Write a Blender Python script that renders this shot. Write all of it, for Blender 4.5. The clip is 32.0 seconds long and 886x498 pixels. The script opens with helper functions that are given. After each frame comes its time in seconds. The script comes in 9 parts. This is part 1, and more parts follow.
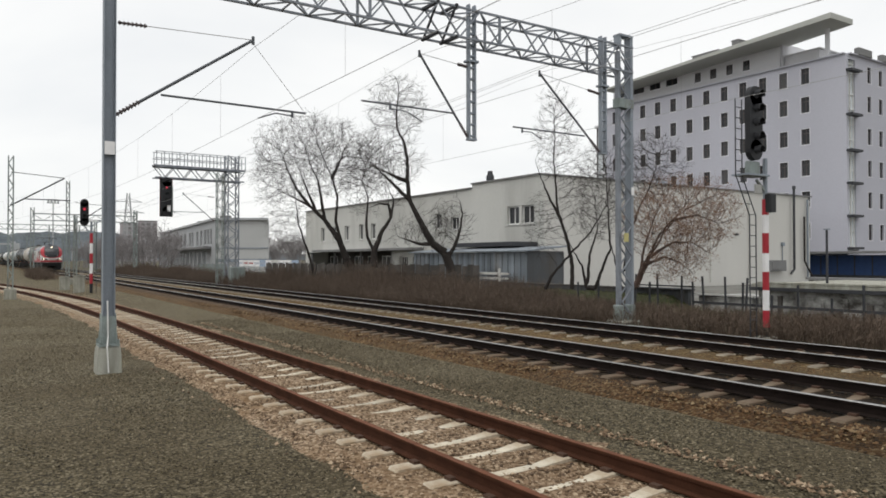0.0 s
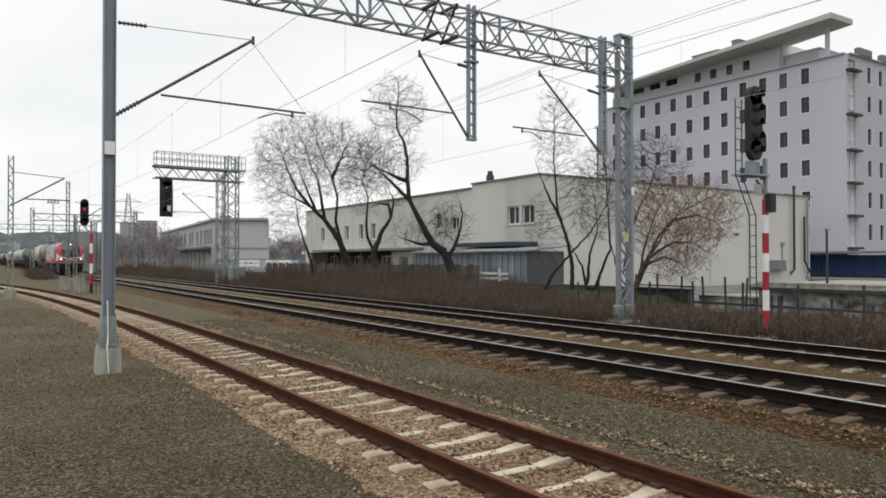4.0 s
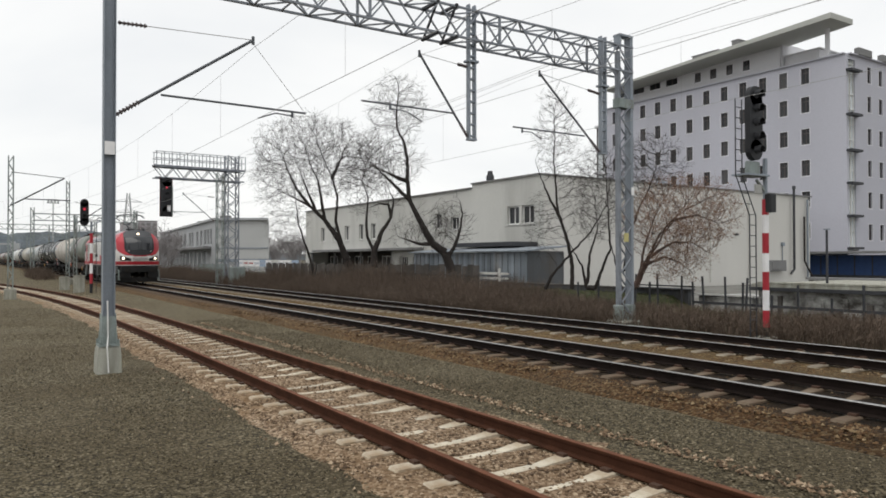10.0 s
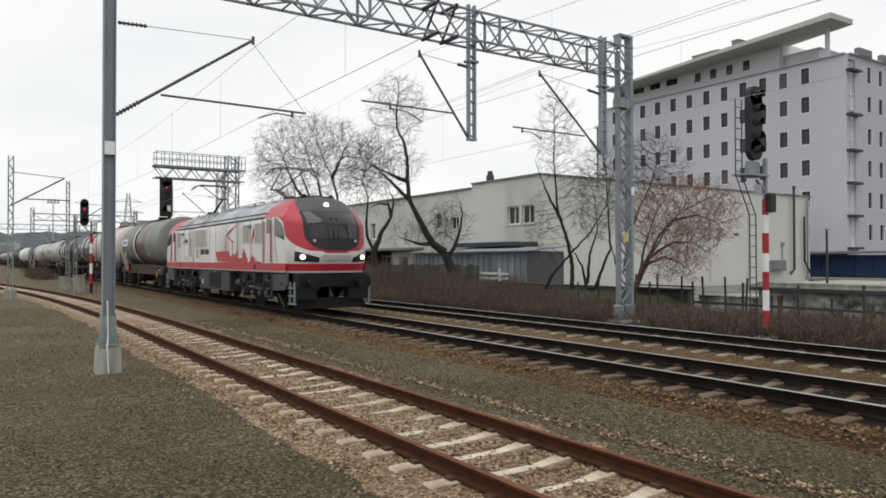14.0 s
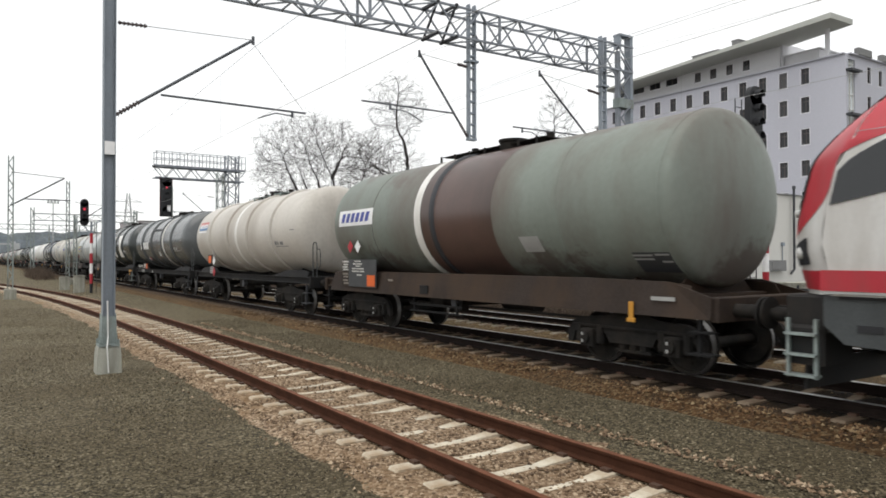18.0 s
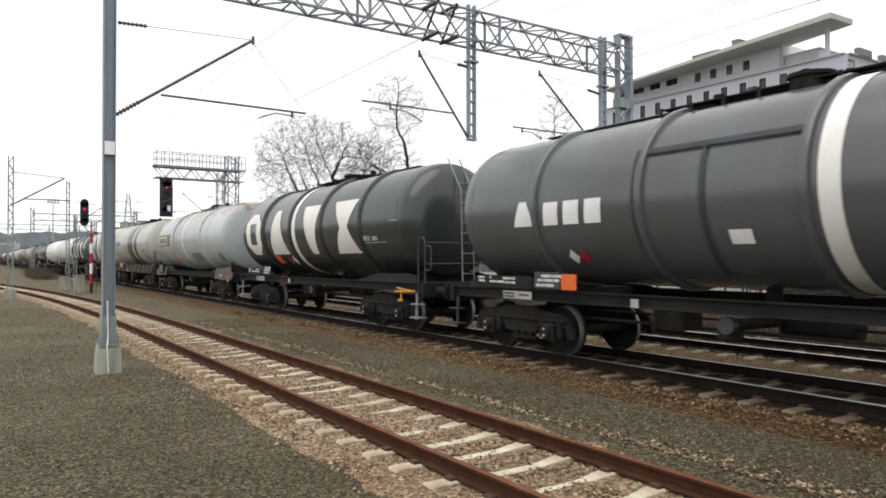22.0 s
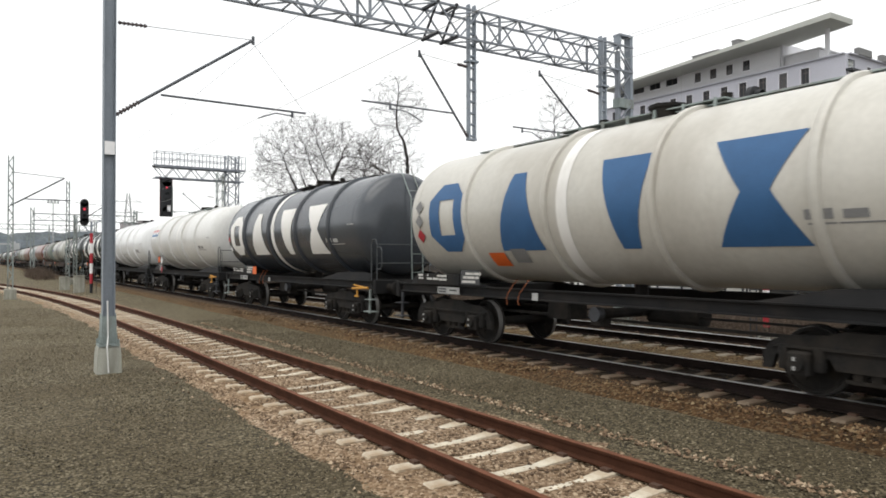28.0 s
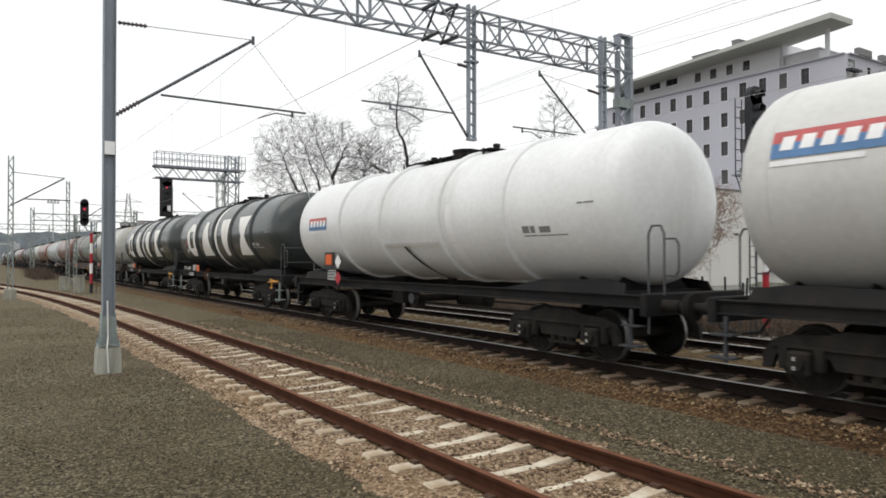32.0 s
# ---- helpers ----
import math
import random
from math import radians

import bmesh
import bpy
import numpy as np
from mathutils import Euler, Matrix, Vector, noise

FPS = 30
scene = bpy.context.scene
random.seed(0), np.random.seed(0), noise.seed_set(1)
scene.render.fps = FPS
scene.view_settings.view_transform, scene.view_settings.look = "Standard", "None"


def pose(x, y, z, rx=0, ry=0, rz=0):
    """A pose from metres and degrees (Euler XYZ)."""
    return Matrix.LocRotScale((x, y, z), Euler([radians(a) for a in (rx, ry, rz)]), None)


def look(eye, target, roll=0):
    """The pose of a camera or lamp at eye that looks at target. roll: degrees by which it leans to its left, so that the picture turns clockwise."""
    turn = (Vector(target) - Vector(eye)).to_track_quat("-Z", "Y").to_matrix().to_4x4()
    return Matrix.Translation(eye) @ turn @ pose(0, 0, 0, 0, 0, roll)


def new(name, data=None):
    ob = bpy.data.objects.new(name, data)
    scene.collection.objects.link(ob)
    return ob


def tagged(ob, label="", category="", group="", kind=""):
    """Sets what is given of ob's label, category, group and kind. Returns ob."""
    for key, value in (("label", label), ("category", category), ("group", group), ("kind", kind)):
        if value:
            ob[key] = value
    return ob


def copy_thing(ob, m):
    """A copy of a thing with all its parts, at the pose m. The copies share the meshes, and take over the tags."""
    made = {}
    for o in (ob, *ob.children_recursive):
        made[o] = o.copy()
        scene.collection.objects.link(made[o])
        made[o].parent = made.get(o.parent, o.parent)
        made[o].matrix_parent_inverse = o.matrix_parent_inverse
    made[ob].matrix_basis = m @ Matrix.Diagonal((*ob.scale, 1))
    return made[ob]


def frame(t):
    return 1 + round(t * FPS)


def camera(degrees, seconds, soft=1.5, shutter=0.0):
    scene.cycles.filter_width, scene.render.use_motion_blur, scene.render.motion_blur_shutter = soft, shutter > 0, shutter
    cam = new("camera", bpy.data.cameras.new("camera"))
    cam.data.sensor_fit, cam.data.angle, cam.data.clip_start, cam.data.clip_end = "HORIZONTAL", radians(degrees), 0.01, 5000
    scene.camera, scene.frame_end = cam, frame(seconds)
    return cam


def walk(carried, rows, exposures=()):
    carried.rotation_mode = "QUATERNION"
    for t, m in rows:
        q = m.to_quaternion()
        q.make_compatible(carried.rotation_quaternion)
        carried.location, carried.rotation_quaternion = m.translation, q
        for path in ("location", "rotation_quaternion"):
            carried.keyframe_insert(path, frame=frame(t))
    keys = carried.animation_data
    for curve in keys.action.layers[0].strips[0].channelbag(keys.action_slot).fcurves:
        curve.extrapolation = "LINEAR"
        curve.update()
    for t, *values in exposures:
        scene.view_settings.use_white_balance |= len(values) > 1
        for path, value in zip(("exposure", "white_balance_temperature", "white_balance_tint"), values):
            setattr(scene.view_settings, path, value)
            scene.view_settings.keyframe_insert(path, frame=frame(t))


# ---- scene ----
cam = camera(63.9, 32.0, soft=1.7, shutter=0.14)
EYE = (0.0, 0.0, 1.816)
YAW, PITCH = radians(56.52), radians(0.79)
AIM = (EYE[0] - math.sin(YAW) * 10, EYE[1] + math.cos(YAW) * 10, EYE[2] + math.tan(PITCH) * 10)
STAND = look(EYE, AIM, -0.09)
walk(cam, [(0, STAND), (32, STAND)], exposures=[(0, 0.02), (16, 0.02), (17, 0.04), (18, 0.3), (19, 0.42), (25, 0.42), (28, 0.42), (30, 0.38), (32, 0.2)])

# ---- overcast daylight ----
world = bpy.data.worlds.new("sky")
scene.world = world
world.use_nodes = True
wn, wl = world.node_tree.nodes, world.node_tree.links
wn.clear()
sky = wn.new("ShaderNodeTexSky")
sky.sky_type, sky.sun_disc = "NISHITA", False
sky.sun_elevation, sky.sun_rotation = radians(38), radians(200)
dim = wn.new("ShaderNodeMixRGB")
dim.blend_type, dim.inputs[0].default_value = "MULTIPLY", 1.0
dim.inputs[2].default_value = (0.1, 0.1, 0.1, 1)
veil = wn.new("ShaderNodeMixRGB")
veil.inputs[0].default_value = 0.92
# a thin, softly uneven cloud cover
wtc, cloud, shade = wn.new("ShaderNodeTexCoord"), wn.new("ShaderNodeTexNoise"), wn.new("ShaderNodeValToRGB")
cloud.inputs["Scale"].default_value, cloud.inputs["Detail"].default_value, cloud.inputs["Distortion"].default_value = 1.7, 5, 0.4
wmap = wn.new("ShaderNodeMapping")
wmap.inputs["Scale"].default_value = (1, 1, 2.6)
shade.color_ramp.elements[0].position, shade.color_ramp.elements[1].position = 0.36, 0.6
shade.color_ramp.elements[0].color, shade.color_ramp.elements[1].color = (0.91, 0.925, 0.935, 1), (1.035, 1.035, 1.02, 1)
wl.new(wtc.outputs["Generated"], wmap.inputs[0])
wl.new(wmap.outputs[0], cloud.inputs[0])
wl.new(cloud.outputs[0], shade.inputs[0])
wl.new(shade.outputs[0], veil.inputs[2])
bg, wout = wn.new("ShaderNodeBackground"), wn.new("ShaderNodeOutputWorld")
bg.inputs[1].default_value = 1.0
wl.new(sky.outputs[0], dim.inputs[1])
wl.new(dim.outputs[0], veil.inputs[1])
wl.new(veil.outputs[0], bg.inputs[0])
wl.new(bg.outputs[0], wout.inputs[0])
sun = new("sun", bpy.data.lights.new("sun", "SUN"))
sun.data.energy, sun.data.angle, sun.data.color = 1.3, radians(60), (1.0, 0.97, 0.92)
sun.matrix_world = look((0, 0, 60), (-9, 21, 0))


# ---- materials ----
def mat(name, color, rough=0.7, metal=0.0, var=0.15, scale=3.0, fine=40.0, bump=0.15, dirt=None, dirt_amount=0.0, streak=1.0, spread=0.0, spec=0.4):
    """A worn surface: base colour, broad stains, fine grain, relief and dirt; streak stretches the stains downwards."""
    m = bpy.data.materials.new(name)
    m.use_nodes = True
    n, l = m.node_tree.nodes, m.node_tree.links
    b = n["Principled BSDF"]
    b.inputs["Roughness"].default_value, b.inputs["Metallic"].default_value = rough, metal
    b.inputs["Specular IOR Level"].default_value = spec
    tc, mp = n.new("ShaderNodeTexCoord"), n.new("ShaderNodeMapping")
    mp.inputs["Scale"].default_value = (1, 1, 1 / streak)
    l.new(tc.outputs["Object"], mp.inputs[0])
    big, small = n.new("ShaderNodeTexNoise"), n.new("ShaderNodeTexNoise")
    big.inputs["Scale"].default_value, big.inputs["Detail"].default_value = scale, 5
    small.inputs["Scale"].default_value, small.inputs["Detail"].default_value = fine, 3
    l.new(mp.outputs[0], big.inputs[0])
    l.new(tc.outputs["Object"], small.inputs[0])
    ramp = n.new("ShaderNodeMapRange")
    ramp.inputs[1].default_value, ramp.inputs[2].default_value = 0.3, 0.7
    ramp.inputs[3].default_value, ramp.inputs[4].default_value = 1 - var, 1 + var
    l.new(big.outputs[0], ramp.inputs[0])
    ramp2 = n.new("ShaderNodeMapRange")
    ramp2.inputs[1].default_value, ramp2.inputs[2].default_value = 0.3, 0.7
    ramp2.inputs[3].default_value, ramp2.inputs[4].default_value = 1 - var * 0.6, 1 + var * 0.6
    l.new(small.outputs[0], ramp2.inputs[0])
    mul = n.new("ShaderNodeMath")
    mul.operation = "MULTIPLY"
    l.new(ramp.outputs[0], mul.inputs[0])
    l.new(ramp2.outputs[0], mul.inputs[1])
    last = mul.outputs[0]
    if spread:
        oi, r3, m3 = n.new("ShaderNodeObjectInfo"), n.new("ShaderNodeMapRange"), n.new("ShaderNodeMath")
        r3.inputs[3].default_value, r3.inputs[4].default_value = 1 - spread, 1 + spread
        m3.operation = "MULTIPLY"
        l.new(oi.outputs["Random"], r3.inputs[0])
        l.new(r3.outputs[0], m3.inputs[0])
        l.new(last, m3.inputs[1])
        last = m3.outputs[0]
    tint = n.new("ShaderNodeVectorMath")
    tint.operation = "SCALE"
    tint.inputs[0].default_value = color
    l.new(last, tint.inputs["Scale"])
    out = tint.outputs[0]
    if dirt:
        dn, dr, mix = n.new("ShaderNodeTexNoise"), n.new("ShaderNodeMapRange"), n.new("ShaderNodeMixRGB")
        dn.inputs["Scale"].default_value, dn.inputs["Detail"].default_value, dn.inputs["Roughness"].default_value = scale * 0.7, 8, 0.65
        dr.inputs[1].default_value, dr.inputs[2].default_value = 0.62 - dirt_amount * 0.5, 0.8 - dirt_amount * 0.3
        mix.inputs[2].default_value = (*dirt, 1)
        off = n.new("ShaderNodeMapping")
        off.inputs["Location"].default_value = (3.7, 1.9, 5.3)
        off.inputs["Scale"].default_value = (1, 1, 1 / streak)
        l.new(tc.outputs["Object"], off.inputs[0])
        l.new(off.outputs[0], dn.inputs[0])
        l.new(dn.outputs[0], dr.inputs[0])
        l.new(dr.outputs[0], mix.inputs[0])
        l.new(out, mix.inputs[1])
        out = mix.outputs[0]
    l.new(out, b.inputs["Base Color"])
    if bump:
        bp = n.new("ShaderNodeBump")
        bp.inputs["Strength"].default_value, bp.inputs["Distance"].default_value = bump, 0.01
        l.new(small.outputs[0], bp.inputs["Height"])
        l.new(bp.outputs[0], b.inputs["Normal"])
    return m


def gravel(name, colors, size, patch, patch_amount=0.3, relief=1.0, extra=None, grime_shade=()):
    """Loose stones of a given size in several tones, with broad patches of another tone."""
    m = bpy.data.materials.new(name)
    m.use_nodes = True
    n, l = m.node_tree.nodes, m.node_tree.links
    b = n["Principled BSDF"]
    b.inputs["Roughness"].default_value = 0.9
    b.inputs["Specular IOR Level"].default_value = 0.2
    tc = n.new("ShaderNodeTexCoord")
    vo = n.new("ShaderNodeTexVoronoi")
    vo.inputs["Scale"].default_value = 1 / size
    l.new(tc.outputs["Object"], vo.inputs["Vector"])
    sep = n.new("ShaderNodeSeparateColor")
    l.new(vo.outputs["Color"], sep.inputs[0])
    cr = n.new("ShaderNodeValToRGB")
    el = cr.color_ramp.elements
    el[0].color, el[1].color = (*colors[0], 1), (*colors[-1], 1)
    for i, c in enumerate(colors[1:-1]):
        el.new((i + 1) / (len(colors) - 1)).color = (*c, 1)
    l.new(sep.outputs[0], cr.inputs[0])
    big, mr, mix = n.new("ShaderNodeTexNoise"), n.new("ShaderNodeMapRange"), n.new("ShaderNodeMixRGB")
    big.inputs["Scale"].default_value, big.inputs["Detail"].default_value = 0.45, 7
    mr.inputs[1].default_value, mr.inputs[2].default_value, mr.inputs[4].default_value = 0.42, 0.72, patch_amount
    l.new(tc.outputs["Object"], big.inputs[0])
    l.new(big.outputs[0], mr.inputs[0])
    l.new(mr.outputs[0], mix.inputs[0])
    l.new(cr.outputs[0], mix.inputs[1])
    mix.inputs[2].default_value = (*patch, 1)
    out = mix.outputs[0]
    if extra:
        # stones darken from one x to another, ragged at the edge
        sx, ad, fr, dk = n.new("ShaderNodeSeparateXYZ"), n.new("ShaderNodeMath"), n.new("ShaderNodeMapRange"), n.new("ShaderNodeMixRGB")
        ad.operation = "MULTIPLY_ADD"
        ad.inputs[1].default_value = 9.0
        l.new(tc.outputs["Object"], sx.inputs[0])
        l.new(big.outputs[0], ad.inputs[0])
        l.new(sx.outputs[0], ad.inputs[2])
        fr.inputs[1].default_value, fr.inputs[2].default_value, fr.inputs[4].default_value = extra[0] + 4.5, extra[1] + 4.5, extra[2]
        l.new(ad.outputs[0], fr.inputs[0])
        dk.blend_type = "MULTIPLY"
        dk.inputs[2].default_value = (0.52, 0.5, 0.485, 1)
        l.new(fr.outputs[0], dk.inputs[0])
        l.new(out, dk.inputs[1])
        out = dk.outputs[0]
    for mid, wide, amount, tone in grime_shade:
        # oil and brake dust along a used track with train shade painted in, or moss between two, ragged at its edge
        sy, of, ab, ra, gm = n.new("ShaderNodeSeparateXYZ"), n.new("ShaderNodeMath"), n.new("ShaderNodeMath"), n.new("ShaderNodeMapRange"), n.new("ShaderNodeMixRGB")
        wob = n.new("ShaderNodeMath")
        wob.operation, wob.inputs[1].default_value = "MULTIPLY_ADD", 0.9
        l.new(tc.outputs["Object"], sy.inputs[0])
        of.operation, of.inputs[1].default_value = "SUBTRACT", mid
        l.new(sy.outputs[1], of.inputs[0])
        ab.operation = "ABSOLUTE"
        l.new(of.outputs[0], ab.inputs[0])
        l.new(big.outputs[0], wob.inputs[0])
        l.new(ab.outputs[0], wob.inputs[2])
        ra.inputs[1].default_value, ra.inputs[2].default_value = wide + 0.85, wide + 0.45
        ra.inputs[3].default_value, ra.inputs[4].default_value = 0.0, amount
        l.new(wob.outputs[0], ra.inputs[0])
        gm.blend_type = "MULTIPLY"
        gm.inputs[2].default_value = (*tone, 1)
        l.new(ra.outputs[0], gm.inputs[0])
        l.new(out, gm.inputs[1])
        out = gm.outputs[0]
    l.new(out, b.inputs["Base Color"])
    bp = n.new("ShaderNodeBump")
    bp.inputs["Strength"].default_value, bp.inputs["Distance"].default_value = relief, size * 0.7
    bp.invert = True
    l.new(vo.outputs["Distance"], bp.inputs["Height"])
    l.new(bp.outputs[0], b.inputs["Normal"])
    return m


def stones(name, colors):
    """Single stones, each of its own tone."""
    m = mat(name, colors[0], 0.9, var=0.1, bump=0.3, fine=60)
    n, l = m.node_tree.nodes, m.node_tree.links
    g, cr = n.new("ShaderNodeNewGeometry"), n.new("ShaderNodeValToRGB")
    el = cr.color_ramp.elements
    el[0].color, el[1].color = (*colors[0], 1), (*colors[-1], 1)
    for i, c in enumerate(colors[1:-1]):
        el.new((i + 1) / (len(colors) - 1)).color = (*c, 1)
    l.new(g.outputs["Random Per Island"], cr.inputs[0])
    l.new(cr.outputs[0], n["Principled BSDF"].inputs["Base Color"])
    return m


def glass(name, color, rough=0.05, other=None):
    """Dark reflecting glass; where other is given, single panes differ, as curtains and blinds do behind them."""
    m = bpy.data.materials.new(name)
    m.use_nodes = True
    b = m.node_tree.nodes["Principled BSDF"]
    b.inputs["Base Color"].default_value = (*color, 1)
    b.inputs["Roughness"].default_value = rough
    b.inputs["Specular IOR Level"].default_value = 0.35 if other else 0.6
    if other:
        n, l = m.node_tree.nodes, m.node_tree.links
        oi, cr = n.new("ShaderNodeObjectInfo"), n.new("ShaderNodeValToRGB")
        el = cr.color_ramp.elements
        el[0].color, el[1].color = (*color, 1), (*other, 1)
        el[0].position = 0.45
        l.new(oi.outputs["Random"], cr.inputs[0])
        l.new(cr.outputs[0], b.inputs["Base Color"])
    return m


def glow(name, color, power):
    m = bpy.data.materials.new(name)
    m.use_nodes = True
    b = m.node_tree.nodes["Principled BSDF"]
    b.inputs["Base Color"].default_value = (*color, 1)
    b.inputs["Emission Color"].default_value = (*color, 1)
    b.inputs["Emission Strength"].default_value = power
    return m


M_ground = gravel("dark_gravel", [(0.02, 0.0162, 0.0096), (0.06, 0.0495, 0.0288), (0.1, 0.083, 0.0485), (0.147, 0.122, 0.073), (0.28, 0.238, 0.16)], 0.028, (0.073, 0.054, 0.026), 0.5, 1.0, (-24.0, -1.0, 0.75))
# the band under the train also holds its shade as colour
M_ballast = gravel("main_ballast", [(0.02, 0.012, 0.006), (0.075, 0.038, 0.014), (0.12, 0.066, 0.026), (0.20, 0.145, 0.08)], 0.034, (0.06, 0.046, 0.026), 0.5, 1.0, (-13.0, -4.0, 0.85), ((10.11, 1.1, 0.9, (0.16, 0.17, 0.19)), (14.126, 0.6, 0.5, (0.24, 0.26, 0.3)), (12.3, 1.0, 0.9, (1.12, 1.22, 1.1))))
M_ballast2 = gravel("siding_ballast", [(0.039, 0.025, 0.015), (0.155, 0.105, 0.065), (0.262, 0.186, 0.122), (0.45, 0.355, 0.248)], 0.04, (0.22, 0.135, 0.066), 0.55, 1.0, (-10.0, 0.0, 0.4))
M_soil = gravel("weedy_soil", [(0.05, 0.04, 0.03), (0.085, 0.068, 0.05), (0.11, 0.09, 0.065), (0.10, 0.105, 0.06)], 0.12, (0.07, 0.085, 0.04), 0.5)
M_stone = stones("loose_dark_stones", [(0.022, 0.0175, 0.01), (0.052, 0.042, 0.0235), (0.08, 0.0645, 0.037), (0.115, 0.094, 0.056), (0.25, 0.212, 0.142)])
M_stone1 = stones("loose_main_stones", [(0.03, 0.017, 0.008), (0.085, 0.043, 0.017), (0.13, 0.074, 0.032), (0.25, 0.185, 0.105)])
M_stone2 = stones("loose_siding_stones", [(0.055, 0.034, 0.02), (0.165, 0.11, 0.066), (0.255, 0.176, 0.11), (0.43, 0.335, 0.23)])
M_sleeper = mat("sleeper_concrete", (0.5, 0.455, 0.365), 0.9, var=0.16, scale=2.5, fine=60, dirt=(0.3, 0.22, 0.14), dirt_amount=0.3, spread=0.2)
M_sleeper2 = mat("weathered_sleeper_concrete", (0.33, 0.3, 0.235), 0.9, var=0.2, scale=2.5, fine=60, dirt=(0.16, 0.125, 0.09), dirt_amount=0.4, spread=0.25)
# grime plus some shade from the train put into this darker tone
M_sleeper1 = mat("grimy_shaded_sleeper_concrete", (0.19, 0.155, 0.112), 0.9, var=0.2, scale=2.5, fine=60, dirt=(0.11, 0.075, 0.048), dirt_amount=0.5, spread=0.25)
M_rust2 = mat("rusty_rail_head", (0.13, 0.054, 0.03), 0.8, spec=0.15, var=0.2, scale=4, fine=50)
M_rust = mat("rusty_rail", (0.052, 0.022, 0.0125), 0.9, spec=0.1, var=0.25, scale=4, fine=50, bump=0.2)
M_rail = mat("dark_oily_rail", (0.014, 0.01, 0.0085), 0.9, var=0.3, scale=4, fine=40, spec=0.08)
M_shine = mat("worn_rail_head", (0.42, 0.415, 0.405), 0.36, 0.9, var=0.1)
M_clip = mat("rail_clip_steel", (0.08, 0.045, 0.03), 0.7, 0.3)
M_galv = mat("galvanised_steel", (0.25, 0.28, 0.315), 0.55, 0.35, var=0.12, scale=3, fine=30, bump=0.05, streak=4)
M_steel = mat("blue_grey_lattice_steel", (0.235, 0.255, 0.285), 0.6, 0.3, var=0.15, scale=3, fine=30, bump=0.05)
M_bracket = mat("bracket_tube_steel", (0.1, 0.108, 0.12), 0.6, 0.3, var=0.15)
M_board = mat("dark_weathered_boards", (0.075, 0.068, 0.062), 0.95, var=0.25, scale=1.5, fine=20, streak=4, spread=0.3)
M_galv2 = mat("weathered_green_grey_steel", (0.25, 0.29, 0.28), 0.6, 0.3, var=0.2, scale=3, fine=30, bump=0.05, dirt=(0.12, 0.10, 0.08), dirt_amount=0.25, streak=4)
M_dark = mat("dark_steel", (0.05, 0.052, 0.058), 0.6, 0.4, var=0.2)
M_iron = mat("grimy_iron", (0.013, 0.0122, 0.0115), 0.85, 0.0, var=0.35, scale=2.5, fine=25, dirt=(0.03, 0.025, 0.02), dirt_amount=0.3, spec=0.2)
M_wire = mat("copper_wire", (0.36, 0.36, 0.36), 0.6, 0.5, var=0.05, bump=0)
M_insul = mat("brown_porcelain", (0.07, 0.05, 0.05), 0.3)
M_conc = mat("mast_concrete", (0.33, 0.33, 0.285), 0.95, var=0.2, scale=5, fine=70, dirt=(0.2, 0.19, 0.15), dirt_amount=0.4, streak=5)
M_white = mat("white_paint", (0.78, 0.78, 0.78), 0.6, var=0.06)
M_red = mat("red_paint", (0.36, 0.02, 0.032), 0.55, var=0.1)
M_black = mat("matt_black", (0.018, 0.019, 0.022), 0.65, var=0.15)
M_data2 = mat("grey_enamel_plate", (0.36, 0.36, 0.34), 0.6, var=0.15)
M_paleyellow = mat("faded_yellow_enamel", (0.52, 0.47, 0.2), 0.6, var=0.12)
M_blue_pale = mat("faded_blue_banner", (0.33, 0.42, 0.55), 0.6, var=0.1)
M_logo_soft = mat("faded_banner_ink", (0.38, 0.42, 0.5), 0.6, var=0.1)
M_orange = mat("orange_plate", (0.66, 0.12, 0.02), 0.6, var=0.08)
M_lever = mat("orange_yellow_lever", (0.5, 0.24, 0.03), 0.6, var=0.12)
M_lime = mat("lime_label", (0.4, 0.45, 0.05), 0.6, var=0.1)
M_hose = mat("faded_orange_hose", (0.26, 0.08, 0.03), 0.7, var=0.1)
M_plaster = mat("dirty_white_render", (0.57, 0.57, 0.54), 0.95, var=0.06, scale=0.35, fine=14, bump=0.1, dirt=(0.4, 0.4, 0.375), dirt_amount=0.22, streak=5)
M_plaster2 = mat("cream_render", (0.58, 0.57, 0.54), 0.95, var=0.05, scale=0.3, fine=14, bump=0.1, dirt=(0.56, 0.54, 0.5), dirt_amount=0.15, streak=5)
M_hotel = mat("lilac_grey_render", (0.46, 0.462, 0.515), 0.95, var=0.05, scale=0.15, fine=8, bump=0.05, dirt=(0.42, 0.42, 0.465), dirt_amount=0.15, streak=4)
M_hotel2 = mat("pale_grey_render", (0.58, 0.58, 0.6), 0.95, var=0.05, scale=0.15, fine=8, bump=0.05)
M_roof = mat("grey_roof_felt", (0.2, 0.2, 0.2), 0.9, var=0.15, scale=0.5)
M_slab = mat("slab_soffit", (0.44, 0.445, 0.415), 0.9, var=0.08, scale=0.2)
M_pane = glass("dark_window_glass", (0.02, 0.022, 0.026), 0.08, (0.085, 0.085, 0.088))
M_pane2 = glass("pale_glazing", (0.64, 0.68, 0.7), 0.15)
M_frame = mat("brown_window_frame", (0.07, 0.055, 0.05), 0.6, var=0.1)
M_wframe = mat("white_window_frame", (0.72, 0.72, 0.70), 0.6, var=0.05)
M_reveal = mat("pale_window_surround", (0.68, 0.68, 0.71), 0.9, var=0.05, scale=0.5)
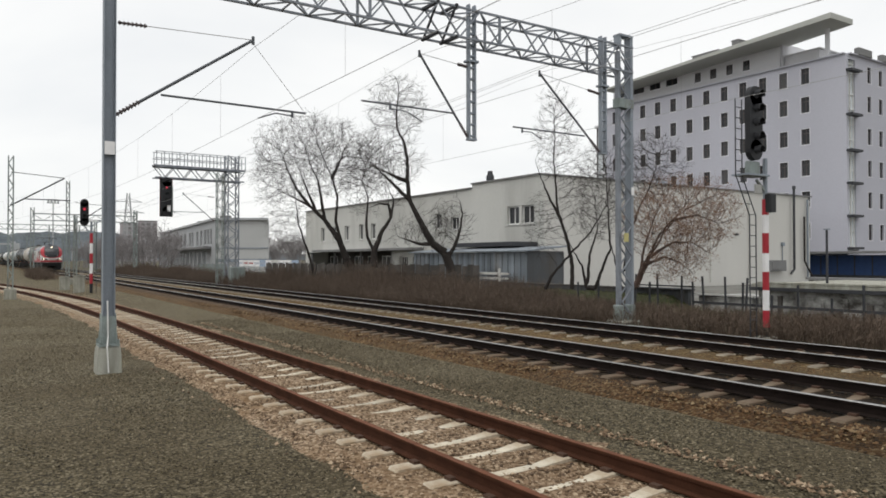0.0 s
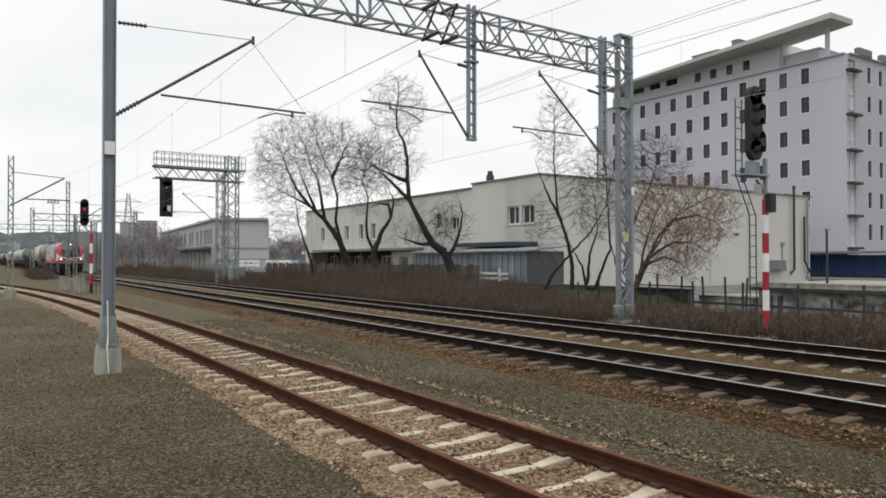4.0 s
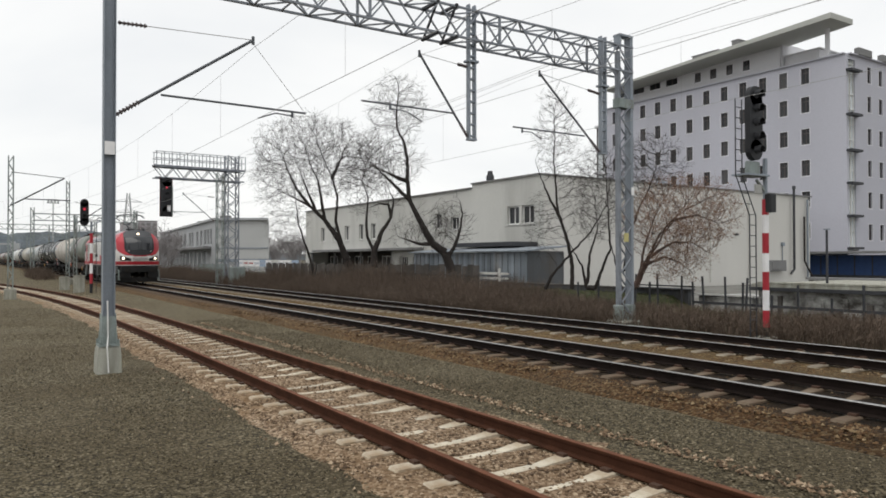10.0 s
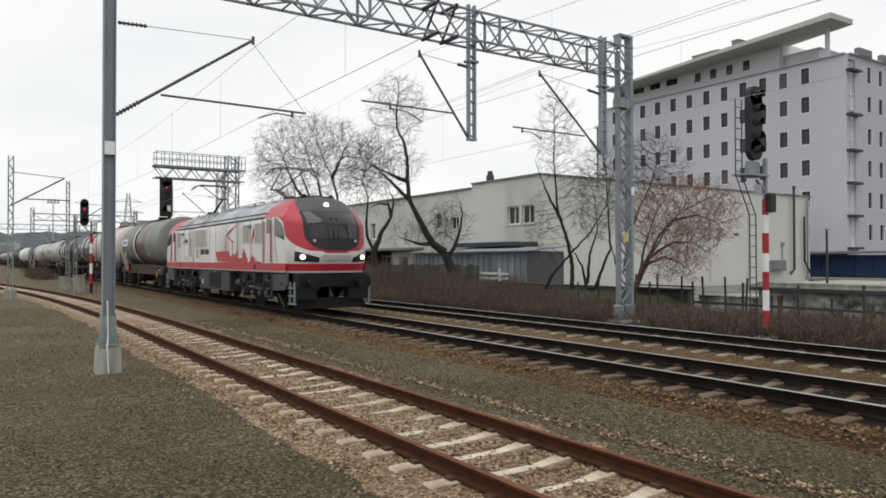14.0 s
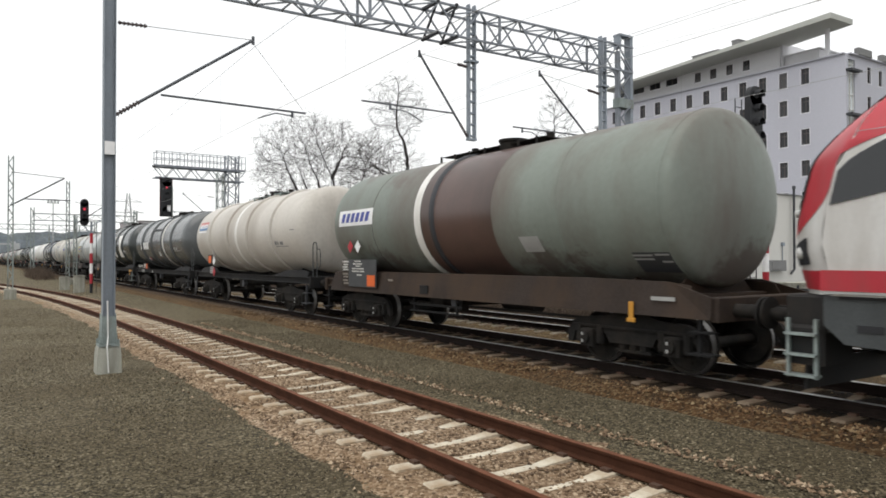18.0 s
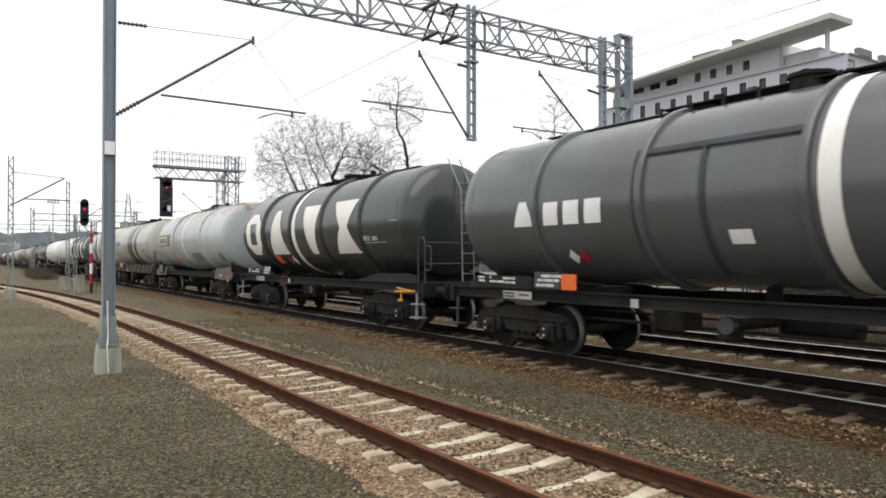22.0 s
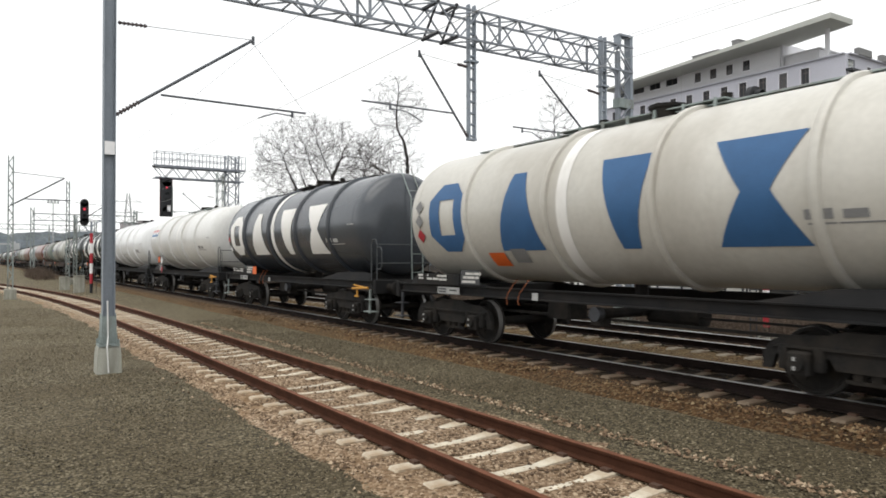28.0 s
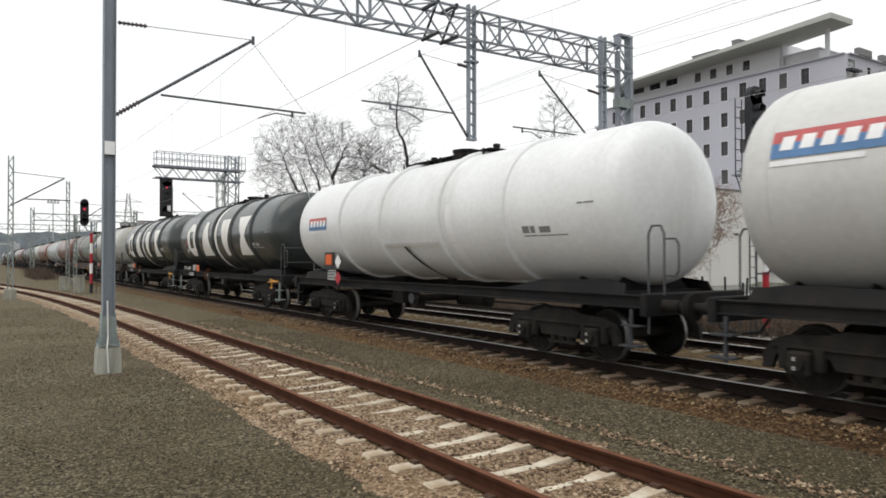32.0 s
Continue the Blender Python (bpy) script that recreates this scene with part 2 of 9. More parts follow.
M_yard = mat("worn_yard_concrete", (0.17, 0.168, 0.155), 0.95, var=0.2, scale=0.5, fine=12, dirt=(0.1, 0.095, 0.08), dirt_amount=0.4)
M_weed = gravel("weedy_bank_soil", [(0.022, 0.024, 0.012), (0.04, 0.05, 0.02), (0.055, 0.062, 0.03), (0.075, 0.06, 0.04)], 0.09, (0.05, 0.04, 0.028), 0.5)
M_tin2 = mat("dark_slate_sheet", (0.075, 0.08, 0.086), 0.6, 0.2, var=0.2, scale=1.2, fine=20, dirt=(0.08, 0.07, 0.06), dirt_amount=0.3, streak=4)
M_mottle = mat("peeling_whitewash", (0.5, 0.5, 0.48), 0.9, var=0.25, scale=1.6, fine=9, bump=0.2, dirt=(0.06, 0.055, 0.05), dirt_amount=0.55, streak=0.7)
M_tin = mat("blue_grey_corrugated_metal", (0.235, 0.265, 0.295), 0.5, 0.3, spread=0.28, var=0.15, scale=1.2, fine=20, dirt=(0.22, 0.2, 0.18), dirt_amount=0.25, streak=4)
M_blue = mat("blue_panel", (0.02, 0.05, 0.14), 0.5, var=0.12)
M_bark = mat("tree_bark", (0.026, 0.0215, 0.019), 0.95, var=0.3, scale=5, fine=30, bump=0.5, streak=3)
M_redbark = mat("reddish_bark", (0.085, 0.057, 0.046), 0.95, var=0.25, scale=5, fine=30, bump=0.4, streak=3)
M_bough = mat("thin_branch_bark", (0.036, 0.031, 0.029), 0.95, var=0.25, scale=5, fine=30)
M_twig = mat("thin_twigs", (0.06, 0.052, 0.047), 0.95, var=0.2)
M_twig2 = mat("reddish_twigs", (0.17, 0.1, 0.07), 0.95, var=0.2)
M_brush = stones("dry_brush_stems", [(0.043, 0.03, 0.021), (0.07, 0.049, 0.035), (0.105, 0.075, 0.054), (0.175, 0.13, 0.096)])
M_leaf = stones("withered_leaves", [(0.19, 0.1, 0.06), (0.27, 0.165, 0.11), (0.36, 0.26, 0.19)])
M_grass = stones("grass_blades", [(0.06, 0.085, 0.025), (0.09, 0.12, 0.04), (0.14, 0.14, 0.06)])
# distance haze is put into this blue-grey base colour
M_haze = mat("haze_tinted_distance", (0.22, 0.25, 0.275), 1.0, var=0.25, scale=0.03, fine=0.2, bump=0)
M_far = mat("distant_render", (0.40, 0.41, 0.42), 1.0, var=0.08, scale=0.05)
M_far2 = mat("pale_end_render", (0.47, 0.475, 0.47), 1.0, var=0.06, scale=0.2)
M_tower = mat("pinkish_tower_panels", (0.36, 0.33, 0.34), 1.0, var=0.08, scale=0.1)
# twigs paled in colour to stand in for haze
M_hazetwig = mat("haze_tinted_twigs", (0.24, 0.225, 0.225), 1.0, var=0.15)
M_red_lamp = glow("red_signal_lamp", (0.9, 0.05, 0.10), 0.4)
M_head = glow("warm_headlamp", (1.0, 0.86, 0.62), 2.5)


# ---- mesh helpers ----
class Geo:
    """Collects vertices and faces for one mesh; k is the material slot of what is added next."""

    def __init__(self):
        self.v, self.f, self.m, self.k = [], [], [], 0

    def add(self, vs, fs):
        o = len(self.v)
        self.v.extend(tuple(p) for p in vs)
        self.f.extend(tuple(i + o for i in q) for q in fs)
        self.m.extend([self.k] * len(fs))
        return self

    def box(self, c, s, turn=0.0, ch=0.0):
        """A box at c of size s, turned about z, with chamfered upright and top edges where ch is given."""
        hx, hy, hz = s[0] / 2, s[1] / 2, s[2] / 2
        ca, sa = math.cos(turn), math.sin(turn)
        if ch:
            ring = [(hx - ch, hy), (-hx + ch, hy), (-hx, hy - ch), (-hx, -hy + ch), (-hx + ch, -hy), (hx - ch, -hy), (hx, -hy + ch), (hx, hy - ch)]
            lay = [(1.0, -hz), (1.0, hz - ch), (None, hz)]
            vs = []
            for k, z in lay:
                for x, y in ring:
                    if k is None:
                        x, y = x * (hx - ch) / hx, y * (hy - ch) / hy
                    vs.append((c[0] + x * ca - y * sa, c[1] + x * sa + y * ca, c[2] + z))
            fs = [tuple(range(7, -1, -1)), tuple(range(16, 24))]
            for a in (0, 8):
                fs += [(a + i, a + (i + 1) % 8, a + 8 + (i + 1) % 8, a + 8 + i) for i in range(8)]
            return self.add(vs, fs)
        vs = [(c[0] + x * ca - y * sa, c[1] + x * sa + y * ca, c[2] + z) for z in (-hz, hz) for x, y in ((-hx, -hy), (hx, -hy), (hx, hy), (-hx, hy))]
        return self.add(vs, [(3, 2, 1, 0), (4, 5, 6, 7), (0, 1, 5, 4), (1, 2, 6, 5), (2, 3, 7, 6), (3, 0, 4, 7)])

    def bar(self, p, q, w, h=None):
        """A square bar from p to q."""
        p, q = Vector(p), Vector(q)
        d = (q - p).normalized()
        up = Vector((0, 0, 1)) if abs(d.z) < 0.95 else Vector((1, 0, 0))
        a = d.cross(up).normalized() * w / 2
        b = a.cross(d).normalized() * (h or w) / 2
        vs = [e + i * a + j * b for e in (p, q) for i, j in ((-1, -1), (1, -1), (1, 1), (-1, 1))]
        return self.add(vs, [(3, 2, 1, 0), (4, 5, 6, 7), (0, 1, 5, 4), (1, 2, 6, 5), (2, 3, 7, 6), (3, 0, 4, 7)])

    def tube(self, p, q, r, r2=None, n=8, caps=True):
        p, q = Vector(p), Vector(q)
        d = (q - p).normalized()
        up = Vector((0, 0, 1)) if abs(d.z) < 0.95 else Vector((1, 0, 0))
        a = d.cross(up).normalized()
        b = a.cross(d)
        r2 = r if r2 is None else r2
        vs = [e + (a * math.cos(2 * math.pi * i / n) + b * math.sin(2 * math.pi * i / n)) * k for e, k in ((p, r), (q, r2)) for i in range(n)]
        fs = [(i, i + n, (i + 1) % n + n, (i + 1) % n) for i in range(n)]
        if caps:
            fs += [tuple(range(n)), tuple(range(2 * n - 1, n - 1, -1))]
        return self.add(vs, fs)

    def pipe(self, pts, r, n=6):
        for p, q in zip(pts, pts[1:]):
            self.tube(p, q, r, n=n)
        return self

    def lathe(self, prof, c=(0, 0, 0), n=32, axis="x", a0=0.0, a1=2 * math.pi, close=True):
        """Turns a profile of (along, radius) about an axis through c."""
        full = abs(a1 - a0 - 2 * math.pi) < 1e-6
        m = n if full else n + 1
        vs = []
        for s, r in prof:
            for i in range(m):
                a = a0 + (a1 - a0) * i / n
                u, w = r * math.cos(a), r * math.sin(a)
                p = {"x": (s, u, w), "y": (w, s, u), "z": (u, w, s)}[axis]
                vs.append((c[0] + p[0], c[1] + p[1], c[2] + p[2]))
        fs = []
        for j in range(len(prof) - 1):
            for i in range(n):
                k = (i + 1) % m
                fs.append((j * m + i, j * m + k, (j + 1) * m + k, (j + 1) * m + i))
        if close and full:
            fs += [tuple(range(m - 1, -1, -1)), tuple((len(prof) - 1) * m + i for i in range(m))]
        return self.add(vs, fs)

    def plate(self, poly, place, thick):
        """A flat plate: outline poly of (u, v), place(u, v, w) gives the point, w from 0 to thick."""
        n = len(poly)
        vs = [place(u, v, w) for w in (0.0, thick) for u, v in poly]
        fs = [tuple(range(n - 1, -1, -1)), tuple(range(n, 2 * n))] + [(i, (i + 1) % n, (i + 1) % n + n, i + n) for i in range(n)]
        return self.add(vs, fs)

    def grid(self, place, nu, nv):
        vs = [place(i / nu, j / nv) for j in range(nv + 1) for i in range(nu + 1)]
        fs = [(j * (nu + 1) + i, j * (nu + 1) + i + 1, (j + 1) * (nu + 1) + i + 1, (j + 1) * (nu + 1) + i) for j in range(nv) for i in range(nu)]
        return self.add(vs, fs)

    def mesh(self, name, mats, smooth=None):
        me = bpy.data.meshes.new(name)
        me.from_pydata(self.v, [], self.f)
        for m in mats if isinstance(mats, (list, tuple)) else [mats]:
            me.materials.append(m)
        if max(self.m, default=0):
            me.polygons.foreach_set("material_index", self.m)
        bm = bmesh.new()
        bm.from_mesh(me)
        if smooth and len(bm.verts) < 30000:
            bmesh.ops.remove_doubles(bm, verts=bm.verts, dist=0.0002)
        if len(bm.faces) < 60000:
            bmesh.ops.recalc_face_normals(bm, faces=bm.faces)
        bm.to_mesh(me)
        bm.free()
        if smooth:
            me.polygons.foreach_set("use_smooth", [True] * len(me.polygons))
            me.set_sharp_from_angle(angle=radians(smooth))
        me.update()
        return me


def thing(name, place, label, category, group="", kind=""):
    ob = new(name)
    ob.matrix_basis = place
    ob.empty_display_size = 0.3
    return tagged(ob, label, category, group, kind)


def part(name, geo, mats, parent, label="", smooth=None, kind=""):
    ob = new(name, geo if isinstance(geo, bpy.types.Mesh) else geo.mesh(name, mats, smooth))
    ob.parent = parent
    return tagged(ob, label, kind=kind)


def solo(name, geo, mats, label, category, group="", kind="", smooth=None, place=None):
    ob = new(name, geo.mesh(name, mats, smooth))
    if place is not None:
        ob.matrix_basis = place
    return tagged(ob, label, category, group, kind)


# ---- ground and railway ----
GAUGE = 1.5
A_MID, B_MID, S_MID = 10.11, 14.126, 4.80
S_TOP, GROUND = -0.2, -0.43


def ground_z(x, y):
    z = GROUND if y < 16 else GROUND + 0.1 * min(1.0, (y - 16) / 4)
    z += 0.07 * max(0.0, min(1.0, (y - 5.9) / 0.8, (17.0 - y) / 0.8))
    near = max(0.0, 1 - (abs(x + 15) + abs(y - 8)) / 60)
    return z + 0.035 * near * noise.noise((x * 0.35, y * 0.5, 0.0))


def siding_y(x):
    return S_MID if x > -22 else S_MID - (x + 22) ** 2 / 640


def build_ground():
    xs = [-4000, -1500, -700, -400, -250, -180] + [-140 + 2.5 * i for i in range(62)] + [30, 60, 150, 500, 4000]
    ys = [-4000, -900, -200, -60, -20, -8] + [-4 + 0.8 * i for i in range(60)] + [46, 60, 120, 300, 900, 4000]
    g = Geo()
    g.add([(x, y, ground_z(x, y)) for y in ys for x in xs], [])
    n = len(xs)
    fs, ks = [], []
    for j in range(len(ys) - 1):
        for i in range(n - 1):
            fs.append((j * n + i, j * n + i + 1, (j + 1) * n + i + 1, (j + 1) * n + i))
            ks.append(1 if (ys[j] + ys[j + 1]) / 2 > 16.2 else 0)
    g.f, g.m = fs, ks
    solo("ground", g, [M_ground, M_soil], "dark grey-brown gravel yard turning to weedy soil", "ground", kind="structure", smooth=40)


def bed(g, mid, lo, hi, half, top, depth, step):
    """A ballast mound along a line: flat top, sloped shoulders that sink into the ground, uneven all over."""
    n = int((hi - lo) / step)
    prof = [(-half - 0.6, top - depth - 0.12), (-half - 0.34, top - depth * 0.8), (-half - 0.15, top - depth * 0.3), (-half, top), (-half * 0.66, top + 0.01), (-half * 0.33, top), (0, top), (half * 0.33, top), (half * 0.66, top + 0.01), (half, top), (half + 0.15, top - depth * 0.3), (half + 0.34, top - depth * 0.8), (half + 0.6, top - depth - 0.12)]
    m = len(prof)
    vs, fs = [], []
    for i in range(n + 1):
        x = lo + (hi - lo) * i / n
        for j, (o, z) in enumerate(prof):
            y = mid(x) + o
            w = 0.16 * noise.noise((x * 0.6, y * 0.9, 3.0)) if j in (0, 1, 2, m - 3, m - 2, m - 1) else 0
            vs.append((x, y + w, z + 0.03 * noise.noise((x * 2.1, y * 2.3, 7.0))))
    for i in range(n):
        fs += [(i * m + j, (i + 1) * m + j, (i + 1) * m + j + 1, i * m + j + 1) for j in range(m - 1)]
    return g.add(vs, fs)


def rail_mesh(mid, off, top, lo, hi, step, mats):
    prof = [(-0.07, -0.165), (0.07, -0.165), (0.07, -0.15), (0.012, -0.13), (0.012, -0.045), (0.036, -0.035), (0.036, -0.006), (0.03, 0.0), (-0.03, 0.0), (-0.036, -0.006), (-0.036, -0.035), (-0.012, -0.045), (-0.012, -0.13), (-0.07, -0.15)]
    g = Geo()
    n, m = max(1, int((hi - lo) / step)), len(prof)
    vs = [(lo + (hi - lo) * i / n, mid(lo + (hi - lo) * i / n) + off + y, top + z) for i in range(n + 1) for y, z in prof]
    g.add(vs, [])
    for i in range(n):
        for j in range(m):
            g.f.append((i * m + j, i * m + (j + 1) % m, (i + 1) * m + (j + 1) % m, (i + 1) * m + j))
            g.m.append(1 if j in (6, 7, 8) else 0)
    return g.mesh("rail", mats)


def sleeper_geo(dip, half=1.25):
    """A concrete sleeper whose middle lies lower than the rail seats, with clips beside the rails."""
    g = Geo()
    st = [(-half, 0.1, -0.03), (-half + 0.03, 0.115, 0.0), (-0.6, 0.115, 0.0), (-0.25, 0.088, -dip), (0.25, 0.088, -dip), (0.6, 0.115, 0.0), (half - 0.03, 0.115, 0.0), (half, 0.1, -0.03)]
    vs = []
    for y, h, z in st:
        vs += [(-h, y, -0.2), (-h + 0.02, y, z - 0.012), (-h + 0.045, y, z), (h - 0.045, y, z), (h - 0.02, y, z - 0.012), (h, y, -0.2)]
    fs = [(i * 6 + j, i * 6 + j + 1, i * 6 + j + 7, i * 6 + j + 6) for i in range(len(st) - 1) for j in range(5)]
    fs += [tuple(range(6)), tuple(range(len(st) * 6 - 1, len(st) * 6 - 7, -1))]
    g.add(vs, fs)
    g.k = 1
    for y in (-0.75, 0.75):
        for s in (-1, 1):
            g.box((0, y + s * 0.11, 0.015), (0.11, 0.07, 0.035))
    return g


def track(mid, mid_y, top, lo, hi, near_lo, near_hi, sleep_mat, rail_mats, label, dip, gap):
    t = thing("railway_track", Matrix.Identity(4), label, "railway track", "railway tracks", "structure")
    for off in (-GAUGE / 2, GAUGE / 2):
        part("rail", rail_mesh(mid, off, top, lo, hi, 4.0 if mid is siding_y else 20.0, rail_mats), None, t)
    me = sleeper_geo(dip, 1.14 if mid is siding_y else 1.25).mesh("sleeper", [sleep_mat, M_clip])
    x, far = lo, Geo()
    while x < hi:
        x += gap
        if near_lo < x < near_hi:
            ob = part("sleeper", me, None, t)
            slope = math.atan((mid(x + 0.1) - mid(x - 0.1)) / 0.2)
            ob.matrix_basis = pose(x + random.uniform(-0.02, 0.02), mid(x), top - 0.165 + random.uniform(-0.012, 0.006), 0, 0, math.degrees(slope) + random.uniform(-0.5, 0.5))
        else:
            far.box((x, mid(x), top - 0.265), (0.24, 2.5, 0.2))
    part("far_sleepers", far, sleep_mat, t, kind="stuff")
    return t


def scatter(name, material, count, spot, size, label, category):
    """Loose stones as one mesh of small rough octahedra."""
    rng = np.random.default_rng(len(name))
    base = np.array([(1, 0, 0), (0, 1, 0), (-1, 0, 0), (0, -1, 0), (0, 0, 1), (0, 0, -1)], float)
    tri = np.array([(0, 1, 4), (1, 2, 4), (2, 3, 4), (3, 0, 4), (1, 0, 5), (2, 1, 5), (3, 2, 5), (0, 3, 5)])
    vs = np.empty((count, 6, 3))
    for i in range(count):
        x, y, z = spot(rng)
        r = size * rng.uniform(0.5, 1.3)
        a = rng.uniform(0, 6.28)
        c, s = math.cos(a), math.sin(a)
        p = base * rng.uniform(0.6, 1.2, (6, 3)) * r * np.array((1.2, 0.9, 0.75)) + rng.normal(0, 0.18 * r, (6, 3))
        vs[i] = np.stack([p[:, 0] * c - p[:, 1] * s + x, p[:, 0] * s + p[:, 1] * c + y, p[:, 2] + z], 1)
    me = bpy.data.meshes.new(name)
    me.from_pydata(vs.reshape(-1, 3).tolist(), [], (tri[None] + 6 * np.arange(count)[:, None, None]).reshape(-1, 3).tolist())
    me.materials.append(material)
    tagged(new(name, me), label, category, kind="stuff")


build_ground()
g = bed(Geo(), lambda x: siding_y(x) + 0.13, -130, 14, 1.43, S_TOP - 0.205, 0.05, 0.4)
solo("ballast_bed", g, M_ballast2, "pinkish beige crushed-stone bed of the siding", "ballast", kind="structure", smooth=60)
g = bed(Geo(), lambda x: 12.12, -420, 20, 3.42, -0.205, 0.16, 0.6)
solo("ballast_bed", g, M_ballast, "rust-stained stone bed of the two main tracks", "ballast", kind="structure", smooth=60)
track(siding_y, S_MID, S_TOP, -130, 14, -62, 8, M_sleeper, [M_rust, M_rust2], "unused siding with rusty red-brown rails on concrete sleepers", 0.035, 0.65)
track(lambda x: A_MID, A_MID, 0.0, -420, 20, -58, 8, M_sleeper1, [M_rail, M_shine], "main track with dark rails and shiny heads", 0.03, 0.64)
track(lambda x: B_MID, B_MID, 0.0, -420, 20, -50, 4, M_sleeper2, [M_rail, M_shine], "farther main track with dark rails beside the brush", 0.03, 0.64)


def on_siding(rng):
    x = -1 - 24 * rng.random() ** 1.5
    y = siding_y(x) + (rng.uniform(-1.65, 1.65) if rng.random() < 0.76 else rng.choice((-1, 1)) * (1.45 + abs(rng.normal(0, 0.16))) + 0.13)
    d = (x + 130) % 0.65
    if min(d, 0.65 - d) < 0.15 and abs(y - S_MID) < 1.25 and (abs(y - S_MID) > 0.35 or rng.random() < 0.5):
        x += 0.33
    o = abs(y - siding_y(x))
    return x, y, (S_TOP - 0.215 - max(0, o - 1.35) * 0.2 if o < 1.7 else ground_z(x, y)) + 0.02 * rng.random()


def on_main(rng):
    x = -3 - 32 * rng.random() ** 1.3
    k = rng.random()
    y = 9.0 - abs(rng.normal(0, 0.26)) if k < 0.4 else (rng.uniform(11.0, 13.3) if k < 0.7 else rng.uniform(8.3, 15.5))
    d = (x + 420) % 0.64
    if min(d, 0.64 - d) < 0.15 and rng.random() < 0.8:
        x += 0.32
    return x, y, -0.215 - max(0, 8.6 - y) * 0.6


def on_yard(rng):
    if rng.random() < 0.65:
        x, y = -2 - 36 * rng.random() ** 2.0, rng.uniform(0.2, 3.5)
    else:
        x, y = -2 - 24 * rng.random(), rng.uniform(6.2, 8.2)
    return x, y, ground_z(x, y) + 0.004


scatter("loose_siding_stones", M_stone2, 32000, on_siding, 0.025, "loose pinkish ballast stones", "stones")
scatter("loose_main_stones", M_stone1, 24000, on_main, 0.03, "loose rust-brown ballast stones", "stones")
scatter("loose_yard_stones", M_stone, 42000, on_yard, 0.0145, "loose grey pebbles on the yard", "stones")


# ---- overhead line ----
def lattice(g, x0, y0, z0, z1, wx, wy, leg, step):
    """Four corner legs with zigzag lacing."""
    for sx in (-1, 1):
        for sy in (-1, 1):
            g.box((x0 + sx * wx / 2, y0 + sy * wy / 2, (z0 + z1) / 2), (leg, leg, z1 - z0))
    n = max(1, int((z1 - z0) / step))
    h = (z1 - z0) / n
    for i in range(n):
        a, b = z0 + i * h, z0 + (i + 1) * h
        s = 1 if i % 2 else -1
        for sx in (-1, 1):
            g.bar((x0 + sx * wx / 2, y0 - s * wy / 2, a), (x0 + sx * wx / 2, y0 + s * wy / 2, b), leg * 0.7)
        for sy in (-1, 1):
            g.bar((x0 - s * wx / 2, y0 + sy * wy / 2, a), (x0 + s * wx / 2, y0 + sy * wy / 2, b), leg * 0.7)
    return g


def insulator(p, q, r=0.06):
    """A row of porcelain sheds on a rod from p to q."""
    g = Geo()
    p, q = Vector(p), Vector(q)
    g.tube(p, q, r * 0.45, n=8)
    for i in range(7):
        a = p.lerp(q, (i + 0.3) / 7)
        g.tube(a, p.lerp(q, (i + 0.8) / 7), r, r * 0.6, n=10)
    return g


PORTAL_X = -16.18


def wire(pts, r, parent, name="wire"):
    g = Geo()
    for p, q in zip(pts, pts[1:]):
        g.tube(p, q, r, n=5, caps=False)
    return part(name, g, M_wire, parent)


def cantilever(parent, x, foot, tip, reg_a, reg_b, steady, tie):
    """A bracket for one track: sloping tube with insulator, registration tube, steady arm and tie rod."""
    f, t = Vector((x, *foot)), Vector((x, *tip))
    part("insulator", insulator(f, f.lerp(t, 0.16), 0.055), M_insul, parent)
    g = Geo().tube(f.lerp(t, 0.14), t, 0.032, n=8)
    g.tube(t + Vector((0, 0, -0.1)), t + Vector((0, 0, 0.08)), 0.035)
    part("bracket_tube", g, M_bracket, parent)
    g = Geo().tube((x, *reg_a), (x, *reg_b), 0.024, n=8)
    part("registration_tube", g, M_bracket, parent)
    s0 = Vector((x, *reg_a)).lerp(Vector((x, *reg_b)), steady[2])
    s1 = Vector((x, steady[0], steady[1]))
    g = Geo().tube(s0, s0 + Vector((0, 0, -0.14)), 0.03)
    g.pipe([s0 + Vector((0, 0, -0.1)), s0.lerp(s1, 0.5) + Vector((0, 0, 0.04)), s1], 0.016)
    part("steady_arm", g, M_bracket, parent)
    ti = Vector((x, *tie))
    part("insulator", insulator(ti, ti.lerp(t, 0.2), 0.05), M_insul, parent)
    part("tie_rod", Geo().tube(ti.lerp(t, 0.2), t, 0.009, n=5), M_wire, parent)


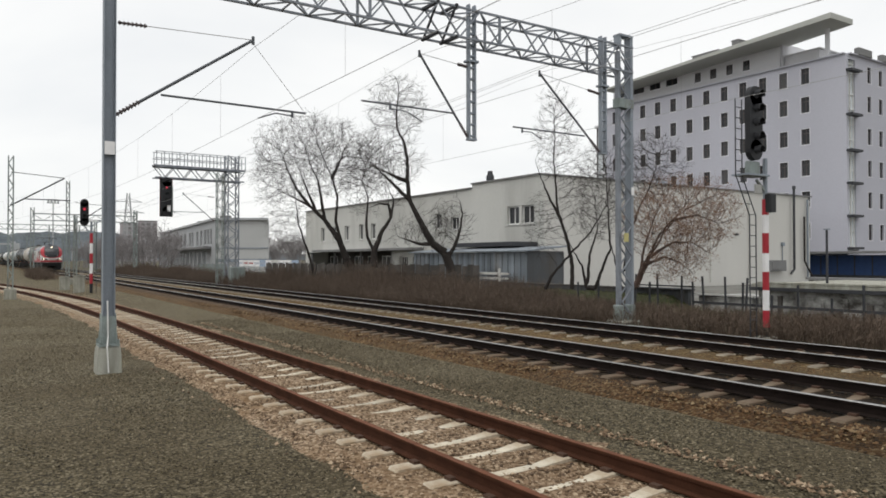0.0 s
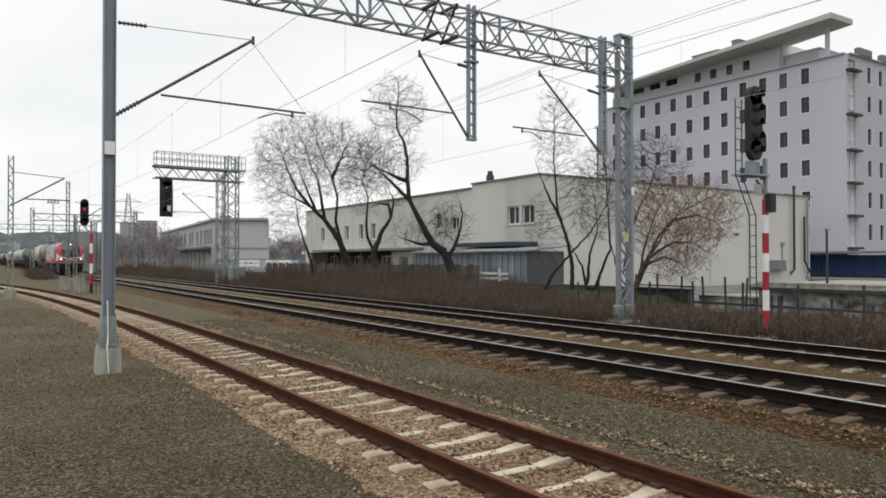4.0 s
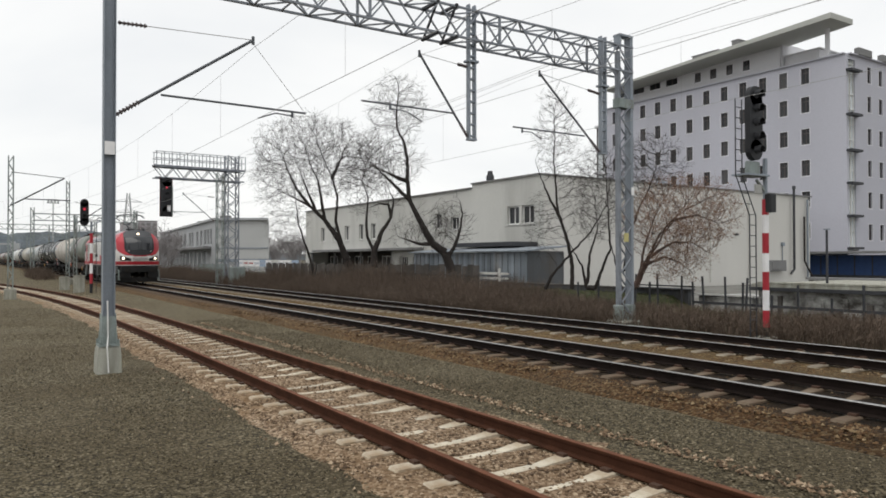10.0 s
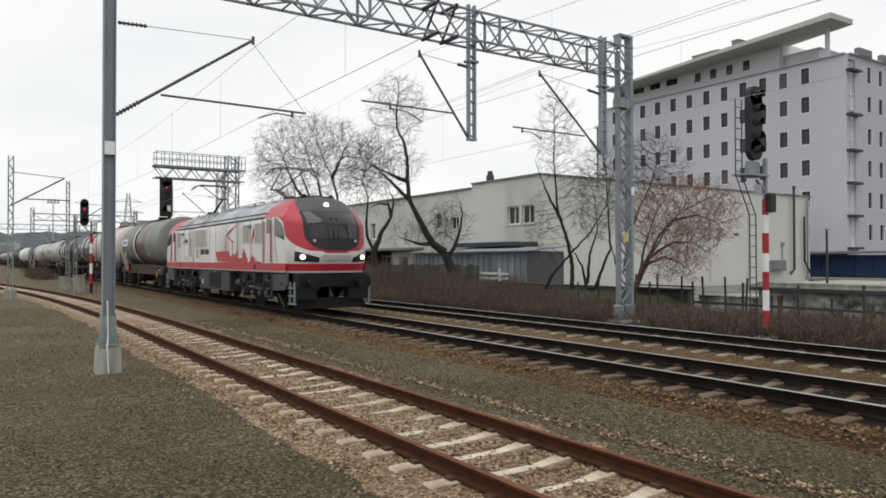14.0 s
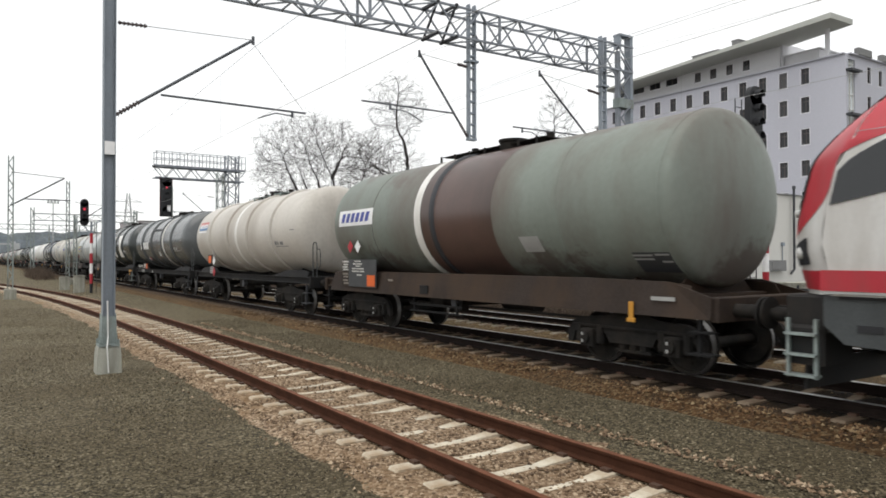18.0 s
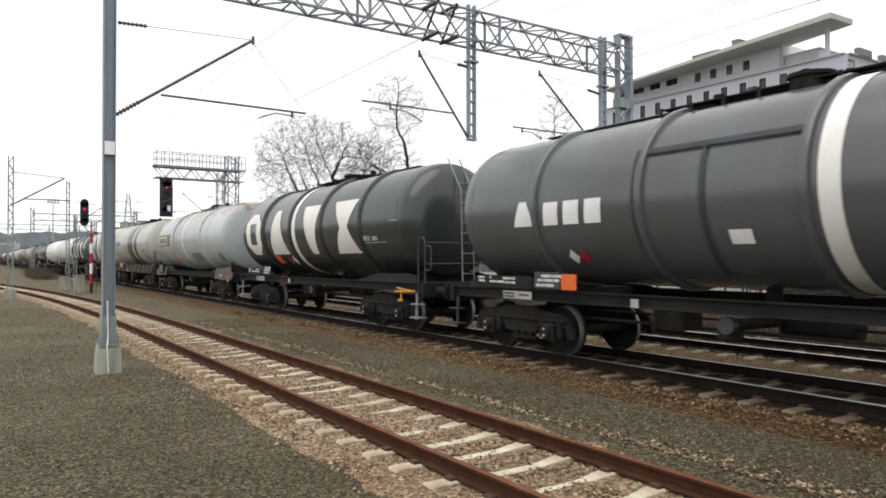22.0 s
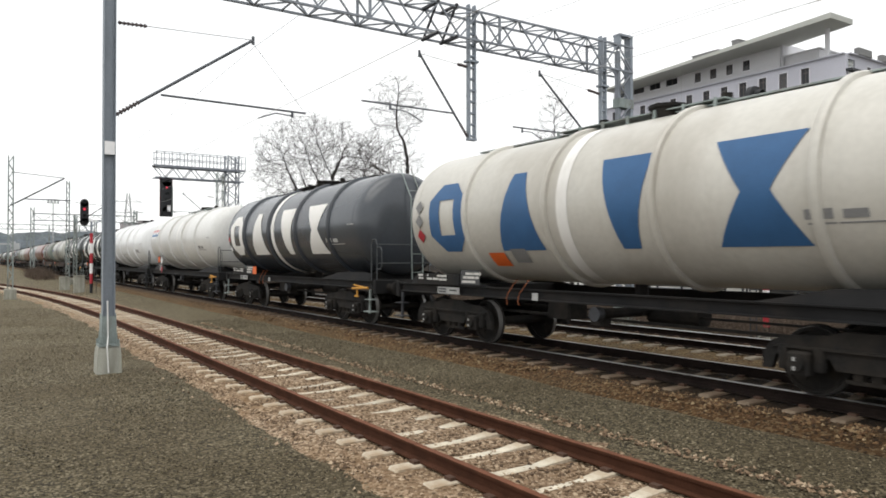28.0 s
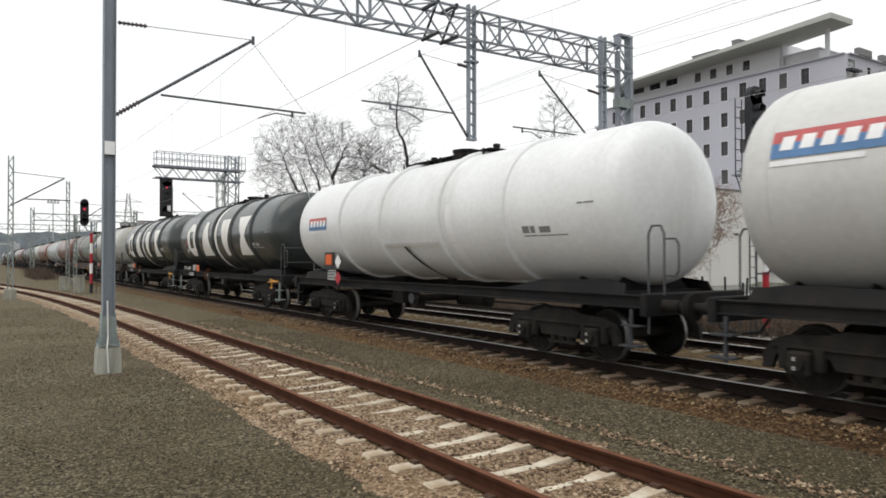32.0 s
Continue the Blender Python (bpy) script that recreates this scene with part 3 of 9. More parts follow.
def build_portal():
    p = thing("catenary_portal", Matrix.Identity(4), "grey galvanised steel lattice portal spanning the tracks", "catenary portal")
    brace = lambda a, b, t: part("brace", Geo().bar(a, b, t), M_steel, p)
    # near leg: an H column on a concrete block, with cover plates at the foot
    x, y = -15.45, 2.24
    b = Geo()
    rows = [(-0.6, 0.23), (-0.05, 0.215), (0.06, 0.205), (0.1, 0.19)]
    vs = [(x + sx * w * 0.95, y + sy * w, z) for z, w in rows for sx, sy in ((-1, -1), (1, -1), (1, 1), (-1, 1))]
    b.add(vs, [(3, 2, 1, 0), (12, 13, 14, 15)] + [(4 * k + i, 4 * k + (i + 1) % 4, 4 * k + 4 + (i + 1) % 4, 4 * k + 4 + i) for k in range(3) for i in range(4)])
    part("concrete_base", b, M_conc, p, "stained pale concrete footing block")
    c = Geo()
    for s in (-1, 1):
        c.box((x + 0.02, y + s * 0.105, 4.6), (0.2, 0.016, 9.0))
    c.box((x, y, 4.6), (0.012, 0.2, 9.0))
    part("column", c, M_galv, p)
    f = Geo()
    f.box((x, y, 0.125), (0.42, 0.38, 0.04))
    for s in (-1, 1):
        f.plate([(-0.22, 0.14), (0.22, 0.14), (0.13, 0.75), (-0.13, 0.75)], lambda u, v, w, s=s: (x + u, y + s * (0.12 + w), v), 0.012)
        f.plate([(-0.17, 0.14), (0.17, 0.14), (0.11, 0.7), (-0.11, 0.7)], lambda u, v, w, s=s: (x + s * (0.13 + w), y + u, v), 0.012)
        for sy in (-1, 1):
            f.tube((x + s * 0.19, y + sy * 0.17, 0.1), (x + s * 0.19, y + sy * 0.17, 0.24), 0.018, n=6)
    part("base_plate", f, M_galv2, p)
    part("number_plate", Geo().box((x + 0.126, y, 4.02), (0.006, 0.19, 0.26)), M_white, p, "white blank plate on the column")
    part("earth_cable", Geo().pipe([(x + 0.14, y - 0.03, 1.0), (x + 0.15, y - 0.02, 0.3), (x + 0.27, y - 0.05, 0.1), (x + 0.24, y - 0.02, -0.4)], 0.014), M_wframe, p, "pale earthing cable")
    # far leg
    x, y = PORTAL_X, 17.83
    part("concrete_base", Geo().box((x, y, -0.35), (0.85, 0.85, 0.3), ch=0.04), M_conc, p)
    for s, top, wide in ((1, 9.15, 0.25), (-1, 8.6, 0.13)):
        leg = Geo().box((x, y + 0.26 * s - 0.045, (top - 0.2) / 2), (wide, 0.014, top + 0.2))
        for o in (-wide / 2, wide / 2):
            leg.box((x + o, y + 0.26 * s, (top - 0.2) / 2), (0.016, 0.12, top + 0.2))
        # the narrow leg takes the darker steel for its shaded side
        part("mast_leg", leg, M_galv if s > 0 else M_steel, p)
    z, i = -0.1, 0
    while z < 8.3:
        s = 1 if i % 2 else -1
        for o in (-0.13, 0.13):
            brace((x + o, y - 0.24 * s, z), (x + o, y + 0.24 * s, z + 0.5), 0.04)
        z, i = z + 0.5, i + 1
    part("head_plate", Geo().box((x, y, 9.13), (0.3, 0.62, 0.06)), M_galv, p)
    part("mast_leg", Geo().box((x, y - 0.26, 8.9), (0.24, 0.1, 0.44)), M_galv, p)
    part("mast_collar", Geo().box((x, y, 6.9), (0.3, 0.66, 0.3)), M_galv2, p)
    for s in (-1, 1):
        part("foot_sleeve", Geo().box((x, y + 0.27 * s, 0.05), (0.32, 0.2, 0.5), ch=0.02), M_galv2, p)
    part("number_plate", Geo().box((x + 0.21, y + 0.2, 4.02), (0.006, 0.14, 0.26)), M_white, p, "white blank plate")
    part("warning_plate", Geo().box((x + 0.21, y - 0.12, 2.5), (0.006, 0.22, 0.28)), M_paleyellow, p, "faded yellow warning plate")
    # beam
    x0, x1, z0, z1, y0, y1 = PORTAL_X - 0.35, PORTAL_X + 0.35, 7.87, 8.68, 2.1, 17.9
    for bx in (x0, x1):
        for bz in (z0, z1):
            part("chord", Geo().box((bx, (y0 + y1) / 2, bz), (0.055, y1 - y0, 0.055)), M_steel, p)
    n = 23
    h = (y1 - y0) / n
    for i in range(n):
        a, b = y0 + i * h, y0 + (i + 1) * h
        for bx in (x0, x1):
            brace((bx, a, z0 if i % 2 else z1), (bx, b, z1 if i % 2 else z0), 0.038)
        for bz in (z0, z1):
            brace((x0 if i % 2 else x1, a, bz), (x1 if i % 2 else x0, b, bz), 0.035)
            brace((x0, a, bz), (x1, a, bz), 0.035)
        if i % 6 == 3:
            for bx in (x0, x1):
                brace((bx, a, z0), (bx, a, z1), 0.06)
    for yy in (10.3, 10.9):
        j = Geo().box((PORTAL_X, yy, z0 - 0.02), (0.85, 0.07, 0.07)).box((PORTAL_X, yy, z1 + 0.02), (0.85, 0.07, 0.07))
        part("beam_splice", j.bar((x0, yy, z0), (x1, yy, z1), 0.05), M_dark, p)
    # hanging posts
    for yy, zb in ((11.65, 5.16), (16.85, 5.19)):
        h = Geo()
        for s in (-1, 1):
            h.box((PORTAL_X + 0.02, yy + s * 0.1, (zb + 8.95) / 2), (0.14, 0.05, 8.95 - zb))
        zz, k = zb + 0.1, 0
        while zz < 8.6:
            h.box((PORTAL_X + 0.02, yy, zz), (0.1, 0.2, 0.05))
            zz += 0.32
        h.box((PORTAL_X + 0.02, yy, zb), (0.16, 0.28, 0.06))
        h.box((PORTAL_X + 0.02, yy, 7.35), (0.24, 0.36, 0.06))
        part("hanging_post", h, M_galv, p)
    cantilever(p, PORTAL_X, (11.52, 5.24), (9.95, 7.33), (8.22, 5.85), (11.02, 5.84), (10.05, 5.5, 0.3), (11.5, 7.2))
    cantilever(p, PORTAL_X, (16.7, 5.24), (14.2, 7.4), (13.17, 5.68), (16.05, 5.68), (14.25, 5.42, 0.12), (16.7, 7.1))
    cantilever(p, -15.5, (2.37, 4.72), (5.18, 6.70), (3.23, 5.23), (6.42, 5.20), (5.30, 4.97, 0.9), (2.40, 6.59))
    part("stay_wire", Geo().tube((-15.5, 5.2, 6.6), (-15.5, 6.4, 5.22), 0.006, n=5), M_wire, p)


def catenary(name, mid, contact, top, supports, zig, label, dip=None):
    """Contact wire, messenger wire and droppers of one track between its supports."""
    c = thing(name, Matrix.Identity(4), label, "overhead wire", "overhead wires")
    con, mes = [], []
    for a, b in zip(supports, supports[1:]):
        n = 12
        for i in range(n + (b == supports[-1])):
            f = i / n
            x = a + (b - a) * f
            yy = mid(x) + zig * (1 - 2 * abs(f - 0.5) * 0)
            sag = 4 * f * (1 - f)
            con.append((x, yy, contact - 0.03 * sag))
            mes.append((x, yy, top - (dip if dip else top - contact - 0.35) * sag))
    wire(con, 0.0055, c, "contact_wire")
    wire(mes, 0.0045, c, "messenger_wire")
    for p, q in list(zip(con, mes))[1::2]:
        if p[0] > -90:
            wire([p, q], 0.003, c, "dropper")


build_portal()
catenary("catenary_wires", lambda x: A_MID, 5.5, 7.3, [-396, -332, -268, -204, -140, -78, PORTAL_X, 46], -0.11, "thin copper overhead wires with droppers", 1.05)
catenary("catenary_wires", lambda x: B_MID, 5.38, 7.4, [-396, -332, -268, -204, -140, -78, PORTAL_X, 46], 0.0, "thin copper overhead wires with droppers", 0.9)
catenary("catenary_wires", lambda x: siding_y(x), 4.92, 6.56, [-110, -69, -47, -15.5, 40], 0.42, "thin copper overhead wires above the siding", 0.2)
for yy, zz, xl in ((18.1, 9.3, 24), (17.6, 9.0, 24)):
    f = thing("feeder_line", Matrix.Identity(4), "thin dark feeder cable strung along the railway", "overhead wire", "overhead wires")
    wire([(x, yy, zz - 0.5 * math.sin(math.pi * ((x + 78) % 62) / 62)) for x in range(-264, xl, 6)], 0.008, f, "cable")


# ---- buildings ----
def wall_open(g, place, w0, w1, h0, h1, holes, thick):
    """A wall from w0 to w1 and h0 to h1 with openings right through it; place(u, v, w) with w inwards."""
    us = sorted({w0, w1, *[h[0] for h in holes], *[h[2] for h in holes]})
    vs = sorted({h0, h1, *[h[1] for h in holes], *[h[3] for h in holes]})
    for a, b in zip(us, us[1:]):
        for c, d in zip(vs, vs[1:]):
            if any(h[0] - 1e-6 <= a and b <= h[2] + 1e-6 and h[1] - 1e-6 <= c and d <= h[3] + 1e-6 for h in holes):
                continue
            for w in (0.0, thick):
                g.add([place(a, c, w), place(b, c, w), place(b, d, w), place(a, d, w)], [(0, 1, 2, 3)])
    for a, c, b, d in [*holes, (w0, h0, w1, h1)]:
        q = [(a, c), (b, c), (b, d), (a, d)]
        for i in range(4):
            p, r = q[i], q[(i + 1) % 4]
            g.add([place(*p, 0.0), place(*r, 0.0), place(*r, thick), place(*p, thick)], [(0, 1, 2, 3)])
    return g


def window(parent, place, hole, frame_mat, pane_mat, bars=(1, 1), depth=0.18, sill=None, trim=None, cache={}):
    """A window set into an opening: a frame with bars, a pane and, where given, a sill."""
    a, c, b, d = hole
    w, h = b - a, d - c
    key = (round(w, 2), round(h, 2), frame_mat.name, pane_mat.name, bars, sill.name if sill else "", bool(trim), place(0, 0, 0)[0] == place(1, 0, 0)[0])
    if key not in cache:
        o = Vector(place(0, 0, 0))
        at = lambda u, v, q: Vector(place(u, v, q)) - o
        f, t = Geo(), min(0.07, w * 0.09)

        def strip(u0, v0, u1, v1, q0, q1):
            f.plate([(u0, v0), (u1, v0), (u1, v1), (u0, v1)], lambda u, v, q: at(u, v, q0 + q), q1 - q0)
        strip(0, 0, t, h, depth - 0.03, depth + 0.05)
        strip(w - t, 0, w, h, depth - 0.03, depth + 0.05)
        strip(t, 0, w - t, t, depth - 0.03, depth + 0.05)
        strip(t, h - t, w - t, h, depth - 0.03, depth + 0.05)
        for i in range(1, bars[0] + 1):
            u = w * i / (bars[0] + 1)
            strip(u - t / 2, t, u + t / 2, h - t, depth - 0.02, depth + 0.04)
        for i in range(1, bars[1] + 1):
            v = h * (0.72 if bars[1] == 1 else i / (bars[1] + 1))
            strip(t, v - t / 2, w - t, v + t / 2, depth - 0.024, depth + 0.036)
        p = Geo().plate([(t * 0.5, t * 0.5), (w - t * 0.5, t * 0.5), (w - t * 0.5, h - t * 0.5), (t * 0.5, h - t * 0.5)], lambda u, v, q: at(u, v, depth + q), 0.012)
        s = Geo().plate([(-0.06, -0.06), (w + 0.06, -0.06), (w + 0.06, -0.005), (-0.06, -0.005)], lambda u, v, q: at(u, v, q - 0.07), depth) if sill else None
        k = None
        if trim:
            # plaster surround, a little proud of the wall
            k = Geo()
            for u0, v0, u1, v1 in ((-0.075, -0.09, 0.0, h + 0.05), (w, -0.09, w + 0.075, h + 0.05), (0.0, h, w, h + 0.05), (0.0, -0.09, w, 0.0)):
                k.plate([(u0, v0), (u1, v0), (u1, v1), (u0, v1)], lambda u, v, q: at(u, v, q - 0.025), 0.024)
        cache[key] = (f.mesh("window", frame_mat), p.mesh("pane", pane_mat), s.mesh("sill", sill) if s else None, k.mesh("surround", trim) if k else None)
    f, p, s, k = cache[key]
    ob = part("window", f, None, parent)
    ob.location = Vector(place(a, c, 0))
    part("pane", p, None, ob)
    if s:
        part("sill", s, None, ob)
    if k:
        part("surround", k, None, ob)
    return ob


def build_hotel():
    X0, X1, Y0, Y1 = -34.68, -65.2, 68.55, 96.0
    h = thing("hotel", Matrix.Identity(4), "tall lilac-grey block with rows of dark windows and a wedge roof", "building")
    front = lambda u, v, w: (X0 - u, Y0 + w, v)
    side = lambda u, v, w: (X0 - w, Y0 + u, v)
    cols = [3.55 + 2.27 * i for i in range(12)]
    rows = [19.05, 16.2, 13.05, 9.95, 6.85, 3.75]
    holes = [(c, r, c + 0.85, r + 1.55) for c in cols for r in rows]
    g = wall_open(Geo(), front, 0, X0 - X1, -0.3, 21.15, holes, 0.35)
    part("front_wall", g, M_hotel, h)
    for q in holes:
        window(h, front, q, M_frame, M_pane, (1, 1), 0.16, None, M_reveal)
    scols = [3.9 + 2.25 * i for i in range(9)]
    sh = [(c, r - 0.2, c + 0.75, r + 1.35) for c in scols for r in rows] + [(0.35, 2.75, 1.6, 20.7)]
    part("side_wall", wall_open(Geo(), side, 0.35, Y1 - Y0, -0.3, 21.15, sh, 0.35), M_hotel, h)
    for q in sh[:-1]:
        window(h, side, q, M_frame, M_pane, (1, 1), 0.16, None, M_reveal)
    # glazed stair bay with a ledge at each storey
    bay = part("stair_bay", Geo().box((X0 - 0.3, Y0 + 0.97, 11.7), (0.1, 1.3, 18.0)), M_pane2, h, "pale glazed stair bay")
    m = Geo()
    for z in range(13):
        m.box((X0 - 0.2, Y0 + 0.97, 2.9 + 1.45 * z), (0.12, 1.26, 0.06))
    for o in (0.36, 0.97, 1.58):
        m.box((X0 - 0.2, Y0 + o, 11.7), (0.12, 0.07, 18.0))
    part("mullion", m, M_wframe, bay)
    for z in (19.6, 15.4, 12.0, 8.9, 5.8, 2.75):
        part("ledge", Geo().box((X0 + 0.25, Y0 + 0.97, z), (0.6, 2.0, 0.22), ch=0.02), M_dark, bay)
    part("back_wall", Geo().box(((X0 + X1) / 2, Y1, 10.4), (X0 - X1, 0.35, 21.5)), M_hotel, h)
    part("end_wall", Geo().box((X1, (Y0 + Y1) / 2, 10.4), (0.35, Y1 - Y0 - 0.8, 21.5)), M_hotel, h)
    part("roof", Geo().box(((X0 + X1) / 2, (Y0 + Y1) / 2, 21.0), (X0 - X1 - 0.8, Y1 - Y0 - 0.8, 0.2)), M_roof, h)
    part("cornice", Geo().box(((X0 + X1) / 2 - 0.1, Y0 - 0.06, 21.2), (X0 - X1, 0.4, 0.1)).box((X0 + 0.05, (Y0 + Y1) / 2 + 0.4, 21.2), (0.4, Y1 - Y0, 0.1)), M_hotel, h)
    # set-back top storey
    ph = lambda u, v, w: (X0 - 7.2 - u, Y0 + 1.0 + w, v)
    top = [(3.4 + 2.05 * i, 22.1, 4.25 + 2.05 * i, 23.2) for i in range(4)] + [(12.8 + 2.5 * i, 22.5, 14.5 + 2.5 * i, 23.3) for i in range(4)]
    part("top_storey_wall", wall_open(Geo(), ph, 0, 22.9, 21.1, 23.75, top, 0.3), M_hotel2, h)
    for q in top:
        window(h, ph, q, M_frame, M_pane, (1, 0), 0.14, None, M_reveal)
    part("top_storey_end", Geo().box((X0 - 7.2, Y0 + 5, 22.6), (0.3, 7.5, 3.0)), M_hotel2, h)
    t = Geo()
    t.box((X0 - 5.2, Y0 + 3.6, 21.9), (3.6, 4.0, 1.6))
    t.box((X0 - 5.2, Y0 + 3.6, 22.75), (3.9, 4.3, 0.12))
    part("roof_cabin", t, M_hotel2, h)
    # the wedge-shaped slab over it
    s = Geo()
    a, b = X0 - 0.25, X1 + 1.6
    pts = []
    for x, zb, zt in ((a, 24.18, 24.7), (b, 23.02, 23.22)):
        for y in (Y0 - 2.2, Y0 + 4.4):
            pts += [(x, y, zb), (x, y, zt)]
    pts[2] = (a + 0.1, Y0 + 1.6, 24.18)
    pts[3] = (a + 0.1, Y0 + 1.6, 24.7)
    s.add(pts, [(0, 1, 3, 2), (4, 6, 7, 5), (0, 4, 5, 1), (2, 3, 7, 6), (1, 5, 7, 3), (0, 2, 6, 4)])
    part("roof_slab", s, M_slab, h, "thin wedge-shaped concrete roof slab")
    part("slab_column", Geo().tube((X0 - 2.0, Y0 + 0.5, 21.0), (X0 - 2.0, Y0 + 0.5, 24.2), 0.22, n=12), M_hotel2, h)
    for x, y, z, sx, sz in ((-51.2, Y0 + 2.2, 24.5, 3.4, 1.7), (-47.3, Y0 + 2.2, 24.8, 0.9, 2.1)):
        part("roof_vent", Geo().box((x, y, z), (sx, 1.6, sz), ch=0.05).box((x, y, z + sz / 2 + 0.04), (sx * 1.06, 1.7, 0.08)), M_roof, h)
    for i in range(5):
        part("parapet_unit", Geo().box((X0 + 0.1, Y0 + 3.0 + 4.5 * i, 21.6), (0.5, 2.5, 0.7), ch=0.05), M_roof, h)
    # lower glazed end bay behind the line's portal
    bay2 = part("end_bay", Geo().box((X1 - 1.15, Y0 + 4.0, 9.6), (2.2, 6.5, 19.6)), M_pane2, h, "pale glazed end bay")
    for z in (19.3, 16.2, 13.1, 10.0, 6.9, 3.8, 0.7):
        part("floor_slab", Geo().box((X1 - 1.2, Y0 + 3.9, z), (2.5, 7.0, 0.35), ch=0.03), M_hotel2, bay2)
    for o in (0.1, 1.1, 2.2):
        part("mullion", Geo().box((X1 - o, Y0 + 0.72, 9.6), (0.14, 0.12, 19.6)), M_frame, bay2)
    # ground floor: blue shop front under a flat canopy
    part("shop_front", Geo().box((X0 + 2.0, Y0 - 1.2, 0.95), (11.0, 0.2, 2.3)), M_blue, h, "blue glazed shop front")
    for i in range(8):
        part("shop_mullion", Geo().box((X0 - 3.4 + 1.55 * i, Y0 - 1.33, 0.95), (0.09, 0.06, 2.3)), M_dark, h)
    part("shop_sill", Geo().box((X0 + 2.0, Y0 - 1.34, 0.1), (11.0, 0.1, 0.35)), M_dark, h)
    part("canopy", Geo().box((X0 + 2.0, Y0 - 1.2, 2.35), (12.0, 2.6, 0.22), ch=0.03), M_roof, h)


def build_white_hall():
    X0, X1, X2, Y0, Y1 = -34.09, -41.4, -72.0, 29.9, 60.8
    h = thing("white_hall", Matrix.Identity(4), "low dirty-white rendered hall with small windows and flat roof", "building")
    front = lambda u, v, w: (X0 - u, Y0 + w, v)
    big = [(0.55, 4.1, 1.8, 5.3), (2.05, 4.1, 3.3, 5.3)]
    part("front_wall", wall_open(Geo(), front, 0, X0 - X1, -0.4, 7.15, big, 0.35), M_plaster, h)
    for q in big:
        window(h, front, q, M_wframe, M_pane, (1, 0), 0.2, M_wframe)
    left = [(9.0, 4.0, 10.1, 4.95), (11.3, 4.15, 12.3, 5.3), (22.0, 3.6, 22.9, 5.0), (24.4, 3.6, 25.3, 5.0), (27.4, 3.6, 28.3, 5.0), (30.2, 3.6, 31.1, 5.0), (33.0, 3.6, 33.9, 5.0)]
    low = [(16.4, 0.2, 17.8, 2.03), (10.9, 0.9, 15.6, 1.98)]
    porch = (19.0, 0.1, 37.0, 2.5)
    part("front_wall", wall_open(Geo(), front, X0 - X1, X0 - X2, -0.4, 6.85, left + low + [porch], 0.35), M_plaster, h)
    for q in left:
        window(h, front, q, M_wframe, M_pane, (1, 0), 0.2, M_wframe)
    for q in low:
        window(h, front, q, M_wframe, M_pane, (3, 0), 0.3)
    # back wall coloured dark for the shade inside the porch
    part("porch_wall", Geo().box((X0 - 28.0, Y0 + 2.4, 1.2), (18.6, 0.2, 3.0)), M_board, h, "porch back wall, its shade put into dark boards")
    part("porch_floor", Geo().box((X0 - 28.0, Y0 + 1.3, -0.02), (18.4, 2.0, 0.2)), M_conc, h)
    for i in range(6):
        window(h, lambda u, v, w: (X0 - u, Y0 + 2.2 + w, v), (20.2 + 2.9 * i, 0.9, 21.9 + 2.9 * i, 2.1), M_wframe, M_pane, (1, 0), 0.02)
    for u in (19.3, 25.2, 31.0, 36.6):
        part("porch_column", Geo().box((X0 - u, Y0 + 0.18, 1.2), (0.18, 0.18, 2.6)), M_roof, h)
    part("end_wall", Geo().box((X0 - 0.18, (Y0 + Y1) / 2 + 0.18, 3.4), (0.35, Y1 - Y0 - 0.36, 7.5)), M_plaster2, h)
    part("back_wall", Geo().box(((X0 + X2) / 2, Y1, 3.3), (X0 - X2, 0.35, 7.2)), M_plaster, h)
    part("far_wall", Geo().box((X2, (Y0 + Y1) / 2, 3.2), (0.35, Y1 - Y0 - 0.8, 7.0)), M_plaster, h)
    part("roof", Geo().box(((X0 + X1) / 2, (Y0 + Y1) / 2, 6.95), (X0 - X1 - 0.72, Y1 - Y0 - 0.72, 0.16)).box(((X1 + X2) / 2, (Y0 + Y1) / 2, 6.65), (X1 - X2 - 0.4, Y1 - Y0 - 0.72, 0.16)), M_roof, h)
    c = Geo()
    c.box(((X0 + X1) / 2 + 0.03, Y0 + 0.1, 7.2), (X0 - X1 + 0.1, 0.46, 0.1))
    c.box(((X1 + X2) / 2, Y0 + 0.1, 6.9), (X1 - X2 - 0.04, 0.46, 0.1))
    c.box((X0 - 0.1, (Y0 + Y1) / 2 + 0.4, 7.2), (0.46, Y1 - Y0, 0.1))
    part("coping", c, M_roof, h)
    part("canopy", Geo().box((-37.6, Y0 - 1.0, 2.75), (6.6, 2.0, 0.28), ch=0.03), M_dark, h, "dark flat canopy")
    part("ledge", Geo().box((-58.0, Y0 - 0.5, 2.62), (20.0, 1.0, 0.2)), M_roof, h)
    v = Geo().lathe([(6.6, 0.13), (7.75, 0.13), (7.8, 0.3), (8.1, 0.3), (8.3, 0.2), (8.5, 0.19), (8.52, 0.0)], (-43.2, Y0 + 3.0, 0), 14, "z")
    part("roof_vent", v, M_dark, h, smooth=40)
    a = Geo()
    a.lathe([(7.1, 0.12), (7.5, 0.12), (7.55, 0.42), (7.65, 0.45), (7.9, 0.3), (8.0, 0.0)], (X0 - 3, 45.0, 0), 12, "z")
    part("roof_fan", a, M_galv, h, smooth=40)
    for y in (47.0, 52.0):
        part("downpipe", Geo().tube((X0 + 0.12, y, 0.0), (X0 + 0.12, y, 6.6), 0.06), M_plaster2, h)
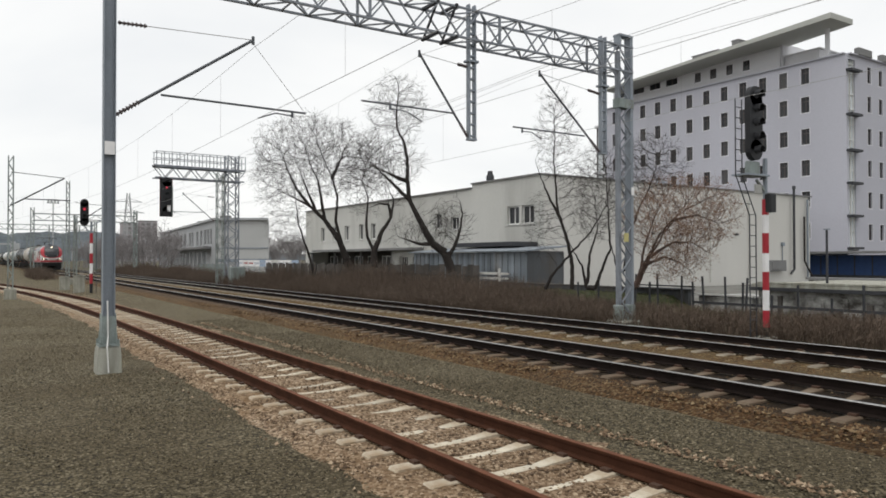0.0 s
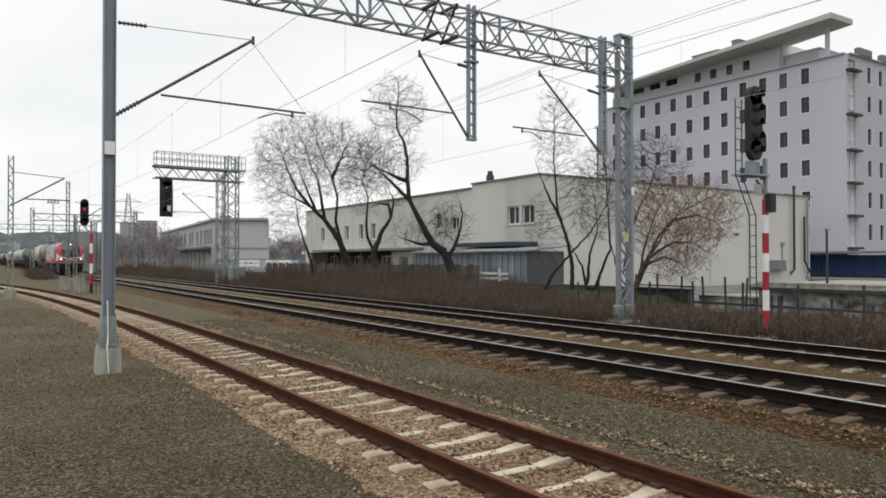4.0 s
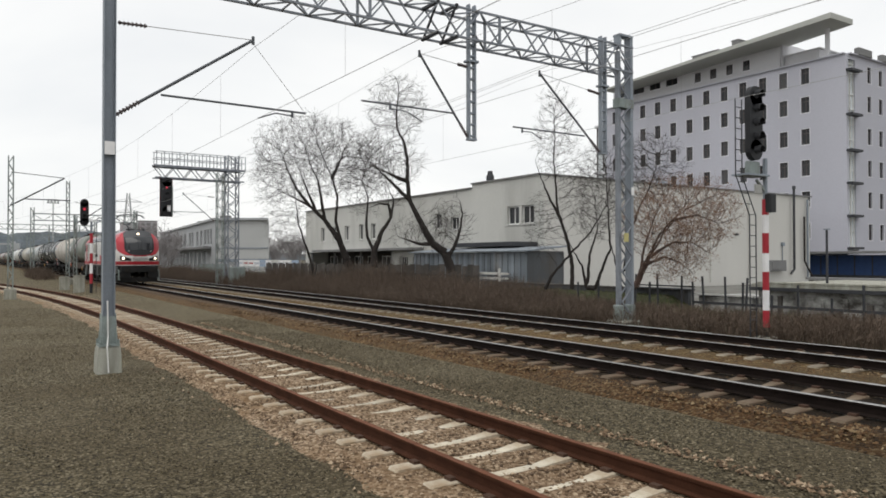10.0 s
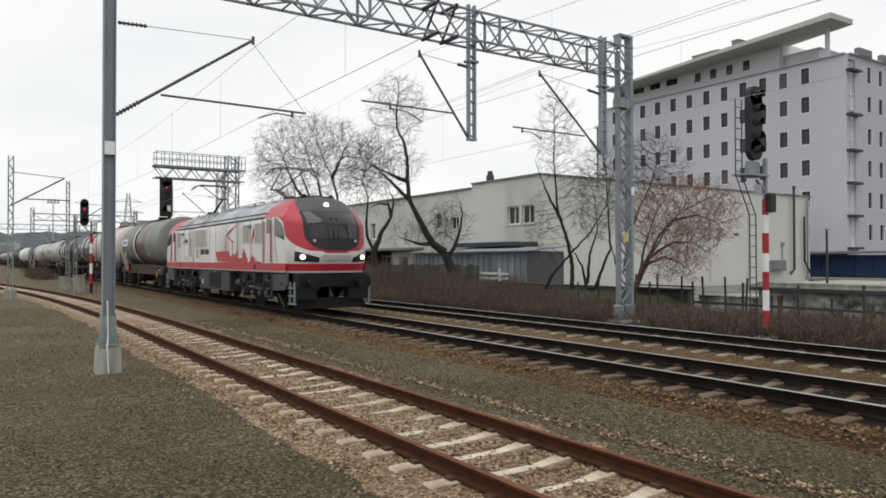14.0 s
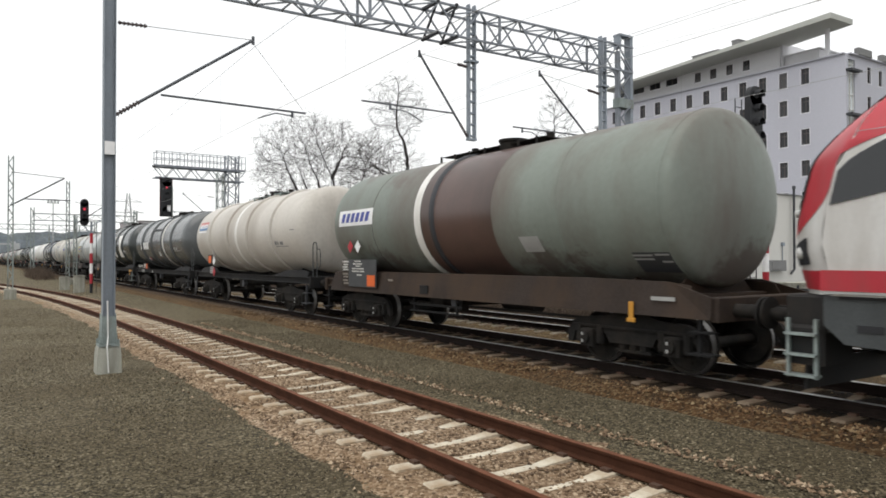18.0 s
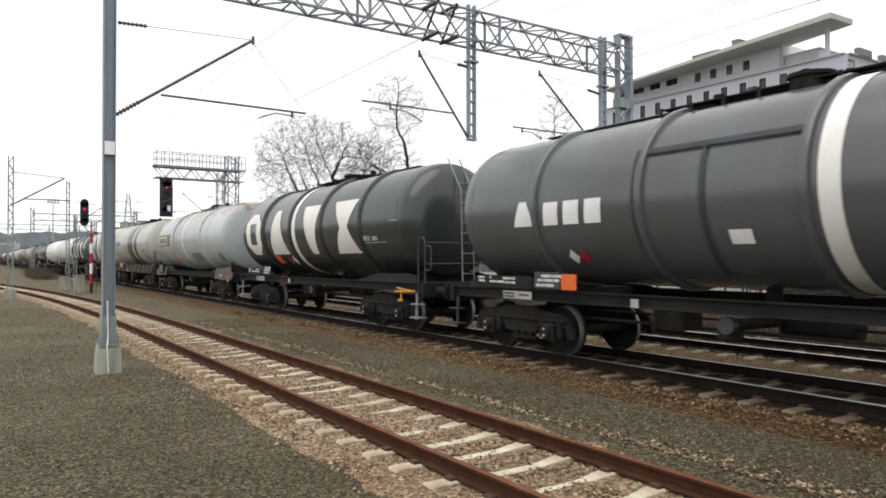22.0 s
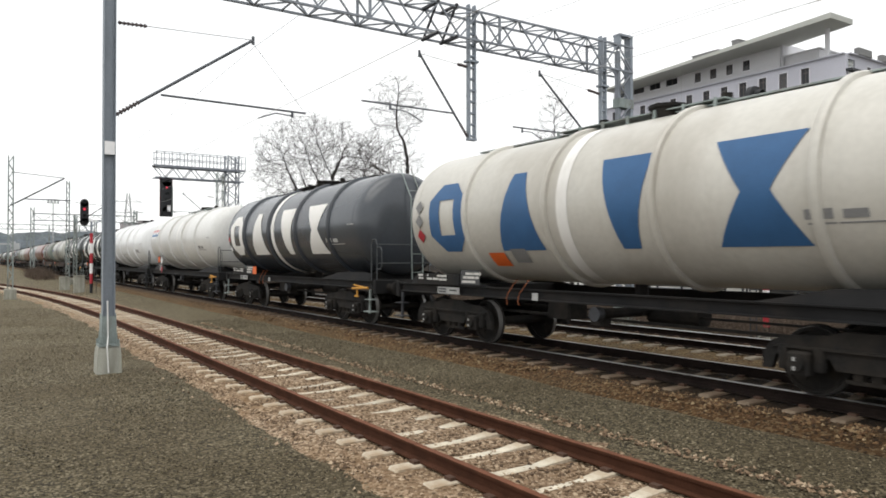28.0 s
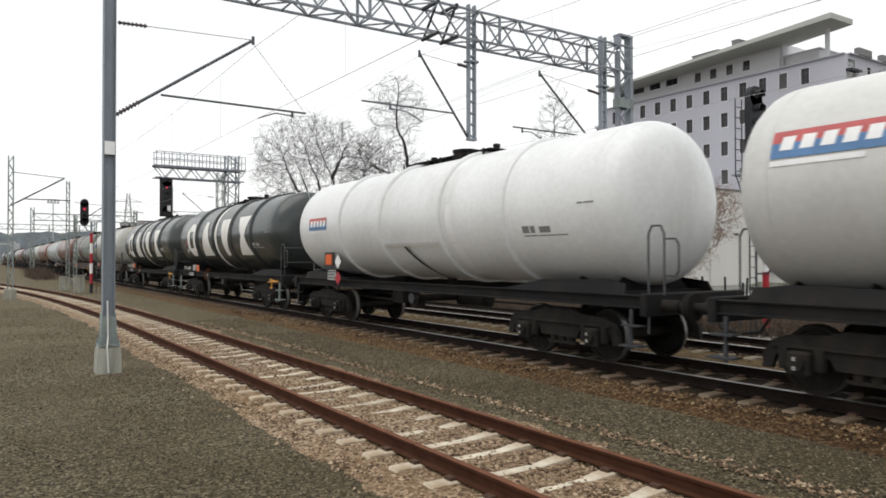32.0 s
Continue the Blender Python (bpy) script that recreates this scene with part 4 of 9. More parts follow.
    part("flue", Geo().pipe([(X0 + 0.3, 58.05, 7.7), (X0 + 0.3, 58.05, 0.9), (X0 + 0.2, 57.7, 0.5)], 0.1, 10).tube((X0 + 0.3, 58.05, 7.7), (X0 + 0.3, 58.05, 7.95), 0.15, 0.13, n=10), M_dark, h, "dark steel flue on the end wall")
    part("downpipe", Geo().tube((X0 + 0.2, 60.3, 0.2), (X0 + 0.2, 60.3, 6.9), 0.09), M_galv, h)
    part("duct", Geo().pipe([(X0 + 0.25, 59.7, 5.4), (X0 + 0.25, 59.7, 1.6), (X0 + 0.5, 60.4, 0.3)], 0.08, 8), M_bark, h, "rusty brown duct")
    part("alarm_lamp", Geo().box((X0 + 0.1, 56.7, 3.0), (0.2, 0.3, 0.3)).tube((X0 + 0.05, 56.7, 3.0), (X0 + 0.05, 56.7, 1.0), 0.04), M_galv, h)
    x = Geo().box((X0 + 0.2, 55.5, 1.2), (0.4, 2.4, 0.9)).box((X0 + 0.43, 55.2, 1.2), (0.06, 1.2, 0.6))
    part("wall_unit", x, M_roof, h)
    for y, zb in ((40.5, 3.6), (43.6, 3.6), (50.3, 3.7)):
        part("wall_lamp", Geo().box((X0 + 0.1, y, zb), (0.2, 0.25, 0.16)), M_dark, h)


def build_shed():
    s = thing("corrugated_shed", Matrix.Identity(4), "blue-grey corrugated metal shed with a sloping tin roof", "shed")
    x0, x1, y0, y1 = -31.2, -43.5, 26.4, 29.2
    x, k = x0, 0
    while x > x1:
        part("front_panel", Geo().box((x - 0.145, y0 + (0.03 if k % 2 else 0.0), 0.9), (0.262, 0.035, 2.6)), M_tin, s)
        x, k = x - 0.29, k + 1
    part("back_panel", Geo().box(((x0 + x1) / 2, y0 + 0.08, 0.9), (x0 - x1, 0.03, 2.6)), M_board, s)
    part("side_panel", Geo().box((x0, (y0 + y1) / 2, 0.95), (0.05, y1 - y0, 2.6)), M_tin2, s, "dark slate-grey end sheet")
    r = Geo()
    r.add([(x0 + 0.3, y0 - 0.4, 2.22), (x1 - 0.3, y0 - 0.4, 2.22), (x1 - 0.3, y1, 2.5), (x0 + 0.3, y1, 2.5), (x0 + 0.3, y0 - 0.4, 2.3), (x1 - 0.3, y0 - 0.4, 2.3), (x1 - 0.3, y1, 2.58), (x0 + 0.3, y1, 2.58)],
          [(0, 1, 2, 3), (7, 6, 5, 4), (0, 4, 5, 1), (1, 5, 6, 2), (2, 6, 7, 3), (3, 7, 4, 0)])
    part("roof", r, M_galv, s)
    b = thing("timber_rack", Matrix.Identity(4), "pale weathered boards stacked beside the shed", "boards")
    for i in range(4):
        part("board", Geo().box((-33.6, 25.7, 0.1 + 0.28 * i), (2.6, 0.5, 0.12)), M_plaster2, b)
    for o in (-1.1, 1.1):
        part("post", Geo().box((-33.6 + o, 25.4, 0.4), (0.1, 0.1, 1.7)), M_plaster2, b)


def build_far_house():
    h = thing("office_building", Matrix.Identity(4), "pale grey two-storey building with a long window band", "building")
    C, E = Vector((-116.2, 32.6, 0)), Vector((-111.55, 39.67, 0))
    e = Vector((-73, 7, 0)).normalized()
    turn = math.degrees(math.atan2(e.y, e.x)) - 180
    put = pose(C.x, C.y, 0, 0, 0, turn)
    mids = (3.7, 6.4, 9.1, 13.2, 17.4, 23.1, 26.2, 32.5, 37.6, 44.4, 49.4, 55.0, 61.0)
    holes = [(u - 0.9 - 0.008 * u, 4.25, u + 0.9 + 0.008 * u, 6.9) for u in mids]
    flat = lambda u, v, w: (-u, w, v)
    fr = part("front_wall", wall_open(Geo(), flat, 0, 73, -0.4, 8.1, holes, 0.4), M_far, h)
    fr.matrix_basis = put
    for q in holes:
        w = window(h, flat, q, M_wframe, M_pane, (1, 0), 0.2)
        w.matrix_basis = put @ Matrix.Translation((-q[0], 0, q[1]))
    # the ledge's dark colour paints the shade band under the windows
    led = part("ledge", Geo().box((-38, -0.6, 3.75), (70, 1.5, 0.4)), M_roof, h)
    led.matrix_basis = put
    for i in range(14):
        col = part("pier", Geo().box((-9 - 4.7 * i, -0.25, 1.2), (0.7, 0.5, 3.9)), M_far, h)
        col.matrix_basis = put
    d = E - C
    en = part("end_wall", Geo().box((d.length / 2 + 0.2, 0.2, 3.85), (d.length, 0.4, 8.5)), M_far2, h)
    en.matrix_basis = pose(C.x, C.y, 0, 0, 0, math.degrees(math.atan2(d.y, d.x)))
    for z, t in ((3.6, 0.18), (1.6, 0.5)):
        b = part("end_band", Geo().box((d.length / 2 + 0.2, -0.05, z), (d.length, 0.1, t)), M_galv, h)
        b.matrix_basis = en.matrix_basis
    r = Geo()
    r.plate([(C.x + 0.4, C.y - 0.4), (E.x + 0.6, E.y), (E.x + 73 * e.x, E.y + 73 * e.y), (C.x + 73 * e.x, C.y + 73 * e.y - 0.4)], lambda u, v, w: (u, v, 8.12 + w), 0.35)
    part("roof", r, M_far, h)
    for u, s in ((9.0, 1.6), (30.0, 2.4), (52.0, 2.0)):
        p = C + e * u + Vector((0, 3.5, 0))
        part("roof_unit", Geo().box((p.x, p.y, 8.95), (s, s, 1.0), ch=0.05), M_roof, h)


def build_distance():
    for k, (x, y, w, hgt, dep) in enumerate(((-535, 90.5, 10, 26.5, 8), (-533, 102.5, 11.5, 28.3, 8))):
        b = thing("tower_block", pose(x, y, 0), "distant grey-pink apartment tower", "building", "tower blocks")
        part("body", Geo().box((0, 0, hgt / 2), (dep, w, hgt)), M_tower, b)
        for c in (-0.5, 0.5):
            part("stair_strip", Geo().box((dep / 2 + 0.15, c * w / 3, hgt / 2), (0.3, w / 12, hgt)), M_far, b)
        for r in range(9):
            for c in range(3):
                part("window", Geo().box((dep / 2 + 0.05, -w / 3 + c * w / 3, 3 + 2.9 * r), (0.1, w / 6, 1.5)), M_roof, b)
        part("roof", Geo().box((0, 0, hgt + 0.3), (dep + 0.5, w + 0.5, 0.6)), M_roof, b)
    g = Geo()
    rng = random.Random(5)
    n = 160
    top = []
    for i in range(n + 1):
        a = radians(50 + 75 * i / n)
        r = 1500
        z = 52 + 16 * noise.noise((i * 0.08, 0, 0)) + 5 * noise.noise((i * 0.6, 2, 0)) - 42 * min(1.0, max(0.0, (82 - math.degrees(a)) / 9))
        top.append((-r * math.sin(a), r * math.cos(a), z))
    vs = [(x, y, -5) for x, y, z in top] + top + [(x * 1.15, y * 1.15, z * 0.9) for x, y, z in top]
    g.add(vs, [(i, i + 1, n + 2 + i, n + 1 + i) for i in range(n)] + [(n + 1 + i, n + 2 + i, 2 * n + 3 + i, 2 * n + 2 + i) for i in range(n)])
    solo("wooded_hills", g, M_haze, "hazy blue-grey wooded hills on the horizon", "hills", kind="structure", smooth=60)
    p = thing("power_pylon", pose(-356, 60.0, -0.4), "distant lattice power pylon", "pylon")
    for sx, sy in ((-1, -1), (-1, 1), (1, -1), (1, 1)):
        part("leg", Geo().bar((sx * 3, sy * 3, 0), (sx * 0.5, sy * 0.5, 33), 0.3), M_far, p)
    for z, w in ((14, 3.0), (24, 7.0), (29, 6.0)):
        part("cross_arm", Geo().bar((0, -w, z), (0, w, z), 0.3).bar((0, -w, z), (0, 0, z + 1.6), 0.15).bar((0, w, z), (0, 0, z + 1.6), 0.15), M_far, p)
    for i in range(10):
        k = 3 - 0.25 * i
        part("brace", Geo().bar((k, -k, 3.2 * i), (k - 0.25, k - 0.25, 3.2 * i + 3.2), 0.15).bar((k, k, 3.2 * i), (k - 0.25, -k + 0.25, 3.2 * i + 3.2), 0.15), M_far, p)
    f = thing("floodlight_mast", pose(-220, 18.1, -0.4), "tall distant floodlight mast", "floodlight")
    part("pole", Geo().lathe([(0, 0.25), (17.5, 0.12)], (0, 0, 0), 8, "z"), M_far, f)
    part("lamp_frame", Geo().box((0, 0, 17.6), (0.3, 3.0, 0.2)).box((0, 0, 18.5), (0.3, 2.4, 0.2)), M_galv2, f)
    for o in (-1.2, -0.4, 0.4, 1.2):
        part("floodlight", Geo().box((0.2, o, 18.0), (0.3, 0.5, 0.5)), M_far, f)
    for i in range(26):
        a = radians(84.5 + rng.uniform(0, 6))
        r = rng.uniform(900, 1250)
        w, hh = rng.uniform(14, 40), rng.uniform(14, 34)
        b = thing("distant_block", pose(-r * math.sin(a), r * math.cos(a), 0, 0, 0, rng.uniform(0, 90)), "hazy distant city block", "building", "distant blocks")
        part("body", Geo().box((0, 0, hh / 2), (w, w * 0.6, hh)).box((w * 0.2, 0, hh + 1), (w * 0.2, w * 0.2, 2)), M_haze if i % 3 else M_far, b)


build_hotel()
build_white_hall()
build_shed()
build_far_house()
build_distance()


# ---- signals, masts and small railway furniture ----
def signal_head(parent, x, y, z0, z1, w, lit=None, lamps=5):
    """A tall black signal head with hooded lamps facing along +x."""
    g = Geo().box((x, y, (z0 + z1) / 2), (0.16, w, z1 - z0 - w))
    g.lathe([(x - 0.08, w / 2), (x + 0.08, w / 2)], (0, y, z1 - w / 2), 20)
    g.lathe([(x - 0.08, w / 2), (x + 0.08, w / 2)], (0, y, z0 + w / 2), 20)
    head = part("signal_head", g, M_black, parent)
    step = (z1 - z0 - w * 0.9) / max(1, lamps - 1)
    for i in range(lamps):
        z = z0 + w * 0.45 + i * step
        part("lens", Geo().lathe([(x + 0.08, 0.085), (x + 0.1, 0.075), (x + 0.11, 0.0)], (0, y, z), 16, close=False), M_red_lamp if i == lit else M_black, head)
        part("hood", Geo().lathe([(x + 0.08, 0.13), (x + 0.26, 0.135), (x + 0.26, 0.12), (x + 0.08, 0.115)], (0, y, z), 14, a0=-0.3, a1=math.pi + 0.3), M_black, head)


def build_near_signal():
    x, y = -11.13, 17.75
    s = thing("light_signal", Matrix.Identity(4), "black five-lamp railway signal on a red and white mast with ladder", "railway signal", "railway signals")
    for a, b, m in ((-0.35, -0.03, M_black), (-0.03, 0.42, M_red), (0.42, 0.96, M_white), (0.96, 1.45, M_red), (1.45, 1.95, M_white), (1.95, 2.49, M_red), (2.49, 2.98, M_white), (2.98, 3.4, M_red)):
        part("mast_band", Geo().lathe([(a, 0.085), (b, 0.085)], (x, y, 0), 16, "z"), m, s, smooth=40)
    z = 3.4
    part("mast_top", Geo().lathe([(z, 0.06), (4.5, 0.06)], (x, y, 0), 14, "z"), M_galv, s, smooth=40)
    part("footing", Geo().box((x, y, -0.4), (0.5, 0.5, 0.24), ch=0.03), M_conc, s)
    signal_head(s, x - 0.05, y - 0.42, 4.42, 6.4, 0.56)
    part("junction_box", Geo().box((x + 0.1, y + 0.07, 3.3), (0.2, 0.28, 0.5), ch=0.03), M_black, s)
    l = Geo()
    bend = [(x - 0.1, y - 0.42, -0.35), (x - 0.1, y - 0.42, 2.95), (x - 0.1, y - 1.02, 4.0), (x - 0.1, y - 1.02, 6.0)]
    for o in (-0.14, 0.14):
        l.pipe([(a, b + o, c) for a, b, c in bend], 0.016)
    for i in range(22):
        f = -0.1 + i * 0.28
        yy = y - 0.42 if f < 2.95 else y - 0.42 - 0.6 * min(1, (f - 2.95) / 1.05)
        l.tube((x - 0.1, yy - 0.14, f), (x - 0.1, yy + 0.14, f), 0.012, n=6)
    part("ladder", l, M_dark, s)
    part("platform", Geo().box((x - 0.1, y - 0.5, 4.02), (0.5, 0.95, 0.05)), M_galv, s)
    part("head_bracket", Geo().box((x - 0.1, y - 0.42, 4.22), (0.14, 0.5, 0.36), ch=0.02).bar((x, y - 0.4, 3.9), (x, y, 3.6), 0.06), M_galv2, s, "grey bracket box below the signal head")
    part("route_plate", Geo().box((x + 0.02, y - 0.36, 3.66), (0.03, 0.3, 0.24)), M_data2, s)


def build_far_signal():
    x, y = -51.5, 6.45
    s = thing("light_signal", Matrix.Identity(4), "black railway signal with red lamp on a striped mast", "railway signal", "railway signals")
    z = -0.43
    for i in range(6):
        part("mast_band", Geo().lathe([(z, 0.1), (z + 0.66, 0.1)], (x, y, 0), 12, "z"), M_black if i == 0 else (M_red if i % 2 else M_white), s, smooth=40)
        z += 0.66
    part("mast_top", Geo().lathe([(z, 0.07), (4.3, 0.07)], (x, y, 0), 10, "z"), M_galv, s)
    signal_head(s, x, y - 0.42, 4.0, 5.75, 0.5, lit=2, lamps=4)
    part("ladder", Geo().pipe([(x, y + 0.3, -0.4), (x, y + 0.3, 3.6)], 0.02).pipe([(x, y + 0.6, -0.4), (x, y + 0.6, 3.6)], 0.02), M_dark, s)
    part("arm", Geo().bar((x, y, 3.4), (x, y - 0.5, 4.1), 0.07).bar((x, y + 0.9, 4.6), (x, y, 4.0), 0.06), M_galv, s)
    for bx, by, h in ((-58.8, 5.6, 0.95), (-53.4, 5.95, 1.15)):
        solo("cable_cabinet", Geo().box((0, 0, h / 2), (0.5, 0.65, h), ch=0.03).box((0, 0, h + 0.03), (0.56, 0.71, 0.06)), M_conc, "pale concrete trackside cabinet", "cabinet", "trackside cabinets", place=pose(bx, by, -0.46))


def build_gantry():
    x = -60.5
    s = thing("signal_gantry", Matrix.Identity(4), "grey steel signal gantry reaching over the tracks with railings", "signal gantry")
    part("tower", lattice(Geo(), x, 18.4, -0.4, 10.6, 0.9, 0.9, 0.085, 0.7), M_steel, s)
    part("tower", lattice(Geo(), x + 1.0, 17.1, -0.4, 9.0, 0.5, 0.5, 0.06, 0.6), M_galv2, s)
    g = Geo()
    for bx in (x - 0.5, x + 0.5):
        for bz in (8.4, 9.3):
            g.box((bx, 15.7, bz), (0.1, 7.2, 0.1))
        for i in range(10):
            a = 12.2 + 0.72 * i
            g.bar((bx, a, 8.4 if i % 2 else 9.3), (bx, a + 0.72, 9.3 if i % 2 else 8.4), 0.06)
    part("beam", g, M_steel, s)
    part("walkway", Geo().box((x, 15.7, 9.38), (1.1, 7.3, 0.08)), M_steel, s)
    r = Geo()
    for bx in (x - 0.5, x + 0.5):
        for z in (9.95, 10.5):
            r.box((bx, 15.7, z), (0.05, 7.2, 0.05))
        for i in range(13):
            r.box((bx, 12.2 + 0.6 * i, 9.95), (0.05, 0.05, 1.15))
    part("railing", r, M_steel, s)
    signal_head(s, x + 0.62, 12.95, 5.3, 8.4, 0.75, lit=4, lamps=6)
    part("signal_back", Geo().box((x + 0.4, 12.95, 6.8), (0.06, 0.95, 3.1)), M_black, s)
    part("cage", Geo().box((x + 0.3, 12.5, 6.9), (0.04, 0.04, 3.2)).box((x + 0.3, 13.45, 6.9), (0.04, 0.04, 3.2)), M_red, s)
    part("side_plate", Geo().box((x + 0.66, 13.38, 6.5), (0.3, 0.05, 2.4)), M_galv2, s, "grey side plate of the signal head")
    part("marker_plate", Geo().box((x + 0.76, 13.1, 5.9), (0.02, 0.26, 0.5)), M_white, s, "small white marker plate")
    cantilever(s, x + 0.3, (16.8, 5.0), (14.3, 7.2), (13.3, 5.7), (16.1, 5.7), (14.2, 5.4, 0.12), (16.8, 7.0))
    solo("relay_cabinet", Geo().box((0, 0, 0.8), (0.7, 1.2, 1.6), ch=0.04), M_galv2, "grey trackside cabinet at the gantry", "cabinet", place=pose(x + 3.0, 17.9, -0.42))


def far_mast(x, y, h, reach, side=1):
    m = thing("catenary_mast", pose(x, y, -0.43), "grey steel overhead-line mast with a bracket arm", "catenary mast", "catenary masts")
    part("concrete_base", Geo().box((0, 0, 0.25), (0.6, 0.6, 0.7), ch=0.03), M_conc, m)
    part("column", lattice(Geo(), 0, 0, 0.5, h, 0.24, 0.24, 0.06, 0.4), M_galv2, m)
    if reach:
        g = Geo().tube((0, 0, 5.3), (0, side * reach * 0.9, 7.0), 0.04).tube((0, side * reach * 0.2, 5.7), (0, side * reach, 5.7), 0.03).tube((0, 0, 7.2), (0, side * reach * 0.9, 7.0), 0.02)
        part("bracket", g, M_dark, m)


def far_portal(x, y0, y1, h):
    p = thing("far_portal", pose(x, 0, -0.4), "distant grey lattice portal across the tracks", "catenary portal", "far portals")
    for y in (y0, y1):
        part("leg", lattice(Geo(), 0, y, 0, h + 0.8, 0.4, 0.4, 0.1, 0.8), M_galv2, p)
    g = Geo()
    for z in (h - 0.9, h):
        for o in (-0.3, 0.3):
            g.box((o, (y0 + y1) / 2, z), (0.1, y1 - y0, 0.1))
    n = int((y1 - y0) / 1.2)
    for i in range(n):
        a = y0 + (y1 - y0) * i / n
        g.bar((0, a, h - 0.9 if i % 2 else h), (0, a + (y1 - y0) / n, h if i % 2 else h - 0.9), 0.07)
    part("beam", g, M_galv2, p)
    for y in (A_MID + 1.6, B_MID + 2.6):
        part("hanging_post", Geo().box((0, y, h - 1.8), (0.15, 0.2, 3.4)), M_galv2, p)


build_near_signal()
build_far_signal()
build_gantry()
far_mast(-46.9, 1.75, 8.1, 3.0)
far_mast(-69.0, 6.8, 9.0, 0)
far_mast(-69.2, 7.4, 6.0, 2.6)
far_portal(-110, 6.6, 19.5, 8.4)
far_portal(-150, 3.5, 19.5, 8.6)
far_portal(-215, 1.0, 20, 8.6)
for lx, ly in ((-126.0, 22.6), (-140.0, 2.0), (-175.0, 3.0)):
    l = thing("lamp_post", pose(lx, ly, -0.42), "slim grey lamp post beside the railway", "lamp post", "lamp posts")
    part("pole", Geo().lathe([(0, 0.09), (5.0, 0.05)], (0, 0, 0), 8, "z"), M_galv, l)
    part("lamp", Geo().box((0.2, 0, 5.0), (0.5, 0.2, 0.12), ch=0.02), M_white, l)
solo("track_plank", Geo().box((0, 0, 0), (2.8, 0.35, 0.08), 0.0, ch=0.01), M_galv2, "grey plank lying beside the rail", "plank", place=pose(-13.0, 15.9, -0.17))


def build_fence():
    f = thing("steel_fence", Matrix.Identity(4), "broken dark steel fence of thin posts and two rails", "fence")
    posts = [(-22.6, 0.8), (-21.4, 1.1), (-20.2, 0.9), (-19.4, 1.2), (-18.67, 0.91), (-18.26, 1.24), (-17.17, 1.17), (-16.66, 0.97), (-16.2, 1.17), (-15.31, 1.17), (-14.66, 0.98), (-14.53, 1.14), (-13.6, 0.6), (-12.69, 0.95), (-11.63, 0.58), (-10.68, 1.01), (-9.6, 0.9), (-8.4, 1.0), (-7.0, 0.95), (-5.2, 1.0), (-3.0, 1.0)]
    for k, (x, top) in enumerate(posts):
        post = part("post", Geo().box((0, 0, (top - 0.4) / 2), (0.055, 0.055, top + 0.4)), M_dark, f)
        post.matrix_basis = pose(x, 22.0, 0, (k * 37 % 11 - 5) * 0.5, (k * 53 % 9 - 4) * 0.5, 0)
    part("rail", Geo().box((-9.6, 22.04, 0.22), (14.2, 0.05, 0.09)), M_dark, f)
    part("rail", Geo().box((-17.9, 22.02, 0.78), (2.6, 0.04, 0.05)), M_dark, f)
    part("rail", Geo().box((-15.5, 22.06, 0.52), (2.4, 0.04, 0.05)), M_plaster2, f)
    w = thing("loading_platform", Matrix.Identity(4), "pale concrete loading platform behind the fence", "platform", kind="structure")
    part("platform_slab", Geo().box((-5.65, 28.5, 0.78), (21.3, 7.0, 0.16), ch=0.03), M_conc, w)
    part("platform_wall", Geo().box((-5.65, 28.5, 0.11), (20.9, 6.6, 1.18)), M_mottle, w, "peeling whitewashed platform wall")
    part("edge_beam", Geo().box((-5.65, 24.95, 0.66), (21.3, 0.14, 0.13)), M_dark, w, "dark strip along the platform edge")
    for i in range(9):
        part("kerb_stone", Geo().box((-14.9 + 2.3 * i, 25.12, 0.89), (2.26, 0.26, 0.07), ch=0.012), M_conc, w)
    for i in range(26):
        z = 0.12 + 0.1 * math.sin(i * 2.1)
        part("wall_buttress", Geo().box((-16.0 + 0.8 * i, 25.14, z - 0.15), (0.1 + 0.05 * (i % 3), 0.12, 0.7), ch=0.01), M_board if i % 4 == 1 else M_mottle, w)
    part("ramp", Geo().box((-17.55, 26.6, -0.02), (2.4, 3.0, 0.62), ch=0.02), M_mottle, w, "low whitewashed end ramp")
    part("ramp_edge", Geo().box((-17.55, 25.06, 0.34), (2.6, 0.16, 0.07)), M_dark, w)
    yard = Geo().box((-10.0, 43.4, -0.36), (47.6, 35.5, 0.16))
    solo("concrete_yard", yard, M_yard, "pale grey concrete yard in front of the hall", "yard", kind="structure")
    bw = thing("slate_wall", Matrix.Identity(4), "low dark slate-grey wall behind the weeds", "wall", kind="structure")
    for i in range(7):
        part("wall_panel", Geo().box((-20.35 - 2.1 * i, 25.3, 0.02), (2.07, 0.22, 0.84 + 0.03 * (i % 2)), ch=0.01), M_tin2, bw)
    part("coping", Geo().box((-26.7, 25.3, 0.475), (15.0, 0.32, 0.06), ch=0.012), M_board, bw)
    part("cap_slab", Geo().box((-20.6, 25.0, 0.53), (3.2, 0.5, 0.05), ch=0.012), M_tin2, bw)
    rng = np.random.default_rng(5)
    k, n, m = Geo(), 60, 9
    vs = []
    for i in range(n + 1):
        for j in range(m + 1):
            x, v = -32.5 + 14.2 * i / n, j / m
            edge = min(1.0, (n - i) / 8, i / 8)
            vs.append((x, 22.0 + 3.1 * v, -0.5 + (0.12 + 0.62 * v ** 0.8) * edge + 0.07 * noise.noise((x * 1.7, v * 4, 2.0))))
    k.add(vs, [(i * (m + 1) + j, (i + 1) * (m + 1) + j, (i + 1) * (m + 1) + j + 1, i * (m + 1) + j + 1) for i in range(n) for j in range(m)])
